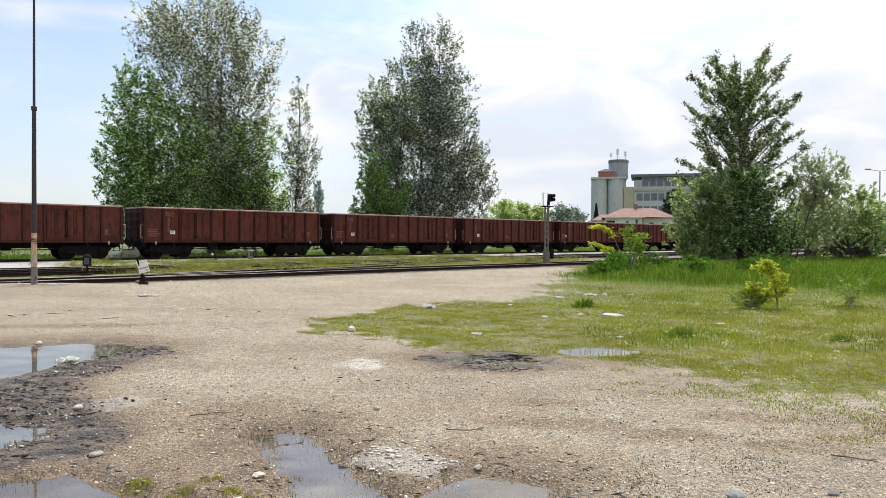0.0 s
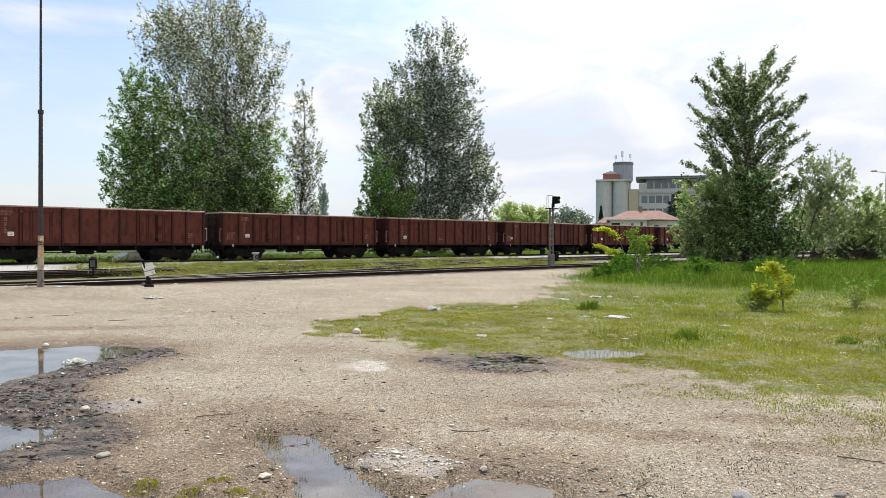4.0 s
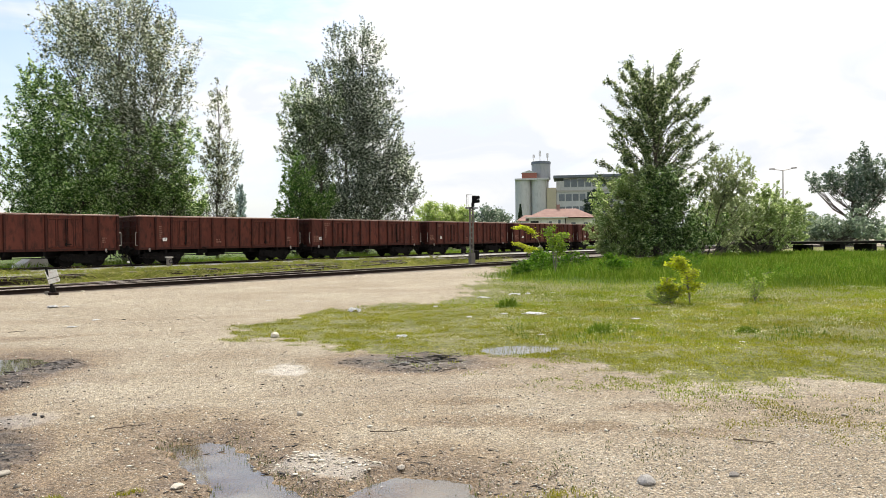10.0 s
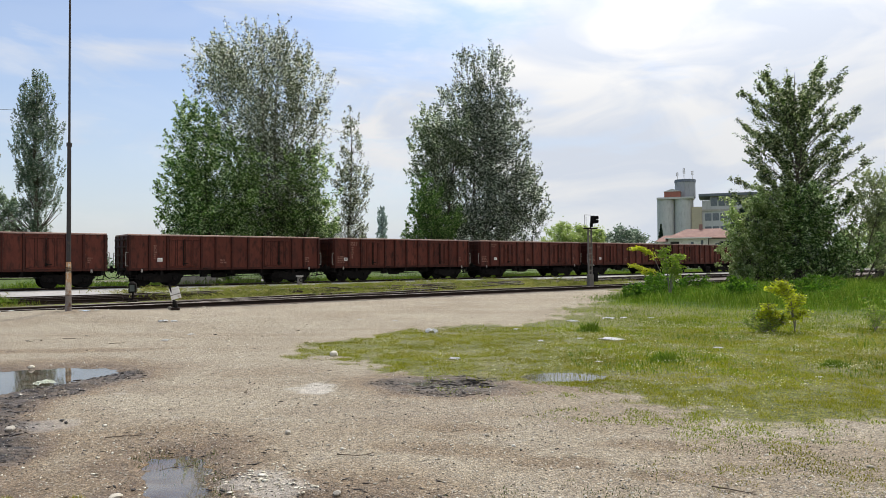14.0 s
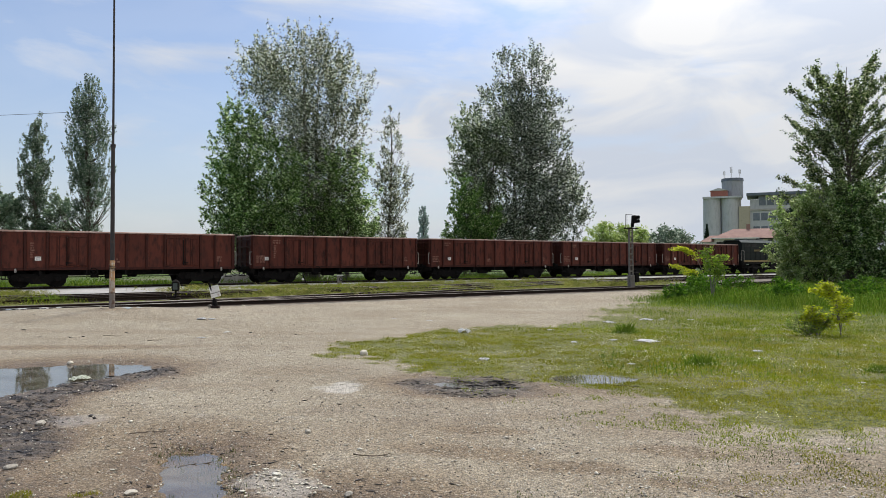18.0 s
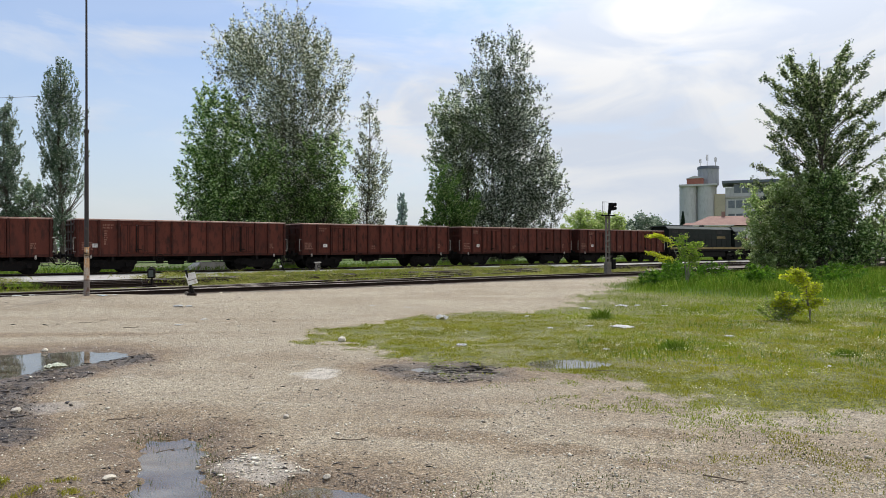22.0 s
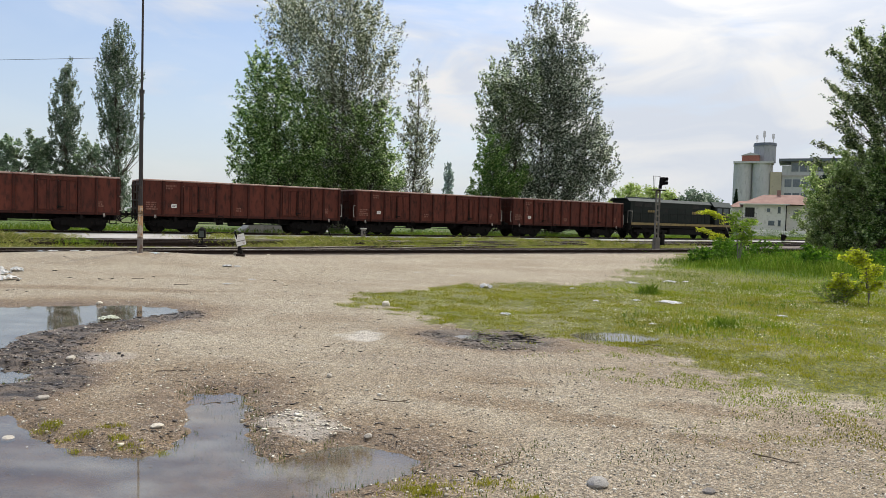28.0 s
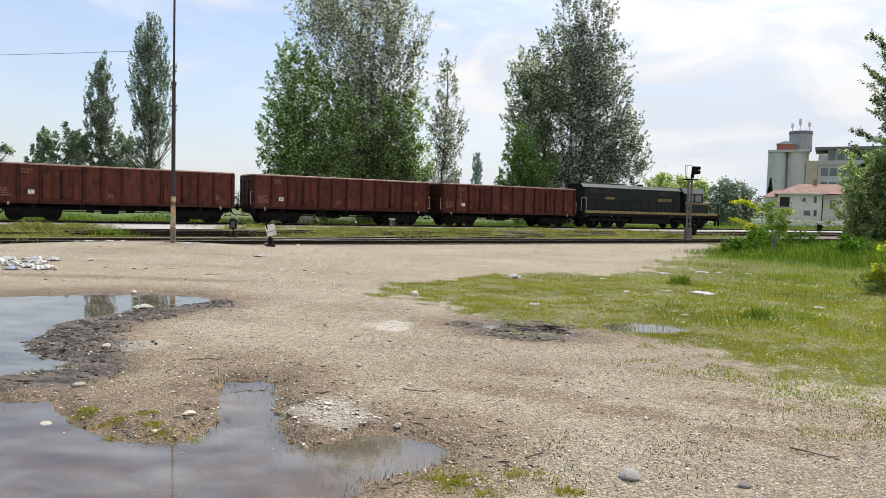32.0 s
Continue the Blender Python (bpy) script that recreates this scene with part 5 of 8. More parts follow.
    for s, xs in ((-1, (0.45, 17.55)), (1, (0.45, 17.55))):
        bm = bmesh.new()
        prev = None
        for k in range(12):
            x = 0.85 + k * 1.04
            rod(bm, (x, s * 1.36, 1.4), (x, s * 1.36, 2.35), 0.018, seg=5)
        rod(bm, (0.85, s * 1.36, 2.35), (12.3, s * 1.36, 2.35), 0.018, seg=5)
        part("handrail", bm, M["soot"], lo)
        for x in xs:
            bm = bmesh.new()
            for k in range(4):
                box(bm, -0.22, -0.12, 0.35 + 0.27 * k, 0.22, 0.12, 0.39 + 0.27 * k)
            box(bm, -0.25, -0.12, 0.3, -0.22, 0.12, 1.4)
            box(bm, 0.22, -0.12, 0.3, 0.25, 0.12, 1.4)
            part("cab_steps", bm, M["soot"], lo).matrix_basis = pose(x, s * 1.28, 0)
            bm = bmesh.new()
            for dx in (-0.28, 0.28):
                rod(bm, (dx, 0, 1.4), (dx, 0, 2.5), 0.022, seg=6)
            rod(bm, (-0.28, 0, 2.5), (0.28, 0, 2.5), 0.022, seg=6)
            part("end_rail", bm, M["pale_steel"], lo, "pale end handrail").matrix_basis = pose(x, s * 1.36, 0)
    for x, s in ((0.5, -1), (17.65, 1)):
        part("buffer_beam", box(bmesh.new(), -0.1, -1.38, 0.75, 0.1, 1.38, 1.4, 0.02), M["soot"], lo).matrix_basis = pose(x, 0, 0)
        for yy in (-0.875, 0.875):
            bm = rod(bmesh.new(), (0, 0, 0), (s * 0.5, 0, 0), 0.1, seg=10)
            bf = part("buffer", bm, M["soot"], lo)
            bf.matrix_basis = pose(x, yy, 1.03)
            part("buffer_head", rod(bmesh.new(), (s * 0.46, 0, 0), (s * 0.53, 0, 0), 0.24, 0.22, 14), M["soot"], bf)
        bm = bmesh.new()
        box(bm, min(0, s * 0.4), -0.06, 0.92, max(0, s * 0.4), 0.06, 1.08, 0.02)
        part("coupling", bm, M["soot"], lo).matrix_basis = pose(x, 0, 0)
        rod_bm = bmesh.new()
        for yy in (-1.3, -0.45, 0.45, 1.3):
            rod(rod_bm, (x + s * 0.05, yy, 1.4), (x + s * 0.05, yy, 2.35), 0.02, seg=6)
        rod(rod_bm, (x + s * 0.05, -1.3, 2.35), (x + s * 0.05, 1.3, 2.35), 0.02, seg=6)
        part("platform_rail", rod_bm, M["soot"], lo)
    bm = box(bmesh.new(), 6.2, -1.25, 0.38, 11.2, 1.25, 1.0, 0.08)
    part("fuel_tank", bm, M["soot"], lo)
    for x in (3.6, 14.1):
        tr = part("bogie", truck_frame(), M["soot"], lo)
        tr.matrix_basis = pose(x, 0, 0)
        for dx in (-1.75, 0.0, 1.75):
            w = part("wheelset", wheelset_mesh(0.50), M["soot"], tr)
            w.matrix_basis = pose(dx, 0, 0.50)
            WHEELS.append((w, dx, 0.50))
    bm = rod(bmesh.new(), (16.60, 0, 2.25), (16.64, 0, 2.25), 0.14, seg=12)
    part("headlight", bm, M["plate"], lo)
    return lo


# distance the train has rolled back, by the second
ROLL = [(0, 0.0), (3.5, 8.10), (5.5, 12.69), (9, 20.70), (12.5, 28.70), (15.5, 35.68), (17.5, 40.17), (21.5, 49.10), (25.5, 58.08), (27.5, 62.53), (30, 68.35), (32, 72.96)]
U0 = 16.55


def rolled(t):
    for (a, da), (b, db) in zip(ROLL, ROLL[1:]):
        if t <= b:
            return da + (db - da) * (t - a) / (b - a)
    return ROLL[-1][1]


TRAIN = []       # (thing, u of its end at the start)
for k in range(-1, 7):
    u = U0 + k * PITCH
    TRAIN.append((make_wagon(yard_pose(u, TRAIN_N, RAIL_Z - 0.01), k), u))
u = U0 + 6 * PITCH + BODY_L + 0.62
TRAIN.append((make_loco(yard_pose(u, TRAIN_N, RAIL_Z - 0.01)), u))


def motions():
    for ob, u in TRAIN:
        walk(ob, [(t, yard_pose(u - d, TRAIN_N, RAIL_Z - 0.01)) for t, d in ROLL])
    keyed = {}
    for w, dx, r in WHEELS:
        key = (dx, r)
        if key in keyed:
            src = keyed[key].animation_data
            w.rotation_mode = "QUATERNION"
            w.animation_data_create()
            w.animation_data.action = src.action
            w.animation_data.action_slot = src.action_slot
            continue
        walk(w, [(t, pose(dx, 0, r, 0, -math.degrees(rolled(t) / r), 0)) for t in (i * 0.25 for i in range(129))])
        keyed[key] = w

# ---- trees ----
def tubes(segs, k=5):
    """Tapered k-sided bars for rows of (p, q, r0, r1)."""
    P = np.array([s[0] for s in segs], float)
    Q = np.array([s[1] for s in segs], float)
    R0, R1 = np.array([s[2] for s in segs]), np.array([s[3] for s in segs])
    D = Q - P
    D /= np.linalg.norm(D, axis=1, keepdims=True) + 1e-9
    ref = np.where(np.abs(D[:, 2:3]) > 0.9, np.array([[1.0, 0, 0]]), np.array([[0, 0, 1.0]]))
    A = np.cross(D, ref)
    A /= np.linalg.norm(A, axis=1, keepdims=True)
    B = np.cross(D, A)
    vs = np.zeros((len(segs), 2 * k, 3))
    for j in range(k):
        a = 2 * math.pi * j / k
        o = A * math.cos(a) + B * math.sin(a)
        vs[:, j] = P + o * R0[:, None]
        vs[:, k + j] = Q + o * R1[:, None]
    base = (np.arange(len(segs)) * 2 * k)[:, None]
    fs = np.concatenate([base + np.array([[j, (j + 1) % k, k + (j + 1) % k, k + j]]) for j in range(k)])
    return vs.reshape(-1, 3), fs


def leaf_quads(C, size, rng, flat=0.5, droop=0.0):
    """Pointed leaves, one quad each, round the centres C."""
    n = len(C)
    d = rng.normal(size=(n, 3))
    d[:, 2] = d[:, 2] * flat - droop
    d /= np.linalg.norm(d, axis=1, keepdims=True) + 1e-9
    s = np.cross(d, rng.normal(size=(n, 3)))
    s /= np.linalg.norm(s, axis=1, keepdims=True) + 1e-9
    L = size * rng.uniform(0.6, 1.3, (n, 1))
    nrm = np.cross(d, s)
    v = np.stack([C - d * L * 0.5, C + s * L * 0.33 + nrm * L * 0.08, C + d * L * 0.5, C - s * L * 0.33 + nrm * L * 0.08], 1)
    return v.reshape(-1, 3), np.arange(4 * n).reshape(n, 4)


def grow(stems, seed, subs=6, tw=0.24, lift=0.7):
    """Stems: (dx, dy, height, lean x, lean y, trunk radius, profile, limbs, rise). Gives stems, limbs and leafy twigs."""
    rng = np.random.RandomState(seed)
    wood, limbs, twigs = [], [], []
    for dx, dy, h, lx, ly, tr, prof, nl, rise in stems:
        fz, fr = [p[0] for p in prof], [p[1] for p in prof]

        def at(f):
            return np.array([dx + lx * f + 0.25 * math.sin(3 * f + seed) * f, dy + ly * f + 0.25 * math.cos(4 * f + seed) * f, h * f])
        fs = np.linspace(0, 1, 9)
        for a, b in zip(fs, fs[1:]):
            wood.append((at(a), at(b), tr * (1.04 - 0.93 * a), tr * (1.04 - 0.93 * b)))
        az = rng.uniform(0, 6.28)
        f0 = fz[0]
        twigs.append((at(0.93), at(1.0), 1.0))
        for i in range(nl):
            f = f0 + (0.985 - f0) * ((i + rng.uniform(0, 0.9)) / nl)
            r = float(np.interp(f, fz, fr)) * rng.uniform(0.66, 1.1)
            az += 2.4 + rng.uniform(-0.4, 0.4)
            start = at(max(0.04, f - rise * r / h * 0.62))
            end = at(f) + np.array([math.cos(az) * r, math.sin(az) * r, rng.uniform(-0.2, 0.5) * r * 0.4])
            mid = start * 0.5 + end * 0.5 + np.array([0, 0, -0.10 * r])
            out = (end - mid) / (np.linalg.norm(end - mid) + 1e-9)
            r0 = tr * 0.20 * (1 - 0.75 * f) + min(0.010, tr * 0.12)
            limbs += [(start, mid, r0, r0 * 0.6), (mid, end, r0 * 0.6, min(0.008, r0 * 0.4))]
            twigs.append((mid * 0.6 + end * 0.4, end + out * 0.1 * r, 0.8))
            for j in range(subs):
                g = rng.uniform(0.08, 1.0)
                p = start + (mid - start) * g * 2 if g < 0.5 else mid + (end - mid) * (g * 2 - 1)
                d = out * 0.55 + rng.normal(size=3) * 0.45 + np.array([0, 0, lift])
                q = p + d / np.linalg.norm(d) * max(0.1, tw * (0.5 * r + 0.5 * max(fr))) * rng.uniform(0.55, 1.35)
                limbs.append((p, q, min(0.010, r0 * 0.6), min(0.004, r0 * 0.3)))
                twigs.append((p, q, 1.0))
    return wood, limbs, twigs


def stem_mesh(rows, k=9):
    """One unbroken tapered stem through rows of (p, q, r0, r1)."""
    P = [r[0] for r in rows] + [rows[-1][1]]
    R = [r[2] for r in rows] + [rows[-1][3]]
    vs, fs = [], []
    for p, r in zip(P, R):
        vs += [(p[0] + r * math.cos(2 * math.pi * j / k), p[1] + r * math.sin(2 * math.pi * j / k), p[2]) for j in range(k)]
    for i in range(len(P) - 1):
        fs += [(i * k + j, i * k + (j + 1) % k, (i + 1) * k + (j + 1) % k, (i + 1) * k + j) for j in range(k)]
    return vs, fs


def make_tree(name, x, y, stems, leaves, size, spread, mat, label, seed, bark="bark", flat=0.6, droop=0.0, category="tree", group="", turn=0.0, subs=6, tw=0.24, lift=0.7):
    tr = thing(name, pose(x, y, 0, 0, 0, turn), label, category, group)
    rng = np.random.RandomState(seed + 100)
    wood, limbs, twigs = grow(stems, seed, subs, tw, lift)
    for k in range(len(stems)):
        v, f = stem_mesh(wood[8 * k:8 * k + 8])
        new("trunk", np_mesh("trunk", v, f, M[bark], True)).parent = tr
    v, f = tubes(limbs, 4)
    b = tagged(new("branchwork", np_mesh("branchwork", v, f, M[bark])), kind="stuff")
    b.parent = tr
    P, Q = np.array([t[0] for t in twigs]), np.array([t[1] for t in twigs])
    wt = np.linalg.norm(Q - P, axis=1) * np.array([t[2] for t in twigs]) * rng.uniform(0.4, 1.6, len(P))
    pick = rng.choice(len(P), leaves, p=wt / wt.sum())
    g = rng.uniform(0.1, 1.05, (leaves, 1))
    C = P[pick] * (1 - g) + Q[pick] * g + rng.normal(size=(leaves, 3)) * spread * (1.25 - 0.6 * g)
    C[:, 2] = np.maximum(C[:, 2], 0.15)
    v, f = leaf_quads(C, size, rng, flat, droop)
    new("crown", np_mesh("crown", v, f, M[mat])).parent = tr
    return tr


ROUND = [(0.12, 0.6), (0.25, 0.95), (0.5, 1.0), (0.75, 0.8), (0.92, 0.4), (1.0, 0.1)]


def prof(r, shape):
    return [(a, b * r) for a, b in shape]


COLUMN = [(0.05, 0.7), (0.2, 0.95), (0.5, 1.0), (0.8, 0.85), (0.94, 0.55), (1.0, 0.15)]


def lump3(P, s, seed):
    """Smooth noise in 0..1 through space."""
    return (vnoise(P[:, 0] * s, P[:, 1] * s + 0.7 * P[:, 2] * s, seed) + vnoise(P[:, 1] * s + 9, P[:, 2] * s, seed + 1) + vnoise(P[:, 2] * s - 5, P[:, 0] * s, seed + 2)) / 3


def clothe(tr, P, Q, n, size, mat, rng, thin=0.09, flat=0.6, droop=0.0):
    """Leaves along the shoots from P to Q, n in all; long shoots carry more."""
    w = np.linalg.norm(Q - P, axis=1) * rng.uniform(0.5, 1.5, len(P))
    pick = rng.choice(len(P), n, p=w / w.sum())
    g = rng.uniform(0.0, 1.04, (n, 1))
    C = P[pick] * (1 - g) + Q[pick] * g + rng.normal(size=(n, 3)) * thin * (1.3 - 0.75 * g)
    C[:, 2] = np.maximum(C[:, 2], 0.12)
    v, f = leaf_quads(C, size * rng.choice((0.8, 1.0, 1.25), (n, 1)), rng, flat, droop)
    new("crown", np_mesh("crown", v, f, M[mat])).parent = tr


def wood_of(tr, stems, limbs, bark):
    for st in stems:
        v, f = stem_mesh(st)
        new("trunk", np_mesh("trunk", v, f, M[bark], True)).parent = tr
    v, f = tubes(limbs, 4)
    tagged(new("branchwork", np_mesh("branchwork", v, f, M[bark])), kind="stuff").parent = tr


def crown_tree(name, x, y, turn, stems, lobes_, shoots, leaves, size, mat, label, seed, bark="bark", up=0.8, shoot=0.85, gap=0.36, thin=0.09, deep=0.9, category="tree", group="", droop=0.0):
    """A tree whose crown swells in lobes. stems: (foot x, foot y, top x, top y, top z, radius); lobes_: (x, z, half width, half height[, y])."""
    tr = thing(name, pose(x, y, 0, 0, 0, turn), label, category, group)
    rng = np.random.RandomState(seed)
    wood = []
    for fx, fy, tx, ty, tz, r in stems:
        pts = [np.array([fx + (tx - fx) * t + 0.18 * math.sin(5 * t + seed), fy + (ty - fy) * t + 0.18 * math.cos(4 * t + seed), tz * t]) for t in np.linspace(0, 1, 10)]
        wood.append([(p, q, r * (1.05 - 0.95 * i / 9), r * (1.05 - 0.95 * (i + 1) / 9)) for i, (p, q) in enumerate(zip(pts, pts[1:]))])
    P, Q = [], []
    L = [(l[0], l[4] if len(l) > 4 else 0.0, l[1], l[2], deep * l[2], l[3]) for l in lobes_]
    vol = np.array([l[3] * l[3] * l[5] for l in L]) ** 0.8
    for k, l in enumerate(L):
        n = int(1.15 * shoots * vol[k] / vol.sum())
        m = max(8, n // 6)
        u = rng.normal(size=(m, 3))
        u /= np.linalg.norm(u, axis=1, keepdims=True)
        lump = 0.80 + 0.42 * lump3(u * 2.2 + k * 3.1, 1.0, seed + 40)
        c, R = np.array(l[:3]), np.array(l[3:])
        heart = c + u * R * (rng.uniform(0.05, 1, m) ** 0.42 * lump)[:, None]
        heart = heart[lump3(heart, 0.75, seed + 7) > gap - 0.06]
        pick = rng.randint(0, len(heart), n)
        spread = np.clip(0.16 * R.min() + 0.12, 0.25, 0.55) * rng.uniform(0.5, 1.3, len(heart))
        p = heart[pick] + np.clip(rng.normal(size=(n, 3)), -1.6, 1.6) * spread[pick][:, None] * np.array([0.8, 0.8, 1.25])
        p = p[p[:, 2] > 0.3]
        o = (p - c) / R
        o /= np.linalg.norm(o, axis=1, keepdims=True) + 1e-6
        d = o * np.array([0.55, 0.55, 0.35]) + rng.normal(size=p.shape) * 0.34 + np.array([0, 0, up])
        d /= np.linalg.norm(d, axis=1, keepdims=True)
        ln = shoot * rng.uniform(0.35, 1.0, len(p)) ** 1.2 * np.clip(R.min() / 2.2, 0.55, 1.15)
        P.append(p - d * 0.35 * ln[:, None])
        Q.append(p + d * 0.65 * ln[:, None])
    P, Q = np.concatenate(P), np.concatenate(Q)
    keep = rng.permutation(len(P))[:shoots]
    P, Q = P[keep], Q[keep]
    limbs = []
    axis = np.array([s[0] for st in wood for s in st] + [st[-1][1] for st in wood])
    rad = np.array([s[2] for st in wood for s in st] + [0.02 for st in wood])
    for i in range(0, len(P), max(1, len(P) // 260)):
        h = np.hypot(axis[:, 0] - P[i, 0], axis[:, 1] - P[i, 1])
        cost = np.abs(axis[:, 2] - (P[i, 2] - 1.1 * h)) + 0.5 * h
        j = int(np.argmin(cost))
        a, e = axis[j], P[i]
        if a[2] > e[2] + 0.3:
            continue
        r = max(0.012, rad[j] * 0.26)
        m = a * 0.5 + e * 0.5 + np.array([0, 0, -0.09 * np.linalg.norm(e - a)]) + rng.normal(size=3) * 0.08
        limbs += [(a, m, r, r * 0.6), (m, e, r * 0.6, r * 0.2)]
    near = np.argsort(rng.uniform(size=len(P)))[:min(len(P), 1200)]
    limbs += [(P[i], Q[i], 0.011, 0.004) for i in near]
    wood_of(tr, wood, limbs, bark)
    clothe(tr, P, Q, leaves, size, mat, rng, thin, 0.7, droop)
    return tr


def bough_tree(name, x, y, turn, h, r, boughs, leaves, size, mat, label, seed, bark="bark"):
    """A young tree of long boughs that sweep up and out from one stem, each clothed to its tip."""
    tr = thing(name, pose(x, y, 0, 0, 0, turn), label, "tree")
    rng = np.random.RandomState(seed)
    pts = [np.array([0.14 * math.sin(6 * t), 0.12 * math.cos(5 * t), h * 0.97 * t]) for t in np.linspace(0, 1, 11)]
    stem = [(p, q, 0.20 * (1.04 - 0.98 * i / 10), 0.20 * (1.04 - 0.98 * (i + 1) / 10)) for i, (p, q) in enumerate(zip(pts, pts[1:]))]
    limbs, P, Q = [], [], []
    az = 0.4
    for i in range(boughs):
        t = (i + 0.5) / boughs
        z0 = h * (0.12 + 0.66 * t)
        az += 2.4 + rng.uniform(-0.8, 0.8)
        reach = r * float(np.interp(t, [0, 0.25, 0.55, 0.8, 1.0], [0.70, 0.92, 1.0, 0.86, 0.46])) * rng.uniform(0.30, 1.05)
        rise = reach * float(np.interp(t, [0, 0.3, 0.7, 1.0], [0.50, 0.66, 0.90, 1.7])) * rng.uniform(0.7, 1.3)
        rise = min(rise, (h - z0) * (1.0 - 0.30 * reach / r))
        o = np.array([math.cos(az), math.sin(az), 0])
        j = int(min(9, z0 / (h * 0.97) * 10))
        a = pts[j] + (pts[j + 1] - pts[j]) * (z0 / (h * 0.97) * 10 - j)
        e = a + o * reach + np.array([0, 0, rise])
        m1 = a + o * reach * 0.36 + np.array([0, 0, rise * 0.46])
        m2 = a + o * reach * 0.70 + np.array([0, 0, rise * 0.76])
        br = 0.060 * (1 - 0.6 * t)
        chain = [a, m1, m2, e]
        limbs += [(chain[k], chain[k + 1], br * (1 - 0.3 * k), br * (0.7 - 0.3 * k) + 0.004) for k in range(3)]
        cut = 1 if t < 0.75 else 0
        for k in range(cut, 3):
            P.append(chain[k])
            Q.append(chain[k + 1])
        for k in range(7):
            g = rng.uniform(0.06, 0.92) * 3
            c = min(2, int(g))
            p = chain[c] + (chain[c + 1] - chain[c]) * (g - c)
            d = (chain[c + 1] - chain[c]) / np.linalg.norm(chain[c + 1] - chain[c]) + rng.normal(size=3) * 0.27 + np.array([0, 0, 0.20])
            q = p + d * rng.uniform(0.12, 0.34) * reach * (1.2 - 0.25 * g)
            limbs.append((p, q, 0.014, 0.005))
            P.append(p)
            Q.append(q)
            for j in range(4):
                w = p + (q - p) * rng.uniform(0.2, 1.0)
                e2 = w + (d * 0.6 + rng.normal(size=3) * 0.4) * rng.uniform(0.15, 0.42)
                P.append(w)
                Q.append(e2)
    wood_of(tr, [stem], limbs, bark)
    clothe(tr, np.array(P), np.array(Q), leaves, size, mat, rng, 0.10, 0.6)
    return tr


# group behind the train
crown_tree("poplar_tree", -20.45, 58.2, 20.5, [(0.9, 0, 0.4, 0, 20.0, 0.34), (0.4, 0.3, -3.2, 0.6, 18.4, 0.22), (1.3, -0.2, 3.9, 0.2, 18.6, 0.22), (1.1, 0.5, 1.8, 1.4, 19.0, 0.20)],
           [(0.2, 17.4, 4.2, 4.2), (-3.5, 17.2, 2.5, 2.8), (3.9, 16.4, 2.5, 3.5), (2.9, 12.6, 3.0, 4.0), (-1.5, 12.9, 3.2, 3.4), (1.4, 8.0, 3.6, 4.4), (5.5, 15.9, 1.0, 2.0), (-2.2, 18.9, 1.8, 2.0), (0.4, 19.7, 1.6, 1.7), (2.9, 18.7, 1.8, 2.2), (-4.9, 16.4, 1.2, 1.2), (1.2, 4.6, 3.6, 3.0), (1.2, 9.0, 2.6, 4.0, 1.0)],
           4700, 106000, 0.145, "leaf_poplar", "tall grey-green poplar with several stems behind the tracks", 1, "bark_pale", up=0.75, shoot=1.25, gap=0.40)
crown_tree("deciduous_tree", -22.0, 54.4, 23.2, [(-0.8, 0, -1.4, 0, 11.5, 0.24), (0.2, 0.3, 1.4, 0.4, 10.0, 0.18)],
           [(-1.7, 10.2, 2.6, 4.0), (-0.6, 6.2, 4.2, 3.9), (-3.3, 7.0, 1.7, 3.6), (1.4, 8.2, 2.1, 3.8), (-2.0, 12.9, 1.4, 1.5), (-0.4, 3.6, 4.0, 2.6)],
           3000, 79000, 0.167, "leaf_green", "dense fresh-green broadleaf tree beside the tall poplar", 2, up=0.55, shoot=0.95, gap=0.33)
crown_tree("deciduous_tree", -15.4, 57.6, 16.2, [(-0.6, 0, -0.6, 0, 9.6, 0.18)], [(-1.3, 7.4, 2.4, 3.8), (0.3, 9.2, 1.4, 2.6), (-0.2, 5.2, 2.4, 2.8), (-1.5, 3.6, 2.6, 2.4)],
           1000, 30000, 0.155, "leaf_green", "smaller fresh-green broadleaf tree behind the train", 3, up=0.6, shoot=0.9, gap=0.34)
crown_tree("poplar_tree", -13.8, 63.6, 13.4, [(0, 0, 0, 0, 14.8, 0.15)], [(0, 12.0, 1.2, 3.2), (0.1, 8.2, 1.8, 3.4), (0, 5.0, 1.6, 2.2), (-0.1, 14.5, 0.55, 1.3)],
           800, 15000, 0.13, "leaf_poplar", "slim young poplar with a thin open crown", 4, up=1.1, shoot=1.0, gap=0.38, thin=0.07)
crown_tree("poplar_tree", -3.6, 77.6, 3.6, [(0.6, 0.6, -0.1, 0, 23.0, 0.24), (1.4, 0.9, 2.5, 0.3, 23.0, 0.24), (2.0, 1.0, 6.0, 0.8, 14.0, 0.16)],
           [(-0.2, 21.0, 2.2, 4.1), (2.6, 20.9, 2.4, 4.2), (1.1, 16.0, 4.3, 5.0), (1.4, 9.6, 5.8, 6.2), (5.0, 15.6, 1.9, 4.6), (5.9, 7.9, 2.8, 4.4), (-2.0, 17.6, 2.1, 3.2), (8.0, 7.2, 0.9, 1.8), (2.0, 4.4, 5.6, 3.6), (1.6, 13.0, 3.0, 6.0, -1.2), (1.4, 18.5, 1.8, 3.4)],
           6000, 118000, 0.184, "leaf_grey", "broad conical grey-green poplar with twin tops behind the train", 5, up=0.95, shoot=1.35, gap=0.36)
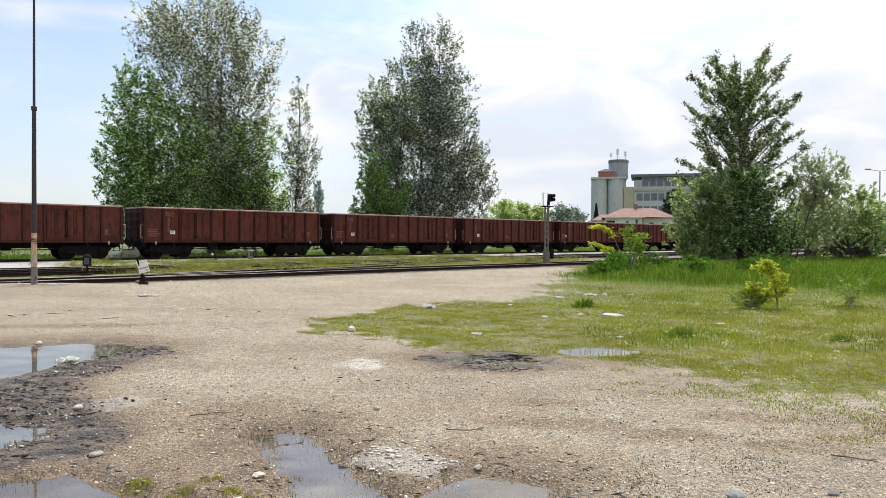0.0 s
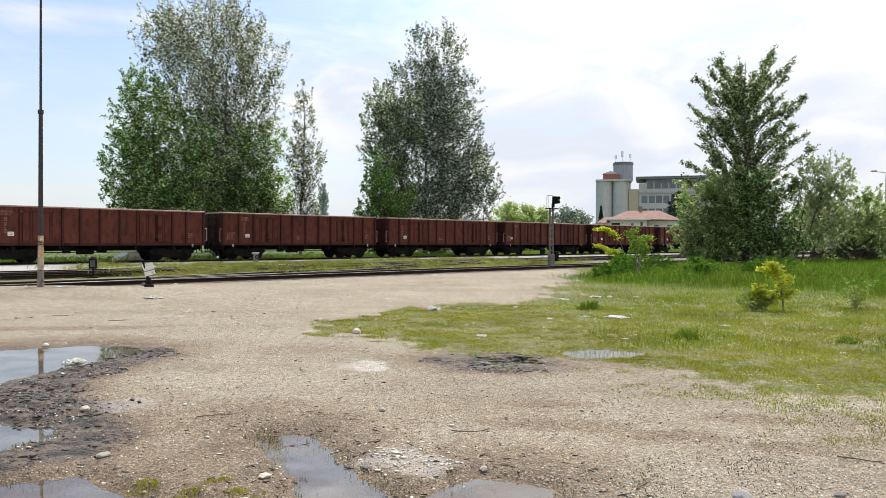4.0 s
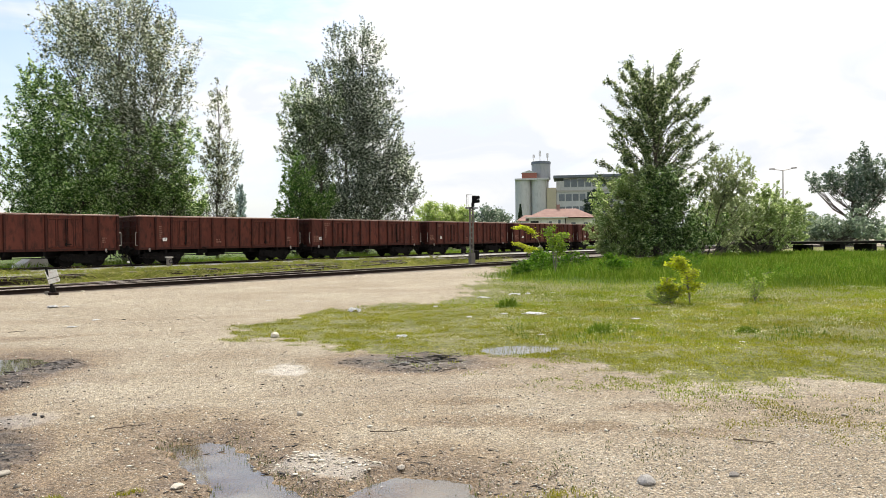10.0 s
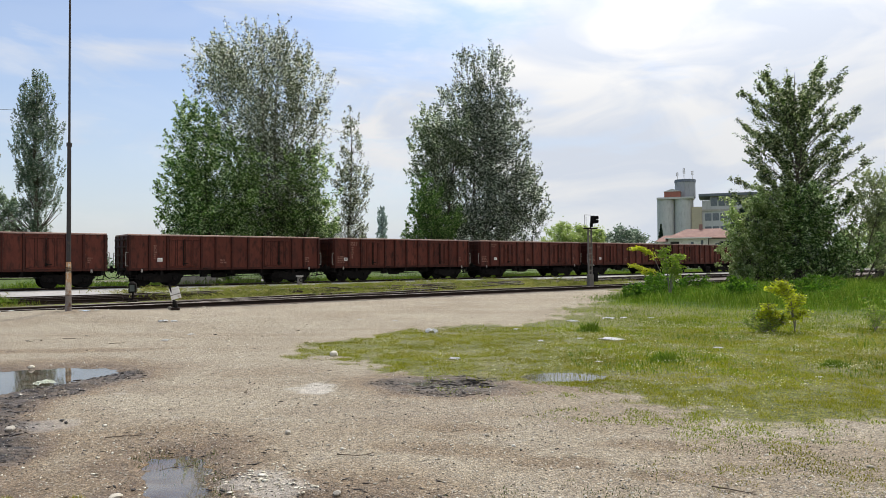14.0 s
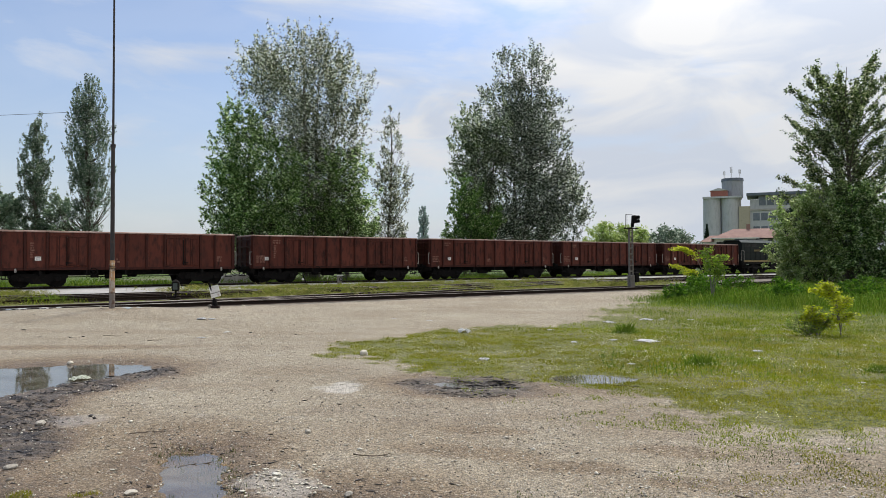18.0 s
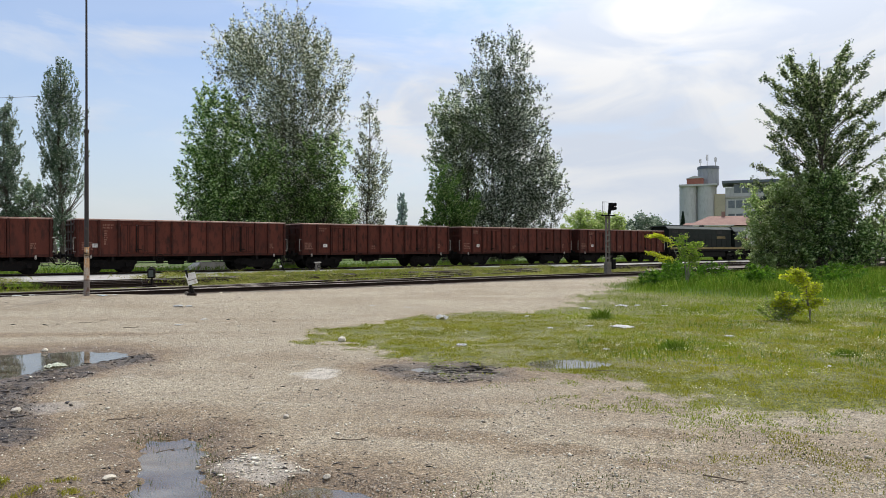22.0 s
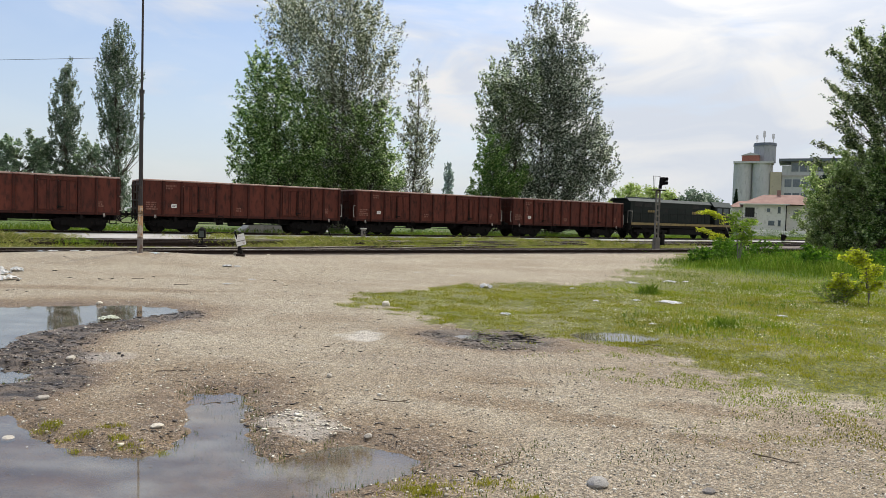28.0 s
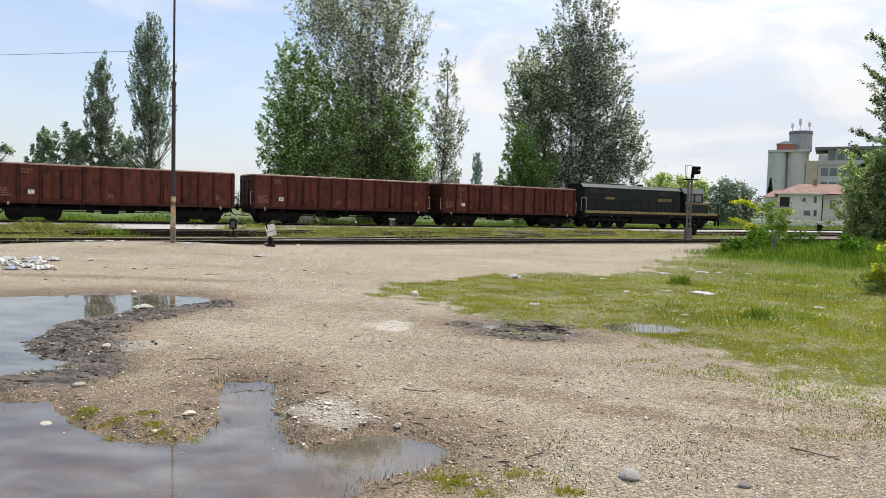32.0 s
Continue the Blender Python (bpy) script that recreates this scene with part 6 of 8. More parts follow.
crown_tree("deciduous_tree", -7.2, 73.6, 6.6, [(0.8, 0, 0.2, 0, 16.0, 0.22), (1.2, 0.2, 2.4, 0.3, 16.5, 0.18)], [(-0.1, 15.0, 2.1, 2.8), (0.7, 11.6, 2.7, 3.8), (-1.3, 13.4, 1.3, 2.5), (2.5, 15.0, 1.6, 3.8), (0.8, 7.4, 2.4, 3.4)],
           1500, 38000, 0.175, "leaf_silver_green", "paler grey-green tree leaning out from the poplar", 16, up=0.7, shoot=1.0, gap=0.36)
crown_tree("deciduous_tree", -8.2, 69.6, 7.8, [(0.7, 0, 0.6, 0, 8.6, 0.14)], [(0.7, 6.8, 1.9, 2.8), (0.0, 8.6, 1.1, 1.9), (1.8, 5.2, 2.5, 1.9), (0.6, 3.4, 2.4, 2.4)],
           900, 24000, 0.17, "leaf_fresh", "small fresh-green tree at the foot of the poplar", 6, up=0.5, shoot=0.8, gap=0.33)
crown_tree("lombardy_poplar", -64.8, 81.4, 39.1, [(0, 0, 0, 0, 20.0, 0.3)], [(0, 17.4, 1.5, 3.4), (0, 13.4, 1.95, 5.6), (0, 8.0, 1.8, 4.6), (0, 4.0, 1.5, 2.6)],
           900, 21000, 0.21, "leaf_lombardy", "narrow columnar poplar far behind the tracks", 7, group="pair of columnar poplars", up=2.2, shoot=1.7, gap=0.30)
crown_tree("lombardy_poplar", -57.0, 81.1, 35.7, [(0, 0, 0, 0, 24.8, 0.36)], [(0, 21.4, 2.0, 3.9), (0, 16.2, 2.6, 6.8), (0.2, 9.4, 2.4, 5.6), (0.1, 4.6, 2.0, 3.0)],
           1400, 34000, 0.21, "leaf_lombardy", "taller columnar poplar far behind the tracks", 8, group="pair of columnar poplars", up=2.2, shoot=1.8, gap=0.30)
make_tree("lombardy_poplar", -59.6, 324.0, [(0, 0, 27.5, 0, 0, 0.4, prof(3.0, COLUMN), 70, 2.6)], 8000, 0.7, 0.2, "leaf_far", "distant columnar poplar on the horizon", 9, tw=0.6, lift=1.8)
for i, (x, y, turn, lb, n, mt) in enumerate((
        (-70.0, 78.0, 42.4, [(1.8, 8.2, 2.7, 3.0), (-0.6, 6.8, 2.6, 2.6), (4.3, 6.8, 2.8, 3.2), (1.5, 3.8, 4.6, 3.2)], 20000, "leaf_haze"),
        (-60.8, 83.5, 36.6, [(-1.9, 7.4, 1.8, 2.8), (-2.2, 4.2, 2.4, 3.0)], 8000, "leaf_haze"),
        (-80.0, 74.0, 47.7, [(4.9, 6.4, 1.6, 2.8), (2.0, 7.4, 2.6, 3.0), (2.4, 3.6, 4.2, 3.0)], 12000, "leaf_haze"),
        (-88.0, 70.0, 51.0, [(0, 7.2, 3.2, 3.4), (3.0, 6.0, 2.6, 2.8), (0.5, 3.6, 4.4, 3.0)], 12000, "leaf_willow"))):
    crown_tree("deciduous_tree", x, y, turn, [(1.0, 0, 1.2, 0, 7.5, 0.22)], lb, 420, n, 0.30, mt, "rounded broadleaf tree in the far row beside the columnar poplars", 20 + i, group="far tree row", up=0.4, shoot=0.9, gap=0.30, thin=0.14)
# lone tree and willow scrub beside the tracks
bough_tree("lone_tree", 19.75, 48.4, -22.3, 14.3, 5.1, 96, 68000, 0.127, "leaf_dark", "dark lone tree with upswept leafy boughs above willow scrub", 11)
crown_tree("willow_bush", 17.4, 46.6, -20.6, [(-0.2, 0, -0.9, 0, 4.6, 0.08), (0.2, 0, 0.5, 0.3, 5.0, 0.08)], [(-1.1, 3.9, 1.5, 2.1), (-1.8, 2.1, 1.2, 1.8), (0.3, 4.3, 1.5, 2.2), (-0.6, 1.6, 1.9, 1.6)],
           760, 26000, 0.14, "leaf_willow", "grey-green willow bush under the lone tree", 12, category="bush", droop=0.3, group="willow scrub", up=0.25, shoot=0.9, gap=0.32)
# darker leaves than its neighbours: the tree's shade is put into the colour
crown_tree("willow_bush", 20.6, 45.8, -24.3, [(-1.4, 0, -1.6, 0, 4.0, 0.09), (-0.6, 0, 0.4, 0.3, 3.4, 0.08)], [(-1.5, 3.0, 2.5, 2.5), (-2.8, 1.5, 2.0, 1.6), (0.2, 2.0, 2.0, 2.0), (-1.2, 4.6, 1.6, 1.6)],
           900, 30000, 0.14, "leaf_green", "shaded willow bush at the foot of the lone tree", 13, category="bush", droop=0.3, group="willow scrub", up=0.3, shoot=0.8, gap=0.32)
crown_tree("willow_bush", 23.2, 46.2, -26.7, [(-1.2, 0, 0.2, 0, 6.0, 0.07), (-0.9, 0.1, 1.3, 0, 6.2, 0.06), (-1.3, 0, -0.6, 0.2, 5.2, 0.06), (-0.6, 0, 1.9, 0.2, 4.4, 0.05)], [(0, 5.7, 1.3, 1.6), (1.0, 6.0, 0.9, 1.3), (-0.6, 3.6, 1.7, 2.3), (1.2, 3.4, 1.4, 2.2), (1.8, 4.8, 0.8, 1.4)],
           620, 13000, 0.13, "leaf_silver", "thin pale willow with arching twigs", 14, category="bush", droop=0.35, group="willow scrub", up=0.5, shoot=1.1, gap=0.40, thin=0.06)
crown_tree("willow_bush", 27.2, 49.5, -28.8, [(0.6, 0, 0.6, 0, 4.6, 0.1)], [(0.6, 3.2, 1.8, 2.3), (2.2, 2.6, 1.6, 1.9), (-0.8, 2.4, 1.6, 2.0)], 520, 15000, 0.15, "leaf_willow", "low willow bush beside the lone tree", 15, category="bush", droop=0.3, group="willow scrub", up=0.3, shoot=0.8, gap=0.32)
crown_tree("willow_bush", 37.6, 68.0, -28.9, [(1.9, 0, 1.9, 0, 4.2, 0.12)], [(1.9, 3.0, 2.3, 2.1), (0, 2.4, 2.0, 1.9), (3.8, 2.1, 1.6, 1.5)], 620, 18000, 0.20, "leaf_willow", "large rounded willow in front of the street lamp", 17, category="bush", droop=0.3, group="willow scrub", up=0.3, shoot=0.8, gap=0.30)
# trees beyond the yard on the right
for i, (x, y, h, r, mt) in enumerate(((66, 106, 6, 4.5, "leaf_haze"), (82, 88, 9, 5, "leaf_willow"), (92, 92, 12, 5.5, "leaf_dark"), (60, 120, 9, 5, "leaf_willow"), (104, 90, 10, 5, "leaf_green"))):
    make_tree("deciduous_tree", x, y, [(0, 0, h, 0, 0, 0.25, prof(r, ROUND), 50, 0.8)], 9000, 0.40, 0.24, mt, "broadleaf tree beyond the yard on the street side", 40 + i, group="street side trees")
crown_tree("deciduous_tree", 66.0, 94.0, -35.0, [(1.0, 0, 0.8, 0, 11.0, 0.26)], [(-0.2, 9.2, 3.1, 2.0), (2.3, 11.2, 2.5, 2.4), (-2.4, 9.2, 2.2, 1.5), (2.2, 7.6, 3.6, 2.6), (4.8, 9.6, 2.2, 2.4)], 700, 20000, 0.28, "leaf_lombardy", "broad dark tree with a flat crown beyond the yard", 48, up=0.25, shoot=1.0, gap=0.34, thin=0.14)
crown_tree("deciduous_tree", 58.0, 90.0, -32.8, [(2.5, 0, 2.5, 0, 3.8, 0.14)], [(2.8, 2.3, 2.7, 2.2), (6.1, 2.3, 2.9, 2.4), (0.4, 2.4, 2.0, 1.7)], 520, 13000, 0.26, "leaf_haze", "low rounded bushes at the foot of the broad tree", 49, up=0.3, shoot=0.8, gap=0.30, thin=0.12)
# light green row behind the train, towards the silo
for i in range(5):
    x, y = 8.6 + i * 3.0, 112 + (i % 3) * 4.0
    make_tree("deciduous_tree", x, y, [(0, 0, 6.6 - 0.3 * (i % 3) + (0.8 if i < 3 else 0), 0, 0, 0.14, prof(2.9, ROUND), 46, 0.8)], 7000, 0.34, 0.30, "leaf_pale" if i < 3 else "leaf_lombardy", "light yellow-green young tree behind the train", 60 + i, group="young trees behind the train")
make_tree("deciduous_tree", 55.0, 172.0, [(0, 0, 13.5, 0, 0, 0.3, prof(4.6, ROUND), 40, 0.8)], 9000, 0.5, 0.3, "fir", "dark round tree in front of the factory", 70)


def make_fir(x, y, h, seed):
    fir = thing("fir_tree", pose(x, y, 0), "dark narrow fir tree near the silo", "tree")
    rng = np.random.RandomState(seed)
    part("trunk", rod(bmesh.new(), (0, 0, 0), (0, 0, h), 0.2, 0.03, 8), M["bark"], fir)
    n = 3500
    z = rng.uniform(0.08, 1, n) ** 0.8 * h
    tier = 1 - 0.35 * ((z * 1.1) % 1.0)
    r = (1 - z / h) * h * 0.24 * tier * rng.uniform(0.3, 1, n)
    a = rng.uniform(0, 6.28, n)
    v, f = leaf_quads(np.stack([r * np.cos(a), r * np.sin(a), z - r * 0.25], 1), 0.5, rng, 0.4, 0.2)
    new("crown", np_mesh("crown", v, f, M["fir"])).parent = fir


make_fir(41.5, 200.0, 11.5, 1)
make_fir(36.5, 205.0, 9.0, 2)


def far_row():
    """A belt of trees along the horizon, its haze put into the leaf colour."""
    rng = np.random.RandomState(77)
    C = []
    for i in range(220):
        a = radians(rng.uniform(-62, 62))
        d = rng.uniform(330, 420)
        h = rng.uniform(3, 8.5)
        r = rng.uniform(4, 8)
        k = 70
        p = rng.normal(size=(k, 3))
        p /= np.linalg.norm(p, axis=1, keepdims=True)
        p *= rng.uniform(0.6, 1, (k, 1)) * np.array([r, r, h * 0.5])
        C.append(p + np.array([math.sin(a) * d, math.cos(a) * d, h * 0.5]))
    v, f = leaf_quads(np.concatenate(C), 2.0, rng)
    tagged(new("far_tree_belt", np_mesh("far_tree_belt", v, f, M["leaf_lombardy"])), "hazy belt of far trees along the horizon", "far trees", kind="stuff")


far_row()

# ---- saplings and shrubs ----


def spray_tree(name, x, y, rods, sprays, size, mat, label, seed, r=0.02, category="sapling", group="", start=0.3):
    """A young tree: bowed rods that end in drooping sprays of leaflets."""
    tr = thing(name, pose(x, y, 0), label, category, group)
    rng = np.random.RandomState(seed)
    wood, C = [], []
    for pts in rods:
        side = rng.uniform(-0.35, 0.35)
        Q = [np.array([p[0], side * i / len(pts) * 0.6, p[1]]) for i, p in enumerate(pts)]
        fine = [Q[k] * (1 - g) + Q[k + 1] * g for k in range(len(Q) - 1) for g in (0, 0.33, 0.67)] + [Q[-1]]
        m = len(fine) - 1
        wood += [(fine[k], fine[k + 1], r * (1 - 0.85 * k / m), r * (1 - 0.85 * (k + 1) / m)) for k in range(m)]
        for _ in range(sprays):
            g = start + (1 - start) * rng.uniform(0, 1) ** 0.75
            k = min(int(g * m), m - 1)
            base = fine[k] * (1 - (g * m - k)) + fine[k + 1] * (g * m - k)
            a = rng.uniform(0, 6.28)
            L = 2.6 * size * rng.uniform(0.5, 1.2)
            tip = base + L * np.array([math.cos(a), math.sin(a), rng.uniform(-0.35, 0.25)])
            wood.append((base, tip, 0.004, 0.002))
            for q in np.linspace(0.25, 1.05, 6):
                C.append(base * (1 - q) + tip * q + rng.normal(size=3) * size * 0.35 - np.array([0, 0, 0.25 * size * q]))
    v, f = tubes(wood, 5)
    new("stem", np_mesh("stem", v, f, M["bark_pale"])).parent = tr
    v, f = leaf_quads(np.array(C), size, rng, 0.35, 0.45)
    new("foliage", np_mesh("foliage", v, f, M[mat])).parent = tr
    return tr


spray_tree("sapling", 8.0, 33.0, [((0, 0), (-0.05, 0.66), (-0.40, 1.5), (-0.6, 1.85), (-1.0, 2.12), (-1.5, 2.05)), ((0, 0), (-0.25, 0.9), (-0.75, 1.12), (-1.5, 1.32)), ((0, 0), (-0.1, 0.6), (-0.5, 0.95), (-0.9, 0.95)), ((-0.4, 1.5), (-0.6, 1.85), (-1.3, 2.15))], 66, 0.085, "leaf_yellow", "arching yellow-green sapling at the edge of the siding", 81, 0.022, group="saplings by the siding", start=0.45)
spray_tree("sapling", 7.2, 28.2, [((0, 0), (-0.05, 0.8), (-0.12, 1.45), (-0.12, 2.05)), ((0, 0), (0.05, 0.8), (0.28, 1.35), (0.52, 1.72)), ((0, 0), (-0.1, 1.2), (-0.34, 1.92)), ((0, 0), (0.15, 0.75), (0.42, 1.3)), ((0, 0), (0.1, 1.0), (0.2, 1.75))], 60, 0.078, "leaf_sapling", "light green sapling at the edge of the siding", 82, 0.02, group="saplings by the siding", start=0.42)
spray_tree("shrub", 6.9, 15.0, [((0, 0), (-0.05, 0.4), (-0.12, 0.75), (-0.25, 1.03)), ((0, 0), (-0.03, 0.4), (0.05, 0.6), (0.12, 0.78)), ((-0.05, 0.3), (-0.1, 0.7), (-0.3, 0.88), (-0.5, 0.92)), ((0, 0.1), (0.02, 0.3), (0.18, 0.46)), ((-0.12, 0.75), (-0.2, 0.95), (-0.32, 1.05)), ((-0.45, 0), (-0.5, 0.3), (-0.52, 0.58)), ((-0.42, 0), (-0.58, 0.3), (-0.66, 0.44)), ((-0.42, 0), (-0.3, 0.2), (-0.2, 0.42)), ((-0.45, 0), (-0.38, 0.2), (-0.4, 0.42))], 62, 0.058, "leaf_yellow", "slim yellow-green young tree standing in the grass", 84, 0.013, "shrub", "shrubs in the grass", 0.4)
spray_tree("shrub", 6.28, 14.95, [((0, 0), (0.1 * k - 0.25, 0.12 + 0.03 * (k % 3)), (0.16 * k - 0.4, 0.30 + 0.12 * (k * 2 % 3))) for k in range(6)], 34, 0.042, "leaf_hedge", "low bushy green shrub in the grass", 85, 0.008, "shrub", "shrubs in the grass", 0.1)
spray_tree("shrub", 8.6, 15.3, [((0, 0), (0.06 * k - 0.1, 0.3), (0.14 * k - 0.25, 0.45 + 0.12 * (k * 2 % 3))) for k in range(5)], 22, 0.045, "leaf_hedge", "thin green shrub in the grass", 86, 0.008, "shrub", "shrubs in the grass", 0.15)


for i, (x, y, h, r) in enumerate(((6.9, 29.5, 0.9, 0.8), (10.4, 30.0, 0.8, 0.8), (12.6, 29.2, 0.7, 0.7), (5.9, 27.6, 0.6, 0.6), (8.3, 29.9, 0.85, 0.9), (9.3, 27.4, 0.6, 0.7), (7.6, 33.0, 0.9, 0.9), (14.2, 31.5, 0.8, 0.9))):
    make_tree("nettle_clump", x, y, [(0, 0, h, 0, 0, 0.015, prof(r, ROUND), 26, 0.8)], 1500, 0.10, 0.05, "nettle", "lush green nettle clump in the tall grass", 120 + i, category="weed", group="nettle clumps", flat=0.4)

# ---- grass ----
def blades(P, h, w, rng, lean=0.35):
    """Pointed blades: three corners for short grass, four for tall."""
    n = len(P)
    a = rng.uniform(0, 6.28, n)
    L = h * rng.uniform(0.5, 1.25, n)
    ln = lean * L * rng.uniform(0.2, 1.3, n)
    dx, dy = np.cos(a), np.sin(a)
    b = a + 1.57 + rng.uniform(-0.6, 0.6, n)
    sx, sy = np.cos(b) * w * 0.5, np.sin(b) * w * 0.5
    z = P[:, 2]

    def pt(k, side, zz):
        return np.stack([P[:, 0] + dx * ln * k + sx * side, P[:, 1] + dy * ln * k + sy * side, z + L * zz], 1)
    if np.mean(h) < 0.07:
        v = np.stack([pt(0, -1, 0), pt(0, 1, 0), pt(1, 0, 0.95)], 1)
    else:
        v = np.stack([pt(0, -1, 0), pt(0, 1, 0), pt(0.5, 0.6, 0.62), pt(1, 0, 0.95)], 1)
    k = v.shape[1]
    return v.reshape(-1, 3), np.arange(k * n).reshape(n, k)


def lay(name, P, h, w, mat, label, seed, lean=0.35, category="grass"):
    v, f = blades(P, h, w, np.random.RandomState(seed), lean)
    return tagged(new(name, np_mesh(name, v, f, M[mat])), label, category, kind="stuff")


def on_ground(x, y):
    return np.stack([x, y, ground_z(x, y)], 1)


def scatter(n, x0, x1, y0, y1, seed, keep):
    rng = np.random.RandomState(seed)
    x, y = rng.uniform(x0, x1, n), rng.uniform(y0, y1, n)
    k = keep(x, y) > rng.uniform(0, 1, n)
    return x[k], y[k]


def scatter_track(n, u0, u1, n0, n1, seed, keep):
    """As scatter, over a stretch of the railway."""
    rng = np.random.RandomState(seed)
    u, v = rng.uniform(u0, u1, n), rng.uniform(n0, n1, n)
    x, y = u * DU[0] + v * DN[0], u * DU[1] + v * DN[1]
    k = keep(x, y) > rng.uniform(0, 1, n)
    return x[k], y[k]


def clumpy(x, y, s, seed, a=0.35, b=0.6):
    return smooth01(fbm(x * s, y * s, seed), a, b)


def dry(x, y):
    return (puddle_w(x, y) < 0.02).astype(float)


def turf(x, y):
    return smooth01(rag_w(x, y), -0.10, 0.40) * dry(x, y) * (1 - 0.3 * worn_w(x, y))


x, y = scatter(460000, -3, 13, 6, 16, 1, lambda x, y: turf(x, y) * (0.4 + 0.6 * clumpy(x, y, 1.3, 21, 0.3, 0.5)) * (0.4 + 0.6 * clumpy(x, y, 4.5, 93, 0.42, 0.56)) * np.clip(1.3 - np.hypot(x, y) / 22, 0.3, 1))
lay("short_grass", on_ground(x, y), 0.012 + 0.024 * clumpy(x, y, 4.5, 93, 0.45, 0.7), 0.0095, "grass", "short green trampled grass", 2, 0.9)
x, y = scatter(200000, -3, 13, 6, 16, 29, lambda x, y: turf(x, y) * clumpy(x, y, 0.9, 30, 0.36, 0.58) * (0.2 + 0.8 * clumpy(x, y, 5.5, 94, 0.42, 0.56)))
lay("short_grass", on_ground(x, y), 0.021, 0.0085, "moss", "short yellowish grass and moss in patches", 30, 1.1)
x, y = scatter(190000, -3, 32, 15, 42, 3, lambda x, y: smooth01(grass_w(x, y), 0.0, 1.2) * (across(x, y) < 22.6) * (0.3 + 0.7 * clumpy(x, y, 0.7, 22, 0.3, 0.5)))
lay("short_grass", on_ground(x, y), 0.05, 0.014, "grass_mid", "short grass farther out in the meadow", 4, 0.7)


x, y = scatter(330000, 3, 42, 11, 52, 5, lambda x, y: tall_w(x, y) * (across(x, y) < 22.6) * (0.35 + 0.65 * clumpy(x, y, 0.55, 23, 0.3, 0.55)) * np.clip(26 / np.hypot(x, y), 0.3, 1))
h = (0.12 + 0.52 * fbm(x * 0.6, y * 0.6, 71)) * (0.25 + 0.75 * tall_w(x, y) ** 2)
lay("tall_grass", on_ground(x, y), h, np.clip(0.00042 * np.hypot(x, y), 0.006, 0.022), "grass_tall", "knee-high lush green meadow grass", 6, 0.3)
x, y = scatter(70000, 3, 42, 11, 52, 53, lambda x, y: tall_w(x, y) * (across(x, y) < 22.6) * clumpy(x, y, 0.7, 54, 0.46, 0.6) * np.clip(1.6 - np.hypot(x, y) / 40, 0.2, 1))
rng = np.random.RandomState(55)
v, f = leaf_quads(on_ground(x, y) + np.stack([0 * x, 0 * x, rng.uniform(0.08, 0.48, len(x))], 1), 0.065, rng, 0.3)
tagged(new("meadow_herbs", np_mesh("meadow_herbs", v, f, M["nettle"])), "broad-leaved green herbs among the tall grass", "weeds", kind="stuff")
x, y = scatter(150000, 2, 16, 8, 20, 56, lambda x, y: smooth01(grass_w(x, y), 1.2, 3.2) * (0.2 + 0.8 * clumpy(x, y, 0.6, 57, 0.35, 0.6)) * (0.15 + 0.85 * clumpy(x, y, 3.2, 95, 0.42, 0.58)))
lay("short_grass", on_ground(x, y), 0.055, 0.009, "grass_mid", "lusher green grass towards the tall meadow", 58, 0.6)
x, y = scatter(22000, 2, 14, 9, 21, 7, lambda x, y: smooth01(grass_w(x, y), 0.6, 1.6) * clumpy(x, y, 1.1, 24, 0.56, 0.7))
lay("grass_tuft", on_ground(x, y), 0.10, 0.008, "grass_tall", "taller tufts in the short grass", 8, 0.4)
# weeds between and beside the tracks
x, y = scatter(420000, -45, 60, 10, 90, 9, lambda x, y: (smooth01(across(x, y), 27.5, 28.6) * (1 - smooth01(across(x, y), 30.8, 31.6)) * (1 - smooth01(along(x, y), 20, 27)) + 0.9 * smooth01(across(x, y), 38.3, 38.9) * (1 - smooth01(across(x, y), 40.4, 41.6)) * smooth01(along(x, y), 13, 18))
               * clumpy(along(x, y), across(x, y) * 2.2, 0.35, 12, 0.42, 0.58) * (0.12 + 0.88 * smooth01(along(x, y), 6, 13)))
h = 0.03 + 0.42 * np.clip(fbm(along(x, y) * 0.9, across(x, y) * 1.4, 15) - 0.42, 0, 1)
lay("track_weeds", on_ground(x, y) + np.array([0, 0, 0.02]), h, 0.016, "grass_weed", "yellowish weeds growing between the tracks", 10, 1.0, "weeds")
x, y = scatter(90000, -34, -2, 8, 42, 11, lambda x, y: (1 - smooth01(along(x, y), -1.0, 2.6)) * smooth01(across(x, y), 22.6, 23.6) * (1 - smooth01(across(x, y), 30.5, 31.5)) * clumpy(x, y, 0.6, 25, 0.3, 0.55))
lay("track_weeds", on_ground(x, y), 0.06 + 0.20 * clumpy(x, y, 0.9, 99, 0.45, 0.65), 0.013, "grass_dry", "dry weeds over the end of the siding", 12, 0.5, "weeds")
x, y = scatter(330000, -70, 60, 20, 120, 101, lambda x, y: smooth01(across(x, y), 47.5, 48.6) * (1 - smooth01(across(x, y), 53, 56)))
lay("far_grass", on_ground(x, y), 0.16 + 0.40 * fbm(x * 0.5, y * 0.5, 106), 0.032, "grass_tall", "green grass growing behind the train", 107, 0.5)
x, y = scatter(460000, -70, 60, 20, 120, 13, lambda x, y: smooth01(across(x, y), 49.5, 51.0) * (1 - smooth01(across(x, y), 54, 59)) * (0.12 + 0.88 * clumpy(x, y, 0.3, 26, 0.44, 0.60)))
rng = np.random.RandomState(14)
top = np.clip(1.6 * fbm(x * 0.4, y * 0.4, 16) - 0.3, 0.1, 1) * (0.4 + 0.6 * clumpy(x, y, 0.3, 26, 0.46, 0.66))
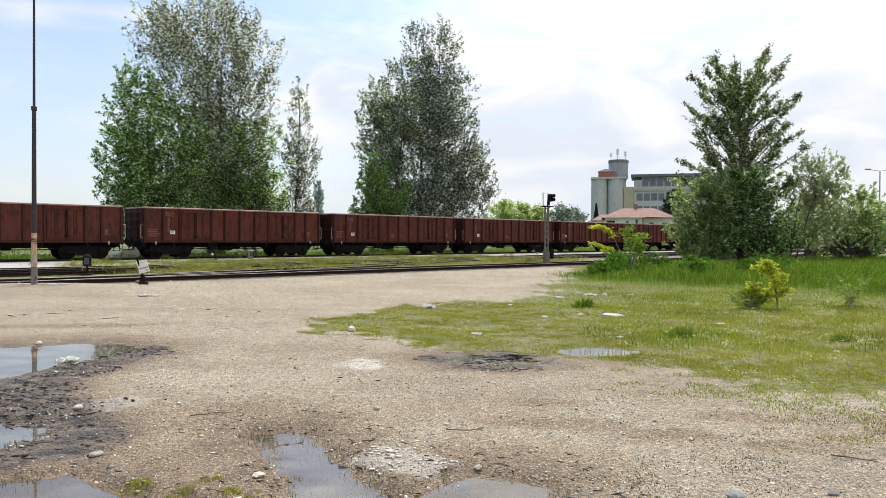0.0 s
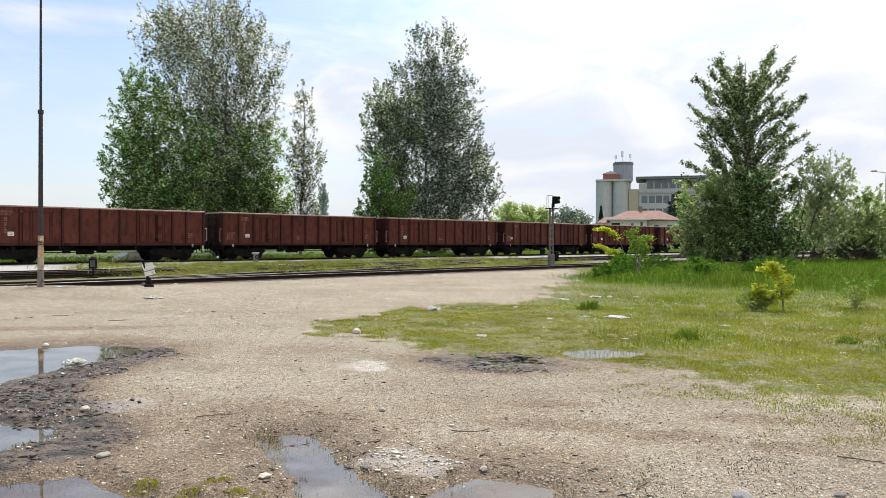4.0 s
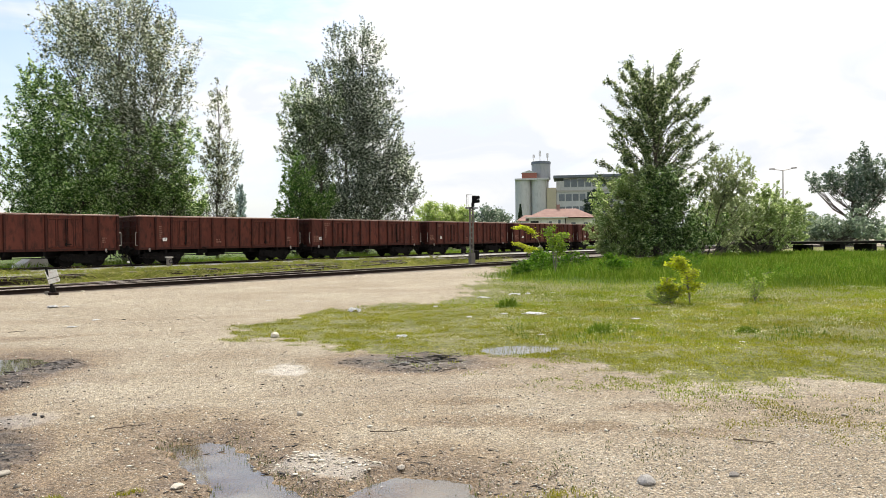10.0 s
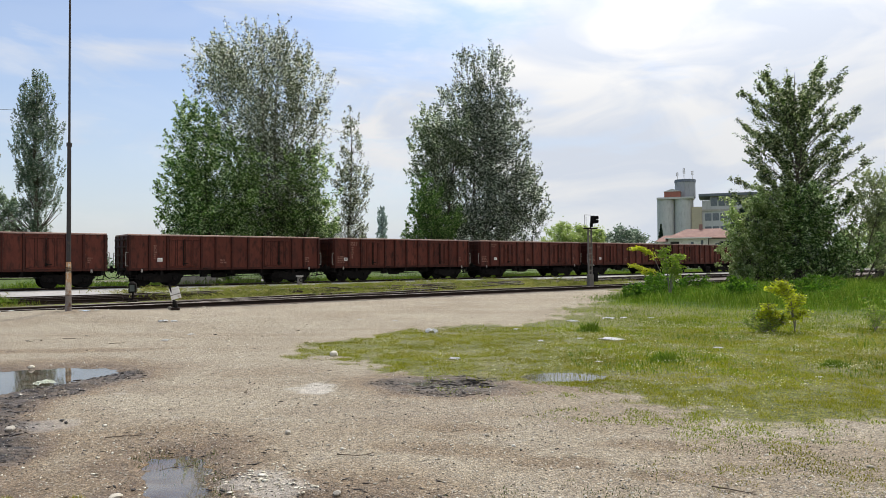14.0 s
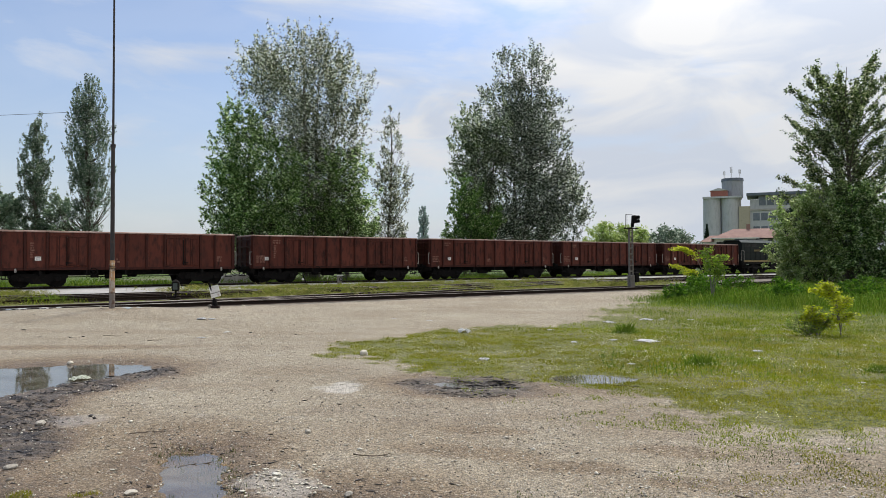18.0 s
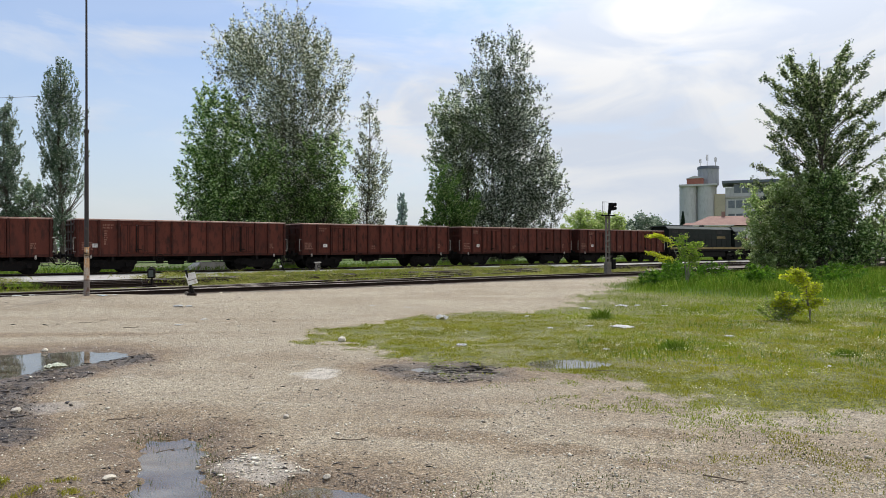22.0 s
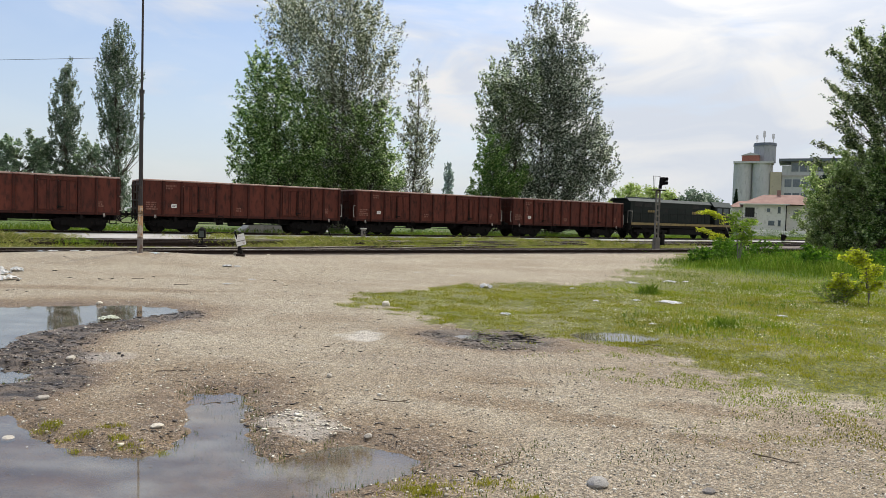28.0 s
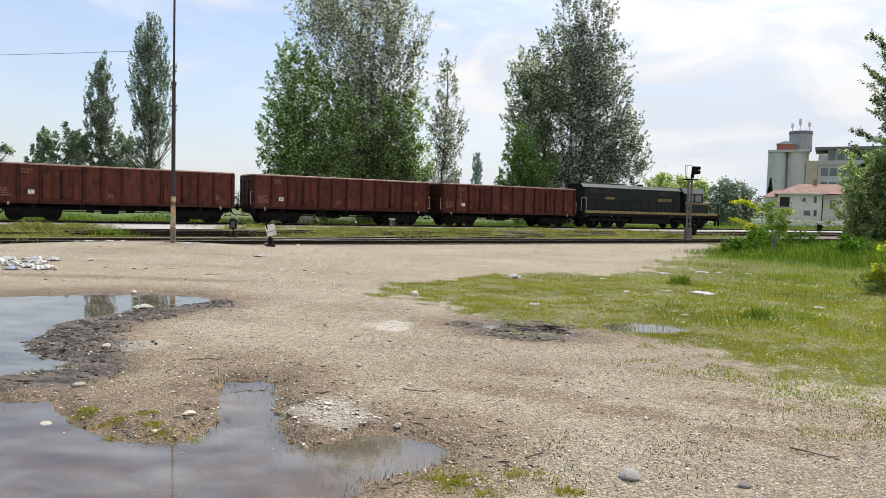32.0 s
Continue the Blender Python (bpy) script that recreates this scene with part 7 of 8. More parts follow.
v, f = leaf_quads(on_ground(x, y) + np.stack([0 * x, 0 * x, rng.uniform(0.03, 1.75, len(x)) * top], 1), 0.13, rng)
tagged(new("rank_weeds", np_mesh("rank_weeds", v, f, M["grass_shade"])), "rank dark weeds behind the train", "weeds", kind="stuff")
x, y = scatter_track(240000, -28, 44, 26.5, 41.5, 60, lambda x, y: weed_patch(x, y) * (0.30 + 0.70 * clumpy(x, y, 0.8, 62, 0.35, 0.6)))
h = 0.09 + 0.62 * np.clip(fbm(x * 0.9, y * 0.9, 63) - 0.42, 0, 1) * (0.4 + 0.6 * clumpy(x, y, 0.35, 64, 0.4, 0.6))
lay("track_weeds", on_ground(x, y) + np.array([0, 0, 0.03]), h, 0.020, "grass_weed", "soft yellow-green weeds overgrowing the middle tracks", 64, 1.5, "weeds")
x, y = scatter_track(60000, -28, 44, 26.5, 41.5, 65, lambda x, y: weed_patch(x, y) * clumpy(x, y, 0.6, 66, 0.46, 0.60))
lay("track_weeds", on_ground(x, y) + np.array([0, 0, 0.03]), 0.05 + 0.20 * clumpy(x, y, 1.1, 100, 0.42, 0.65), 0.017, "grass_mid", "taller green weeds between the middle tracks", 67, 0.6, "weeds")
for i, (x0, y0, r0, h0) in enumerate(((3.38, 10.5, 0.24, 0.15), (2.74, 15.0, 0.26, 0.20), (-17.6, 24.2, 1.1, 0.32), (5.6, 10.2, 0.20, 0.10))):
    rng = np.random.RandomState(110 + i)
    a, r = rng.uniform(0, 6.28, 520), r0 * rng.uniform(0, 1, 520) ** 0.6 * rng.uniform(0.6, 1.4, 520)
    lay("grass_clump", on_ground(x0 + np.cos(a) * r, y0 + np.sin(a) * r * 0.7), h0 * np.clip(1.15 - r / r0 * 0.6, 0.25, 1.2), 0.008, "grass_tall", "clump of taller bright green grass", 120 + i, 0.5)
# sprouts in gravel and puddle
def lobes(x, y, es):
    return np.maximum.reduce([ellipse_w(x, y, e) for e in es])


x, y = scatter(46000, 0.3, 5.5, 3.0, 7.2, 15, lambda x, y: np.clip(lobes(x, y, [(3.4, 5.3, 1.6, 1.2, 15), (1.5, 4.2, 1.0, 0.5, 10), (0.9, 3.5, 0.6, 0.3, 5)]), 0, 0.5) * 0.9 * clumpy(x, y, 3.4, 27, 0.46, 0.62))
lay("grass_sprouts", on_ground(x, y), 0.019, 0.007, "grass_wet", "sparse sprouts in the gravel", 16, 0.5)
x, y = scatter(70000, -3.6, 1.2, 2.6, 5.4, 17, lambda x, y: smooth01(puddle_w(x, y), -0.55, 0.0) * (1 - smooth01(puddle_w(x, y), 0.45, 1.0)) * clumpy(x, y, 3.0, 33, 0.46, 0.66) * 0.22)
lay("grass_sprouts", on_ground(x, y), 0.036, 0.005, "grass_wet", "thin dark sprouts along the puddle's shallow shore", 18, 0.35)
x, y = scatter(420, 1.0, 2.6, 8.6, 9.9, 19, lambda x, y: smooth01(lobes(x, y, PUDDLES["d"]), 0.0, 0.3))
lay("grass_sprouts", on_ground(x, y), 0.085, 0.006, "grass", "grass blades standing in the small puddle", 20, 0.3)
x, y = scatter(130000, -2.6, 1.4, 3.1, 4.2, 41, lambda x, y: np.clip(1.3 * lobes(x, y, TUFTS), 0, 0.9) * clumpy(x, y, 9, 42, 0.40, 0.62))
lay("grass_tuft", on_ground(x, y), 0.026, 0.0038, "moss", "mossy green tufts on the spit between the puddle's arms", 43, 0.7)
x, y = scatter(90000, 0.0, 6.5, 5.0, 9.0, 44, lambda x, y: smooth01(grass_w(x, y), -0.95, -0.05) * (1 - smooth01(grass_w(x, y), 0.0, 0.5)) * clumpy(x, y, 3.4, 45, 0.50, 0.64) * dry(x, y) * 0.7)
lay("grass_tuft", on_ground(x, y), 0.022, 0.008, "grass_mid", "ragged green tufts along the meadow's edge", 46, 0.8)
x, y = scatter(9000, 1.2, 2.2, 6.7, 7.3, 50, lambda x, y: smooth01(ellipse_w(x, y, (1.72, 6.98, 0.42, 0.14, 10)), 0, 0.8) * clumpy(x, y, 7, 51, 0.42, 0.6) * 0.16)
lay("grass_tuft", on_ground(x, y), 0.022, 0.007, "grass_mid", "small strand of grass on bare earth", 52, 0.8)
x, y = scatter(34000, 0.2, 5.0, 3.1, 6.6, 47, lambda x, y: smooth01(lobes(x, y, [(3.4, 5.2, 1.5, 1.0, 15), (0.8, 3.5, 0.6, 0.3, 5), (2.5, 4.65, 0.3, 0.12, 0)]), 0, 0.5) * clumpy(x, y, 3.0, 48, 0.5, 0.68))
lay("grass_tuft", on_ground(x, y), 0.018, 0.008, "moss", "low tufts in the pale gravel", 49, 0.8)


def flowers():
    x, y = scatter(150000, -2, 14, 6.4, 19, 21, lambda x, y: smooth01(grass_w(x, y), 0.1, 0.8) * clumpy(x, y, 0.7, 28, 0.46, 0.62) * clumpy(x, y, 3.0, 96, 0.4, 0.6) * dry(x, y) * 0.6)
    rng = np.random.RandomState(22)
    P = on_ground(x, y)
    P[:, 2] += rng.uniform(0.03, 0.07, len(P))
    n, k = len(P), 6
    r = rng.uniform(0.0042, 0.0074, n)
    tilt = rng.uniform(-0.4, 0.4, (n, 2))
    v = []
    for j in range(k):
        a = 2 * math.pi * j / k
        dx, dy = np.cos(a) * r, np.sin(a) * r
        v.append(P + np.stack([dx, dy, dx * tilt[:, 0] + dy * tilt[:, 1]], 1))
    tagged(new("daisies", np_mesh("daisies", np.stack(v, 1).reshape(-1, 3), np.arange(k * n).reshape(n, k), M["petal"])), "small white daisies dotted through the grass", "flowers", kind="stuff")


flowers()

# ---- flag pole ----
def make_pole():
    p = thing("tall_pole", pose(-10.8, 17.8, 0.24, 0.3, 0.35, 0), "tall dark steel pole with peeling orange and grey foot", "pole")
    part("foot", rod(bmesh.new(), (0, 0, -0.09), (0, 0, 0.45), 0.080, 0.075, 14), M["pole_grey"], p, "grey weathered foot")
    part("middle_band", rod(bmesh.new(), (0, 0, 0.45), (0, 0, 0.78), 0.075, 0.070, 14), M["pole_pale"], p, "pale flaking paint")
    part("orange_band", rod(bmesh.new(), (0, 0, 0.78), (0, 0, 1.33), 0.069, 0.064, 14), M["pole_orange"], p, "peeling orange paint")
    part("lower_tube", rod(bmesh.new(), (0, 0, 1.33), (0, 0, 4.50), 0.058, 0.049, 14), M["pole_dark"], p)
    part("collar", rod(bmesh.new(), (0, 0, 4.45), (0, 0, 4.55), 0.069, 0.069, 14), M["pole_dark"], p)
    part("upper_tube", rod(bmesh.new(), (0, 0, 4.55), (0, 0, 9.5), 0.032, 0.023, 12), M["pole_dark"], p)
    bm = bmesh.new()
    for k in range(5):
        z = 1.07 + 0.028 * k
        ring(bm, (0, 0, z), (0.15, 0.1 * (k % 2), 1), 0.078, 0.006, 14, 4)
    rod(bm, (0.075, 0, 1.12), (0.22, -0.02, 1.08), 0.006, seg=5)
    part("wire_wrap", bm, M["rail"], p, "rusty wire wrapped round the pole")


make_pole()


# ---- overhead cable ----
def make_cable():
    bm = bmesh.new()
    pts = [Vector((-130.0 + 6.2 * k, 92.0, 23.3 + 0.008 * (k - 8) ** 2)) for k in range(11)]
    for p, q in zip(pts, pts[1:]):
        rod(bm, p, q, 0.03, seg=5)
    tagged(part("overhead_cable", bm, M["pole_dark"]), "thin dark overhead cable sagging behind the columnar poplars", "cable", kind="structure")


make_cable()


# ---- light signal ----
def make_signal():
    s = thing("light_signal", pose(5.4, 40.1, 0, 0, 0, 44), "grey lattice-post railway light signal with a black lamp head", "railway signal")
    for dx in (-0.13, 0.13):
        part("mast_leg", box(bmesh.new(), dx - 0.035, -0.05, -0.1, dx + 0.035, 0.05, 3.35, 0.01), M["mast"], s)
    proto = None
    for k in range(9):
        if proto is None:
            proto = part("batten", box(bmesh.new(), -0.1, -0.045, 0, 0.1, 0.045, 0.08, 0.006), M["mast"], s)
            o = proto
        else:
            o = share("batten", proto, s)
        o.matrix_basis = pose(0, 0, 0.6 + 0.32 * k)
    part("base", box(bmesh.new(), -0.185, -0.12, -0.1, 0.185, 0.12, 0.75, 0.02), M["mast"], s)
    part("platform", box(bmesh.new(), -0.34, -0.25, 3.3, 0.34, 0.2, 3.36, 0.01), M["soot"], s)
    bm = bmesh.new()
    rod(bm, (0.06, 0, 3.3), (0.06, 0, 3.62), 0.035, seg=8)
    rod(bm, (0.06, 0, 3.6), (0.30, 0, 3.64), 0.035, seg=8)
    rod(bm, (0.06, 0, 3.58), (0.10, 0, 3.98), 0.02, seg=8)
    part("bracket", bm, M["soot"], s)
    part("junction_box", box(bmesh.new(), 0.12, -0.05, 3.4, 0.24, 0.05, 3.6, 0.01), M["soot"], s)
    bm = box(bmesh.new(), 0.18, -0.12, 3.62, 0.44, 0.12, 4.05, 0.03)
    head = part("lamp_head", bm, M["soot"], s, "black lamp housing")
    for z in (3.73, 3.94):
        bm = bmesh.new()
        rod(bm, (0.32, -0.14, z), (0.32, -0.30, z), 0.09, 0.10, 12, False)
        part("visor", bm, M["soot"], head)
        part("lens", rod(bmesh.new(), (0.32, -0.15, z), (0.32, -0.16, z), 0.085, seg=12), M["glass"], head)
    bm = bmesh.new()
    for x in (-0.42, -0.30):
        rod(bm, (x, 0, 3.35), (x, 0, 4.08), 0.012, seg=5)
    rod(bm, (-0.42, 0, 4.08), (0.14, 0, 4.08), 0.012, seg=5)
    part("hoop", bm, M["soot"], s)
    part("relay_box", box(bmesh.new(), 0.28, -0.12, 0.35, 0.56, 0.14, 0.9, 0.02), M["soot"], s, "small dark relay box")


make_signal()


# ---- point levers, lanterns and markers ----
def make_lever_sign():
    s = thing("point_lever", pose(-9.4, 20.9, 0.06, 0, 0, 15), "hand point lever with a leaning white target plate beside the siding", "point lever")
    part("base", box(bmesh.new(), -0.06, -0.10, -0.05, 0.20, 0.10, 0.08, 0.02), M["rail"], s)
    part("stand", rod(bmesh.new(), (0.10, 0, 0.05), (-0.12, 0, 0.80), 0.050, 0.030, 8), M["soot"], s, "black leaning stand")
    part("collar", rod(bmesh.new(), (0.075, 0, 0.10), (0.04, 0, 0.27), 0.085, 0.065, 8), M["soot"], s)
    tilt = pose(0.02, -0.03, 0.50, -8, -16, 0)
    bm = bmesh.new()
    box(bm, -0.10, -0.012, -0.17, 0.20, 0.012, 0.20, 0.005)
    part("target_plate", bm, M["plate"], s, "white target plate with grey edge").matrix_basis = tilt
    part("plate_bar", box(bmesh.new(), -0.10, -0.018, -0.04, 0.20, -0.013, -0.015), M["mast"], s, "grey stripe").matrix_basis = tilt
    part("counterweight", rod(bmesh.new(), (-0.10, -0.05, 0.07), (-0.10, 0.05, 0.07), 0.055, seg=12), M["mast"], s, "small grey weight")


def make_lantern(x, y, turn, label):
    s = thing("point_lantern", pose(x, y, 0, 0, 0, turn), label, "point lantern", "point lanterns")
    part("base", box(bmesh.new(), -0.2, -0.15, 0.0, 0.2, 0.15, 0.08, 0.02), M["rail"], s)
    part("spindle", rod(bmesh.new(), (0.02, 0, 0.08), (0.02, 0, 0.37), 0.035, seg=8), M["soot"], s)
    box_p = part("lantern_box", box(bmesh.new(), -0.13, -0.12, 0.36, 0.15, 0.12, 0.74, 0.02), M["soot"], s)
    part("pane", box(bmesh.new(), -0.08, -0.128, 0.42, 0.10, -0.122, 0.68), M["loco_roof"], box_p, "dull grey lantern pane")
    part("roof_cap", rod(bmesh.new(), (0.01, 0, 0.74), (0.01, 0, 0.82), 0.13, 0.05, 8), M["soot"], box_p)
    part("counterweight", rod(bmesh.new(), (-0.42, -0.06, 0.14), (-0.42, 0.06, 0.14), 0.09, seg=12), M["rail"], s, "rusty round weight")
    part("lever_arm", rod(bmesh.new(), (-0.42, 0, 0.14), (0.0, 0, 0.10), 0.025, seg=6), M["soot"], s)


def make_marker(u, n, kind):
    x, y, _ = yard(u, n)
    if kind == "bell":
        s = thing("track_marker", pose(x, y, 0, 0, 0, 30), "grey concrete track marker with a black arch", "track marker")
        part("stub", box(bmesh.new(), -0.15, -0.14, 0, 0.15, 0.14, 0.58, 0.04), M["mast"], s)
        part("cap", box(bmesh.new(), -0.22, -0.18, 0.58, 0.22, 0.18, 0.66, 0.02), M["concrete"], s)
        part("arch", ring(bmesh.new(), (0.06, -0.15, 0.36), (0, 1, 0), 0.1, 0.035, 14, 6), M["dark"], s)
    elif kind == "dwarf":
        s = thing("dwarf_signal", pose(x, y, 0, 0, 0, 30), "black dwarf signal standing between the tracks", "railway signal", "dwarf signals")
        part("foot", box(bmesh.new(), -0.14, -0.12, 0, 0.14, 0.12, 0.2, 0.02), M["concrete"], s)
        part("housing", box(bmesh.new(), -0.22, -0.14, 0.2, 0.22, 0.14, 0.85, 0.05), M["soot"], s)
        part("visor", rod(bmesh.new(), (0, -0.14, 0.62), (0, -0.34, 0.62), 0.11, 0.12, 12, False), M["soot"], s)
    else:
        s = thing("point_lever", pose(x, y, 0, 0, 0, 30), "small point lever with a pale weight between the tracks", "point lever")
        part("base", box(bmesh.new(), -0.3, -0.2, 0, 0.3, 0.2, 0.1, 0.02), M["rail"], s)
        part("lever_arm", rod(bmesh.new(), (0.2, 0, 0.1), (-0.05, 0, 0.75), 0.05, 0.04, 8), M["soot"], s)
        part("counterweight", rod(bmesh.new(), (-0.04, -0.06, 0.42), (-0.04, 0.06, 0.42), 0.07, seg=12), M["plate"], s, "white painted weight")


make_lever_sign()
make_lantern(-14.0, 26.7, 20, "black point lantern with a dull pane beside the siding")
make_marker(20.0, 41.8, "lever")
make_marker(23.0, 42.6, "bell")
make_marker(52.5, 42.0, "dwarf")
make_marker(69.0, 40.0, "dwarf")


# ---- silo and factory, far off ----
def frame_pose(x, y, dx, dy):
    return pose(x, y, 0, 0, 0, math.degrees(math.atan2(dy, dx)))


def windows(parent, x0, x1, z0, z1, cols, rows, y, mat="glass", gap=0.18):
    """A grid of panes set back in a wall that faces -y."""
    proto = None
    w, h = (x1 - x0) / cols, (z1 - z0) / rows
    for i in range(cols):
        for j in range(rows):
            if proto is None:
                bm = box(bmesh.new(), 0, 0, 0, w * (1 - gap), 0.1, h * (1 - gap))
                proto = part("window", bm, M[mat], parent)
                o = proto
            else:
                o = share("window", proto, parent)
            o.matrix_basis = pose(x0 + i * w + w * gap / 2, y, z0 + j * h + h * gap / 2)


def make_silo():
    s = thing("grain_silo", frame_pose(63.2, 315.4, 0.963, -0.266), "tall pale concrete grain silo with red head house and tower", "silo")
    bm = bmesh.new()
    for x in (3.3, 10.6):
        rod(bm, (x, 4.0, 0), (x, 4.0, 28.2), 3.6, seg=28)
    box(bm, 0.0, 4.0, 0, 14.6, 12, 28.2)
    part("silo_body", bm, M["silo"], s)
    bm = prism(bmesh.new(), [(0.0, 28.2), (0.0, 29.0), (12.0, 29.0), (12.0, 28.2)], -0.2, 15.0)
    part("cornice", bm, M["silo"], s)
    bm = bmesh.new()
    box(bm, 3.0, 0.2, 28.6, 9.6, 11, 31.4)
    part("head_house", bm, M["red_band"], s, "faded red head house")
    bm = bmesh.new()
    a = [bm.verts.new(v) for v in ((2.6, 0, 31.4), (6.3, 0, 32.6), (10.0, 0, 31.4), (2.6, 11.4, 31.4), (6.3, 11.4, 32.6), (10.0, 11.4, 31.4))]
    for f in ((0, 1, 2), (5, 4, 3), (0, 3, 4, 1), (1, 4, 5, 2), (0, 2, 5, 3)):
        bm.faces.new([a[i] for i in f])
    part("head_roof", bm, M["silo"], s)
    bm = bmesh.new()
    rod(bm, (11.3, 8.8, 28.8), (11.3, 8.8, 36.4), 4.3, seg=12)
    tw = part("tower", bm, M["tower"], s)
    part("tower_cap", rod(bmesh.new(), (11.3, 8.8, 35.9), (11.3, 8.8, 37.1), 4.6, 4.4, 12), M["slate"], tw)
    for x, h in ((8.2, 3.2), (11.0, 5.0), (14.4, 3.6)):
        bm = bmesh.new()
        rod(bm, (x, 6, 37.1), (x, 6, 37.1 + h), 0.12, seg=6)
        for k in range(3):
            box(bm, x - 0.45 + 0.35 * k, 5.7, 37.1 + h * 0.45, x - 0.25 + 0.35 * k, 5.95, 37.1 + h * 0.95)
        part("antenna", bm, M["pale_steel"], tw)
    bm = box(bmesh.new(), 14.0, 2.0, 0, 18.2, 11, 24.6)
    part("yellow_annex", bm, M["yellow_wall"], s, "yellow plastered stair annex")
    f = thing("factory_building", frame_pose(63.2, 315.4, 0.963, -0.266), "pale multi-storey factory building with bands of windows beside the silo", "building")
    part("wall", box(bmesh.new(), 18.3, 3.0, 0, 62, 22, 27.2), M["silo"], f)
    part("roof", box(bmesh.new(), 17.0, 1.2, 28.9, 63.0, 23, 30.0), M["slate"], f)
    part("attic_wall", box(bmesh.new(), 21.5, 4.0, 27.2, 62, 21, 29.0), M["silo"], f)
    windows(f, 21.5, 62, 24.4, 28.6, 13, 1, 2.86)
    windows(f, 19.2, 62, 18.2, 22.0, 14, 1, 2.9)
    windows(f, 19.2, 62, 12.6, 16.4, 14, 1, 2.9)
    windows(f, 19.2, 62, 7.0, 10.8, 14, 1, 2.9)
    part("ledge", box(bmesh.new(), 18.3, 2.6, 22.6, 62, 3.0, 23.4), M["concrete"], f)


make_silo()


def make_house():
    h = thing("house", frame_pose(32.6, 148.6, 0.975, -0.225), "two-storey cream house with a red hipped tile roof", "house")
    part("wall", box(bmesh.new(), 0, 0, 0, 7.6, 9, 6.1), M["plaster"], h)
    part("side_wall", box(bmesh.new(), 7.6, 1.2, 0, 14.0, 9, 5.9), M["plaster"], h)
    bm = bmesh.new()
    pts = [(-0.7, -0.7, 6.1), (8.2, -0.7, 6.1), (14.6, 0.6, 6.0), (14.6, 9.7, 6.0), (-0.7, 9.7, 6.1), (3.6, 4.4, 8.1), (10.2, 4.6, 8.1)]
    v = [bm.verts.new(p) for p in pts]
    for f in ((0, 1, 6, 5), (1, 2, 6), (2, 3, 6), (3, 4, 5, 6), (4, 0, 5), (4, 3, 2, 1, 0)):
        bm.faces.new([v[i] for i in f])
    roof = part("roof", bm, M["roof"], h, "weathered red tile roof")
    part("chimney", box(bmesh.new(), 6.0, 4.0, 7.4, 6.7, 4.7, 9.0), M["roof"], roof)
    part("eave", box(bmesh.new(), -0.75, -0.8, 5.95, 8.25, -0.66, 6.16), M["plate"], h)
    bal = part("balcony", box(bmesh.new(), -0.1, -1.1, 3.3, 2.5, 0, 3.5), M["concrete"], h)
    bm = bmesh.new()
    for k in range(8):
        rod(bm, (-0.05 + 0.35 * k, -1.05, 3.5), (-0.05 + 0.35 * k, -1.05, 4.3), 0.025, seg=4)
    rod(bm, (-0.1, -1.05, 4.3), (2.45, -1.05, 4.3), 0.035, seg=4)
    part("balustrade", bm, M["soot"], bal)
    part("balcony_recess", box(bmesh.new(), 0.4, -0.03, 3.55, 2.1, 0.02, 5.4), M["dark"], h)
    for x, z, w, hh in ((4.3, 4.6, 0.55, 0.7), (6.2, 4.4, 0.5, 1.2), (4.6, 2.0, 1.1, 0.9), (6.3, 1.9, 0.5, 1.1)):
        wi = part("window", box(bmesh.new(), x, -0.04, z, x + w, 0.03, z + hh), M["glass"], h)
        part("sill", box(bmesh.new(), x - 0.1, -0.12, z - 0.1, x + w + 0.1, 0, z), M["concrete"], wi)
    for x in (9.0, 11.6):
        part("window", box(bmesh.new(), x, 1.16, 3.8, x + 0.9, 1.23, 5.0), M["glass"], h)
    part("downpipe", rod(bmesh.new(), (7.7, -0.1, 0), (7.7, -0.1, 6.0), 0.09, seg=6), M["soot"], h)
    b = thing("outbuilding", frame_pose(31.6, 156.0, 0.975, -0.225), "low cream outbuilding with a pink tile roof behind the house", "building")
    part("wall", box(bmesh.new(), 0, 0, 0, 5.5, 6, 5.6), M["plaster"], b)
    bm = bmesh.new()
    v = [bm.verts.new(p) for p in ((-0.4, -0.4, 5.6), (5.9, -0.4, 5.6), (5.9, 6.4, 5.6), (-0.4, 6.4, 5.6), (1.6, 3.0, 7.0), (5.9, 3.0, 7.0))]
    for f in ((0, 1, 5, 4), (1, 2, 5), (2, 3, 4, 5), (3, 0, 4), (3, 2, 1, 0)):
        bm.faces.new([v[i] for i in f])
    part("roof", bm, M["roof"], b, "weathered pink tile roof")
    w = thing("boundary_wall", frame_pose(26.5, 139.0, 0.975, -0.225), "low white boundary wall in front of the house", "wall")
    proto = None
    for k in range(7):
        if proto is None:
            proto = part("wall_panel", box(bmesh.new(), 0, -0.1, 0, 2.3, 0.1, 1.0, 0.03), M["plate"], w)
            o = proto
        else:
            o = share("wall_panel", proto, w)
        o.matrix_basis = pose(k * 2.4, 0, 0)


make_house()


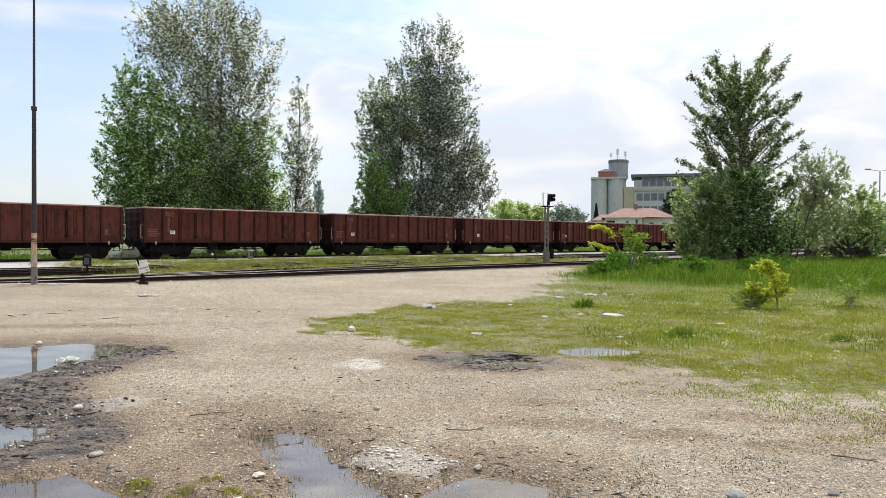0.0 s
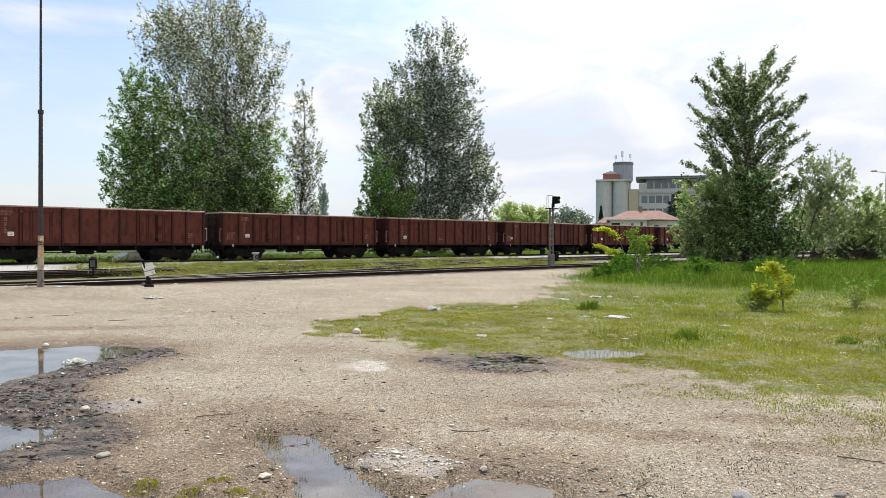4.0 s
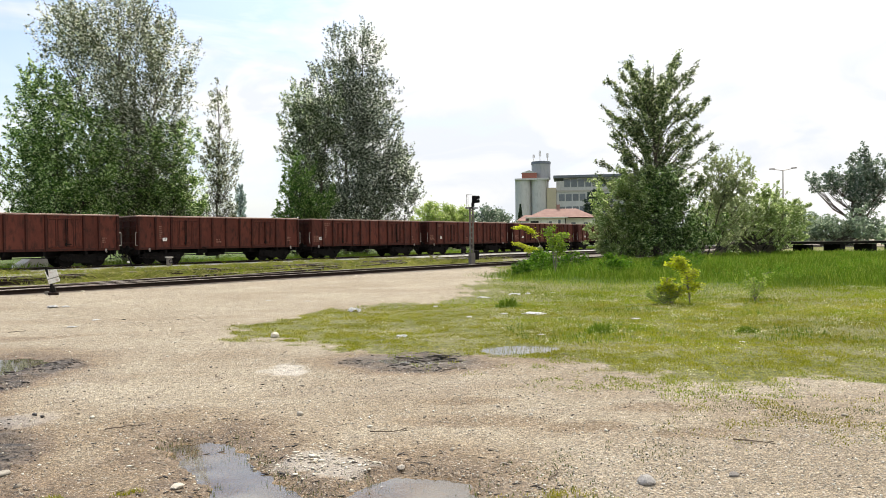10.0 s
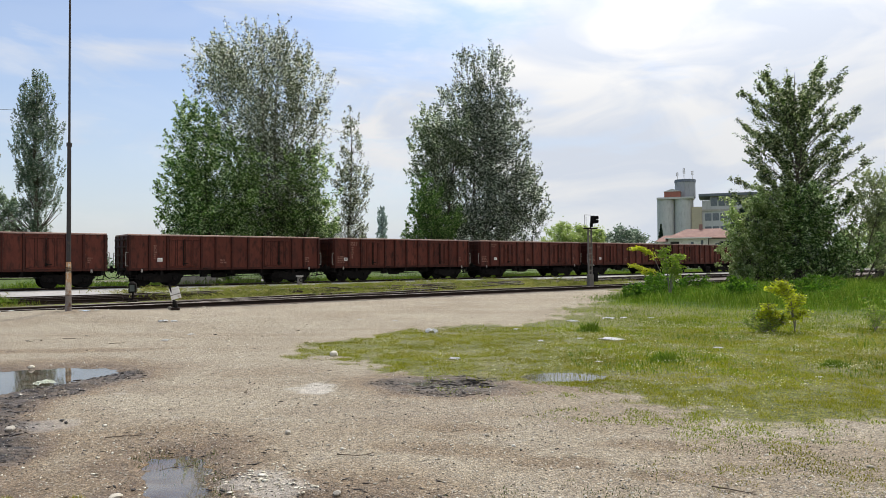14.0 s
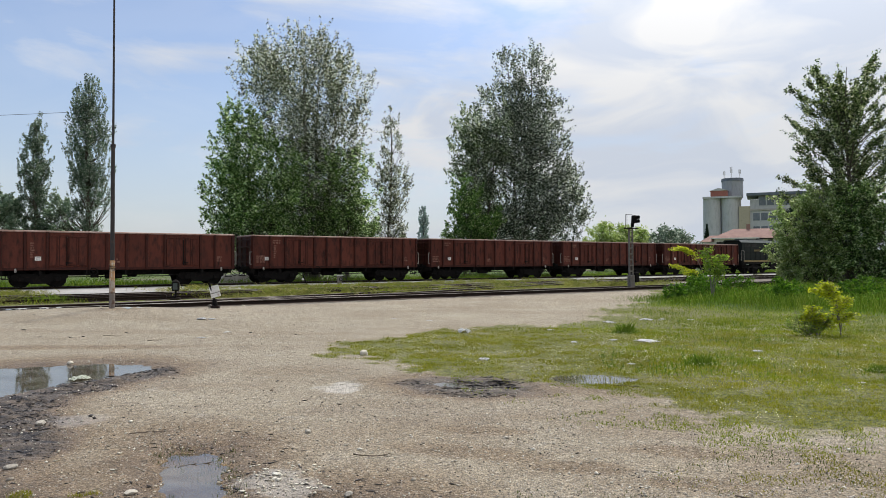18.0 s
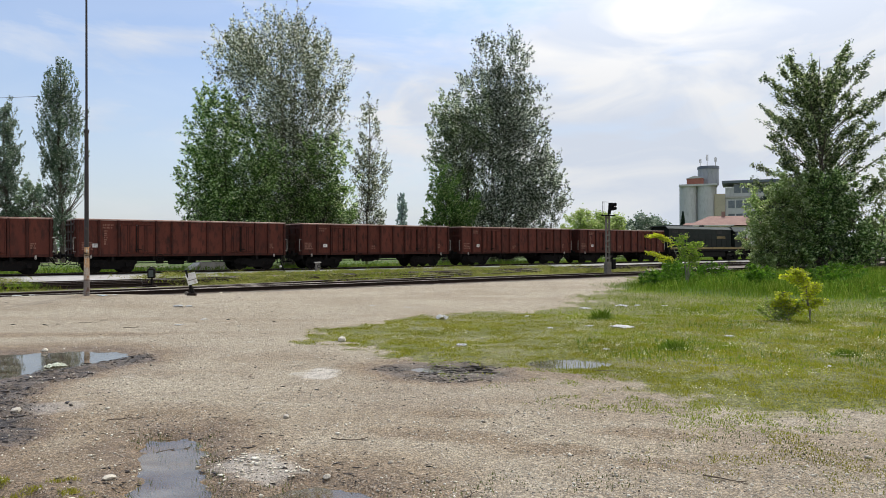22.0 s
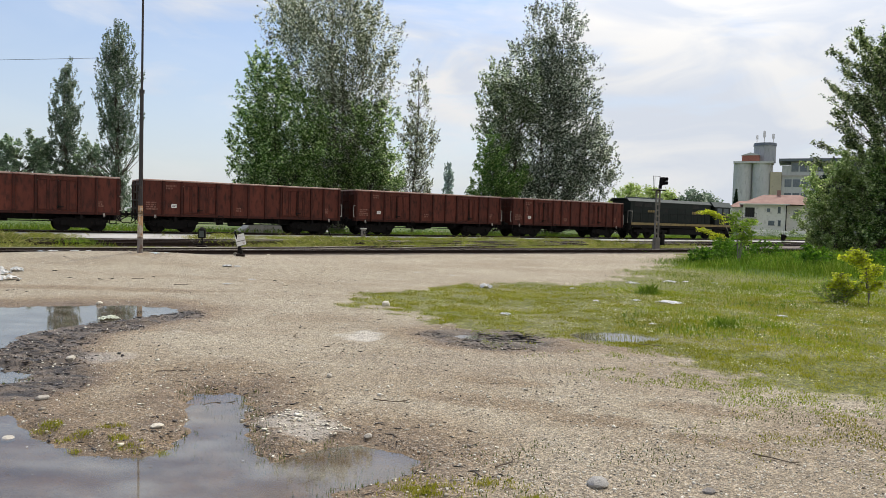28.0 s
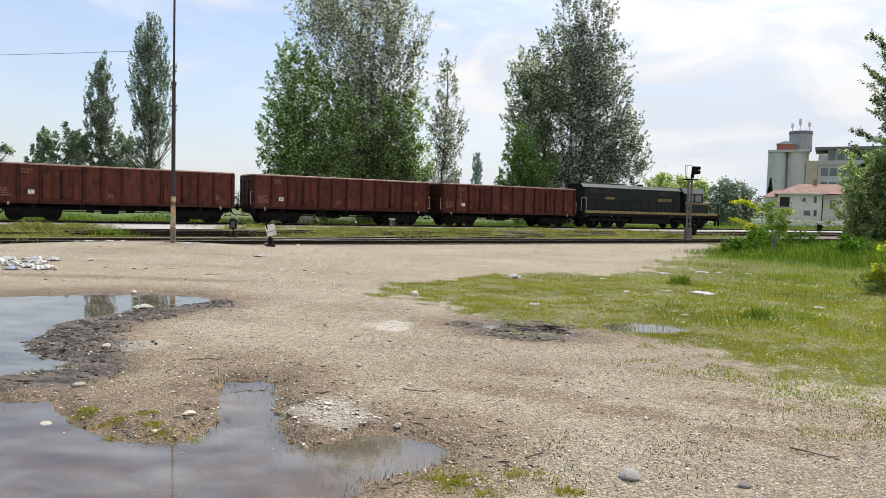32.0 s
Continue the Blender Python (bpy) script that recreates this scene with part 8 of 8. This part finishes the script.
def make_street_lamp(x, y, h):
    s = thing("street_lamp", pose(x, y, 0, 0, 0, -30), "tall pale street lamp with two short arms", "street lamp", "street lamps")
    part("mast", rod(bmesh.new(), (0, 0, 0), (0, 0, h), 0.12, 0.06, 8), M["pale_steel"], s)
    for sg in (-1, 1):
        bm = bmesh.new()
        rod(bm, (0, 0, h), (sg * 1.3, 0, h + 0.25), 0.04, seg=6)
        part("arm", bm, M["pale_steel"], s)
        part("lamp_hood", box(bmesh.new(), min(sg * 0.95, sg * 1.6), -0.13, h + 0.2, max(sg * 0.95, sg * 1.6), 0.13, h + 0.34, 0.03), M["mast"], s)


make_street_lamp(52.0, 86.0, 9.9)


def make_platform():
    p = thing("loading_platform", pose(33.0, 60.5, 0, 0, 0, -3), "long low dark loading platform behind the meadow", "platform")
    part("deck", box(bmesh.new(), 0, 0, 0.76, 60, 3.0, 0.95, 0.03), M["soot"], p)
    part("edge_strip", box(bmesh.new(), 0, -0.06, 0.95, 60, 0.3, 1.0, 0.01), M["mast"], p)
    proto = None
    for k in range(21):
        if proto is None:
            proto = part("pier", box(bmesh.new(), 0, 0.2, -0.1, 0.5, 2.8, 0.70, 0.03), M["soot"], p)
            o = proto
        else:
            o = share("pier", proto, p)
        o.matrix_basis = pose(k * 2.95, 0, 0)
    part("end_buffer", box(bmesh.new(), -1.6, 0.2, 0.0, -0.2, 2.6, 0.9, 0.1), M["soot"], p)


make_platform()


def make_slab():
    sl = thing("concrete_ramp", yard_pose(16.9, 51.4, 0), "low pale concrete ramp behind the train", "ramp")
    bm = bmesh.new()
    prof = [(0, 0), (3.4, 0), (3.4, 0.62), (0.9, 0.62)]
    lo = [bm.verts.new((x, -0.8, z)) for x, z in prof]
    hi = [bm.verts.new((x, 0.8, z)) for x, z in prof]
    bm.faces.new(lo)
    bm.faces.new(hi[::-1])
    for i in range(4):
        bm.faces.new((lo[(i + 1) % 4], lo[i], hi[i], hi[(i + 1) % 4]))
    part("body", bm, M["concrete"], sl)
    part("rail", rod(bmesh.new(), (0.6, -0.7, 1.05), (3.3, -0.7, 1.05), 0.035, seg=8), M["pale_steel"], sl, "white hand rail")
    for x in (0.8, 2.0, 3.2):
        part("post", rod(bmesh.new(), (x, -0.7, 0.3), (x, -0.7, 1.05), 0.03, seg=8), M["pale_steel"], sl)


make_slab()

# ---- stones, mud and litter ----
M["greystone"] = worn("weathered_grey_stone", (0.38, 0.365, 0.345), (0.46, 0.44, 0.42), (0.28, 0.265, 0.245), 14.0, 0.9, 0.0, 0.7)

def rock_mesh(rng, corners=16, flat=0.6):
    """A broken stone: the hull of scattered corners."""
    bm = bmesh.new()
    for k in range(corners):
        d = Vector((rng.gauss(0, 1), rng.gauss(0, 1), rng.gauss(0, 1))).normalized() * rng.uniform(0.40, 0.54)
        bm.verts.new((d.x, d.y, d.z * flat))
    r = bmesh.ops.convex_hull(bm, input=bm.verts[:])
    bmesh.ops.delete(bm, geom=[v for v in bm.verts if not v.link_faces], context="VERTS")
    return bm


def make_stone(x, y, size, mat, label, seed, flat=0.6):
    z = float(ground_z(np.array([x]), np.array([y]))[0])
    ob = part("stone", rock_mesh(random.Random(seed), 80, flat), M[mat])
    ob.matrix_basis = pose(x, y, z + size * flat * 0.28, 0, 0, seed * 37) @ Matrix.Diagonal((size, size * 0.8, size, 1))
    return tagged(ob, label, "stone", "loose stones")


make_stone(1.47, 3.78, 0.13, "greystone", "grey rounded stone lying in gravel", 1, 0.5)
make_stone(2.06, 3.85, 0.07, "darkstone", "dark grey stone lying in gravel", 10, 0.5)
make_stone(0.01, 4.32, 0.065, "stone", "small pale stone beside the puddle", 2)
make_stone(-0.80, 5.80, 0.07, "stone", "small pale stone on bare earth", 3)
make_stone(-1.72, 10.95, 0.17, "limestone", "white stone at the grass edge", 4)
make_stone(-5.9, 9.55, 0.10, "limestone", "white stone at the puddle's edge", 5)
make_stone(-2.55, 4.45, 0.10, "stone", "pale flat stone on wet earth", 6, 0.4)
make_stone(-1.35, 4.05, 0.095, "limestone", "flat white stone at the puddle's edge", 7, 0.35)
make_stone(-3.35, 5.75, 0.11, "stone", "pale stone on churned mud", 8, 0.5)
make_stone(-2.2, 3.74, 0.10, "stone", "pale stone in the puddle", 9, 0.4)


def pebbles(name, n, keep, size, mat, label, seed, bounds, shape=(1, 1, 1), turn=6.28):
    """Loose stones too many to count."""
    rng = np.random.RandomState(seed)
    x, y = scatter(n, *bounds, seed, keep)
    base = []
    r = random.Random(seed)
    for k in range(6):
        bm = rock_mesh(r, 10, 0.6)
        bm.verts.index_update()
        bm.verts.ensure_lookup_table()
        base.append((np.array([v.co[:] for v in bm.verts]), np.array([[v.index for v in f.verts] for f in bm.faces])))
        bm.free()
    z = ground_z(x, y)
    V, F, o = [], [], 0
    for i in range(len(x)):
        bv, bf = base[i % 6]
        s = size * (0.25 + 0.75 * rng.uniform(0, 1) ** 2.4) * 1.7
        a = rng.uniform(-turn / 2, turn / 2) + (0.25 if turn < 1 else 0)
        c, sn = math.cos(a), math.sin(a)
        v = bv * np.array([s * shape[0] * rng.uniform(0.7, 1.2), s * shape[1] * rng.uniform(0.6, 1), s * shape[2]])
        v = np.stack([v[:, 0] * c - v[:, 1] * sn + x[i], v[:, 0] * sn + v[:, 1] * c + y[i], v[:, 2] + z[i] + s * 0.12], 1)
        V.append(v)
        F.append(bf + o)
        o += len(bv)
    if V:
        tagged(new(name, np_mesh(name, np.concatenate(V), np.concatenate(F), M[mat])), label, "stones", kind="stuff")


M["straw"] = stony("straw_scraps", (0.06, 0.05, 0.04), (0.30, 0.26, 0.20), (0.62, 0.58, 0.50))


def damp_ring(x, y):
    pw = puddle_w(x, y)
    return (smooth01(pw, -2.6, -0.6) * (pw < 0.05)) * (mud_w(x, y) < 0.3)


def bare(x, y):
    return (grass_w(x, y) < 0.2) * (puddle_w(x, y) < 0.05)


pebbles("pebbles", 24000, lambda x, y: bare(x, y) * (0.15 + 0.85 * clumpy(x, y, 1.1, 81)) * np.clip(1.5 - np.hypot(x, y) / 9, 0.2, 1), 0.020, "pebble", "loose pale pebbles strewn over the gravel", 31, (-6, 6, 2.6, 12))
pebbles("dark_pebbles", 9000, lambda x, y: bare(x, y) * (0.1 + 0.9 * clumpy(x, y, 1.7, 92)) * np.clip(1.5 - np.hypot(x, y) / 9, 0.15, 1), 0.016, "clod", "small dark stones and crumbs in the gravel", 45, (-6, 6, 2.6, 12))
pebbles("pebbles", 420, lambda x, y: bare(x, y), 0.036, "pebble", "larger loose stones strewn over the gravel", 32, (-6, 6, 2.6, 13))
pebbles("white_stones", 800, lambda x, y: smooth01(ellipse_w(x, y, (-0.45, 4.46, 0.52, 0.42, -25)) + 1.7 * (fbm(x * 6, y * 6, 82) - 0.5), 0.15, 0.7), 0.025, "chalkstone", "patch of broken white limestone beside the puddle", 33, (-1.1, 0.2, 3.95, 5.0), (1.4, 1.1, 0.5))
pebbles("white_stones", 60, lambda x, y: smooth01(ellipse_w(x, y, (-0.45, 4.46, 0.52, 0.42, -25)) + 1.2 * (fbm(x * 6, y * 6, 82) - 0.5), 0.2, 0.7), 0.045, "chalkstone", "larger flat lumps of broken limestone", 43, (-1.1, 0.2, 3.95, 5.0), (1.4, 1.1, 0.5))
pebbles("mud_crust", 22000, lambda x, y: smooth01(mud_w(x, y), -0.05, 0.4) * (puddle_w(x, y) < 0.15) * clumpy(x * 0.6, y * 2.2, 1.3, 83, 0.40, 0.58), 0.029, "clod", "dark wet flakes of churned mud", 34, (-6.5, 1.3, 4.0, 9.6), (1.9, 0.8, 0.6), 1.6)
pebbles("mud_crust", 300, lambda x, y: smooth01(mud_w(x, y), 0.1, 0.5) * (puddle_w(x, y) < 0.2) * clumpy(x * 0.6, y * 2.2, 1.3, 83, 0.44, 0.6), 0.052, "clod", "torn black slabs of mud along the water", 44, (-6.5, 1.3, 4.0, 9.6), (2.0, 0.7, 0.5), 0.9)
pebbles("mud_crust", 2600, lambda x, y: smooth01(ellipse_w(x, y, (0.34, 8.38, 0.62, 0.38, -6)) + 0.8 * (fbm(x * 3, y * 5, 97) - 0.5), 0.05, 0.4) * clumpy(x * 0.7, y * 2.0, 2.0, 98, 0.42, 0.55), 0.05, "clod", "black mud crust round the small puddle", 46, (-0.7, 1.3, 7.8, 9.0), (2.0, 0.8, 0.6), 0.9)
pebbles("gravel_patch", 9000, lambda x, y: bare(x, y) * np.maximum(smooth01(ellipse_w(x, y, (2.7, 4.3, 1.6, 0.95, 10)), 0, 0.6), smooth01(ellipse_w(x, y, (1.3, 3.8, 0.9, 0.5, 0)), 0, 0.6)), 0.015, "pebble", "denser pale gravel near the puddle", 35, (0.3, 4.4, 3.0, 5.6))
pebbles("shore_debris", 900, lambda x, y: smooth01(puddle_w(x, y), -0.35, -0.1) * (1 - smooth01(puddle_w(x, y), 0.0, 0.15)) * (y < 6) * 0.6, 0.030, "clod", "dark debris along the puddle's shore", 36, (-3.6, 1.2, 2.6, 6.0), (1.8, 0.6, 0.6), 1.2)
pebbles("shore_stones", 700, lambda x, y: smooth01(puddle_w(x, y), -0.5, -0.1) * (1 - smooth01(puddle_w(x, y), 0.0, 0.2)) * (y < 6) * 0.6, 0.034, "chalkstone", "pale stones along the puddle's shore", 37, (-3.6, 1.2, 2.6, 6.0))


pebbles("yard_clods", 420, lambda x, y: bare(x, y) * clumpy(x, y, 0.5, 84, 0.4, 0.6), 0.05, "clod", "dark clods and scraps strewn over the yard", 38, (-14, 6, 6, 20), (1.6, 0.8, 0.5))
pebbles("yard_stones", 700, lambda x, y: bare(x, y) * clumpy(x, y, 0.6, 85, 0.4, 0.6), 0.035, "chalkstone", "small pale stones strewn over the yard", 39, (-14, 6, 6, 20))
pebbles("siding_stones", 420, lambda x, y: smooth01(across(x, y), 22.3, 22.9) * (1 - smooth01(across(x, y), 24.8, 25.4)) * clumpy(x, y, 0.8, 106, 0.42, 0.6), 0.07, "chalkstone", "pale stones strewn along the nearest siding", 47, (-20, 8, 14, 42))
pebbles("wet_debris", 2600, lambda x, y: smooth01(damp_ring(x, y), 0, 1) * clumpy(x, y, 2.2, 86, 0.4, 0.6), 0.024, "clod", "dark bark and debris on the damp earth", 40, (-4.5, 1.2, 3.2, 7.0), (2.2, 0.6, 0.5), 2.0)
pebbles("wet_stones", 2400, lambda x, y: smooth01(damp_ring(x, y), 0, 1) * clumpy(x, y, 2.0, 87, 0.42, 0.6), 0.026, "chalkstone", "pale stones on the damp earth", 41, (-4.5, 1.2, 3.2, 7.0), (1.3, 1.0, 0.6))


def float_bits():
    """Scraps of straw and foam afloat on the puddles."""
    x, y = scatter(900, -6.5, 0.3, 2.5, 9.5, 88, lambda x, y: smooth01(puddle_w(x, y), 0.2, 0.4) * clumpy(x, y, 1.2, 89, 0.4, 0.65))
    rng = np.random.RandomState(90)
    C = np.stack([x, y, np.full(len(x), -0.0325)], 1)
    v, f = leaf_quads(C, 0.022, rng, 0.0)
    v[:, 2] = -0.0325 + rng.uniform(0, 0.002, len(v))
    tagged(new("floating_scraps", np_mesh("floating_scraps", v, f, M["straw"])), "straw scraps floating on the puddles", "debris", kind="stuff")


float_bits()


pebbles("mud_ridges", 700, lambda x, y: smooth01(mud_w(x, y), 0.0, 0.5) * (puddle_w(x, y) < 0.1) * clumpy(x * 0.6, y * 2.4, 1.4, 91, 0.42, 0.6), 0.036, "clod", "torn dark ridges of churned mud", 42, (-6.5, 1.3, 4.0, 9.6), (1.5, 0.8, 0.9), 3.0)


def make_twig(x, y, L, turn, seed):
    rng = random.Random(seed)
    bm = bmesh.new()
    p = Vector((0, 0, 0.012))
    for k in range(5):
        q = p + Vector((L / 5, rng.uniform(-0.07, 0.07) * L * 2, rng.uniform(-0.004, 0.006)))
        rod(bm, p, q, 0.006 - 0.0008 * k, 0.006 - 0.0008 * (k + 1), 5)
        if k in (1, 3):
            rod(bm, q, q + Vector((L * 0.14, rng.choice((-1, 1)) * L * 0.12, 0.01)), 0.005, 0.002, 4)
        p = q
    ob = part("twig", bm, M["twig"])
    ob.matrix_basis = pose(x, y, float(ground_z(np.array([x]), np.array([y]))[0]), 0, 0, turn)
    tagged(ob, "dry brown twig lying on the ground", "twig", "twigs")


for i, (x, y, L, a) in enumerate(((0.62, 7.75, 0.2, 20), (-1.9, 7.6, 0.16, 100), (-0.2, 5.15, 0.3, -15), (-1.45, 4.8, 0.25, 40), (2.0, 8.6, 0.3, -10), (2.45, 4.6, 0.25, -60), (-2.3, 5.5, 0.3, 25), (-6.4, 12.4, 0.3, 15), (-7.8, 13.1, 0.3, 5), (0.9, 3.9, 0.22, 70))):
    make_twig(x, y, L, a, 90 + i)


def crumple(x, y, size, mat, label, seed, flat=0.4, name="litter"):
    """A crumpled sheet of paper or plastic."""
    rng = random.Random(seed)
    bm = bmesh.new()
    bmesh.ops.create_grid(bm, x_segments=9, y_segments=7, size=0.5)
    for v in bm.verts:
        r = v.co.length
        v.co.x += rng.uniform(-0.06, 0.06)
        v.co.y += rng.uniform(-0.06, 0.06)
        v.co.z = max(0.0, flat * (0.32 - r * r * 0.6) + rng.uniform(-0.12, 0.16) * flat)
    bmesh.ops.solidify(bm, geom=bm.faces[:], thickness=0.01)
    ob = part(name, bm, M[mat])
    z = float(ground_z(np.array([x]), np.array([y]))[0])
    ob.matrix_basis = pose(x, y, max(z, WATER_Z) + 0.005, 0, 0, rng.uniform(0, 360)) @ Matrix.Diagonal((size, size * 0.7, size, 1))
    return tagged(ob, label, "litter", "scattered litter")


crumple(-0.60, 14.8, 0.34, "paper", "crumpled white paper on the grass edge", 1, 0.6)
crumple(3.0, 13.5, 0.42, "paper", "flattened white paper in the grass", 2, 0.2)
crumple(3.6, 18.5, 0.3, "paper", "white paper scrap in the grass", 3, 0.3)
crumple(2.6, 17.6, 0.3, "paper", "white plastic scrap in the grass", 4, 0.3)
crumple(0.25, 10.6, 0.16, "paper", "small white paper scrap in the grass", 5, 0.5)
crumple(-4.82, 8.3, 0.23, "bag", "pale green plastic bag lying in the puddle", 6, 0.5)
for i, (x, y, s, mt) in enumerate(((-11.2, 13.2, 0.5, "paper"), (-10.9, 12.3, 0.4, "paper"), (-10.3, 12.1, 0.34, "paper"), (-9.7, 11.9, 0.4, "paper"), (-10.9, 11.8, 0.42, "litter_blue"), (-11.6, 12.6, 0.5, "paper"), (-10.7, 12.8, 0.4, "paper"), (-11.4, 12.0, 0.5, "litter_blue"), (-11.0, 13.6, 0.35, "paper"), (-11.9, 13.1, 0.45, "paper"), (-10.2, 11.6, 0.3, "litter_blue"), (-12.3, 12.4, 0.5, "paper"))):
    crumple(x, y, s, mt, "dumped white plastic rubbish on the gravel" if mt == "paper" else "dumped pale blue plastic rubbish", 10 + i, 0.6)
for i, (x, y, s) in enumerate(((-5.6, 14.1, 0.15), (-7.4, 16.4, 0.30), (-7.15, 16.45, 0.2), (-1.83, 17.5, 0.14), (-2.85, 17.95, 0.12), (4.0, 18.7, 0.2), (4.7, 18.7, 0.16), (1.65, 13.2, 0.14), (2.4, 13.6, 0.16), (1.2, 15.5, 0.15), (4.6, 12.2, 0.14), (5.0, 9.2, 0.1), (2.4, 10.4, 0.12), (-5.6, 13.0, 0.16))):
    crumple(x, y, s, "paper", "small white litter scrap", 30 + i, 0.3)

for i, (x, y, s, mt) in enumerate(((-15.8, 18.35, 0.28, "paper"), (-15.0, 18.35, 0.24, "paper"), (-14.6, 18.5, 0.16, "litter_blue"), (-14.1, 18.4, 0.26, "paper"), (-13.6, 18.7, 0.22, "paper"), (-13.2, 18.8, 0.18, "paper"), (-10.45, 17.85, 0.16, "paper"), (-10.25, 17.7, 0.20, "litter_blue"), (-10.1, 18.0, 0.14, "paper"))):
    crumple(x, y, s, mt, "dirty white plastic scrap beside the rails" if mt == "paper" else "pale blue plastic scrap beside the rails", 60 + i, 0.4)


motions()
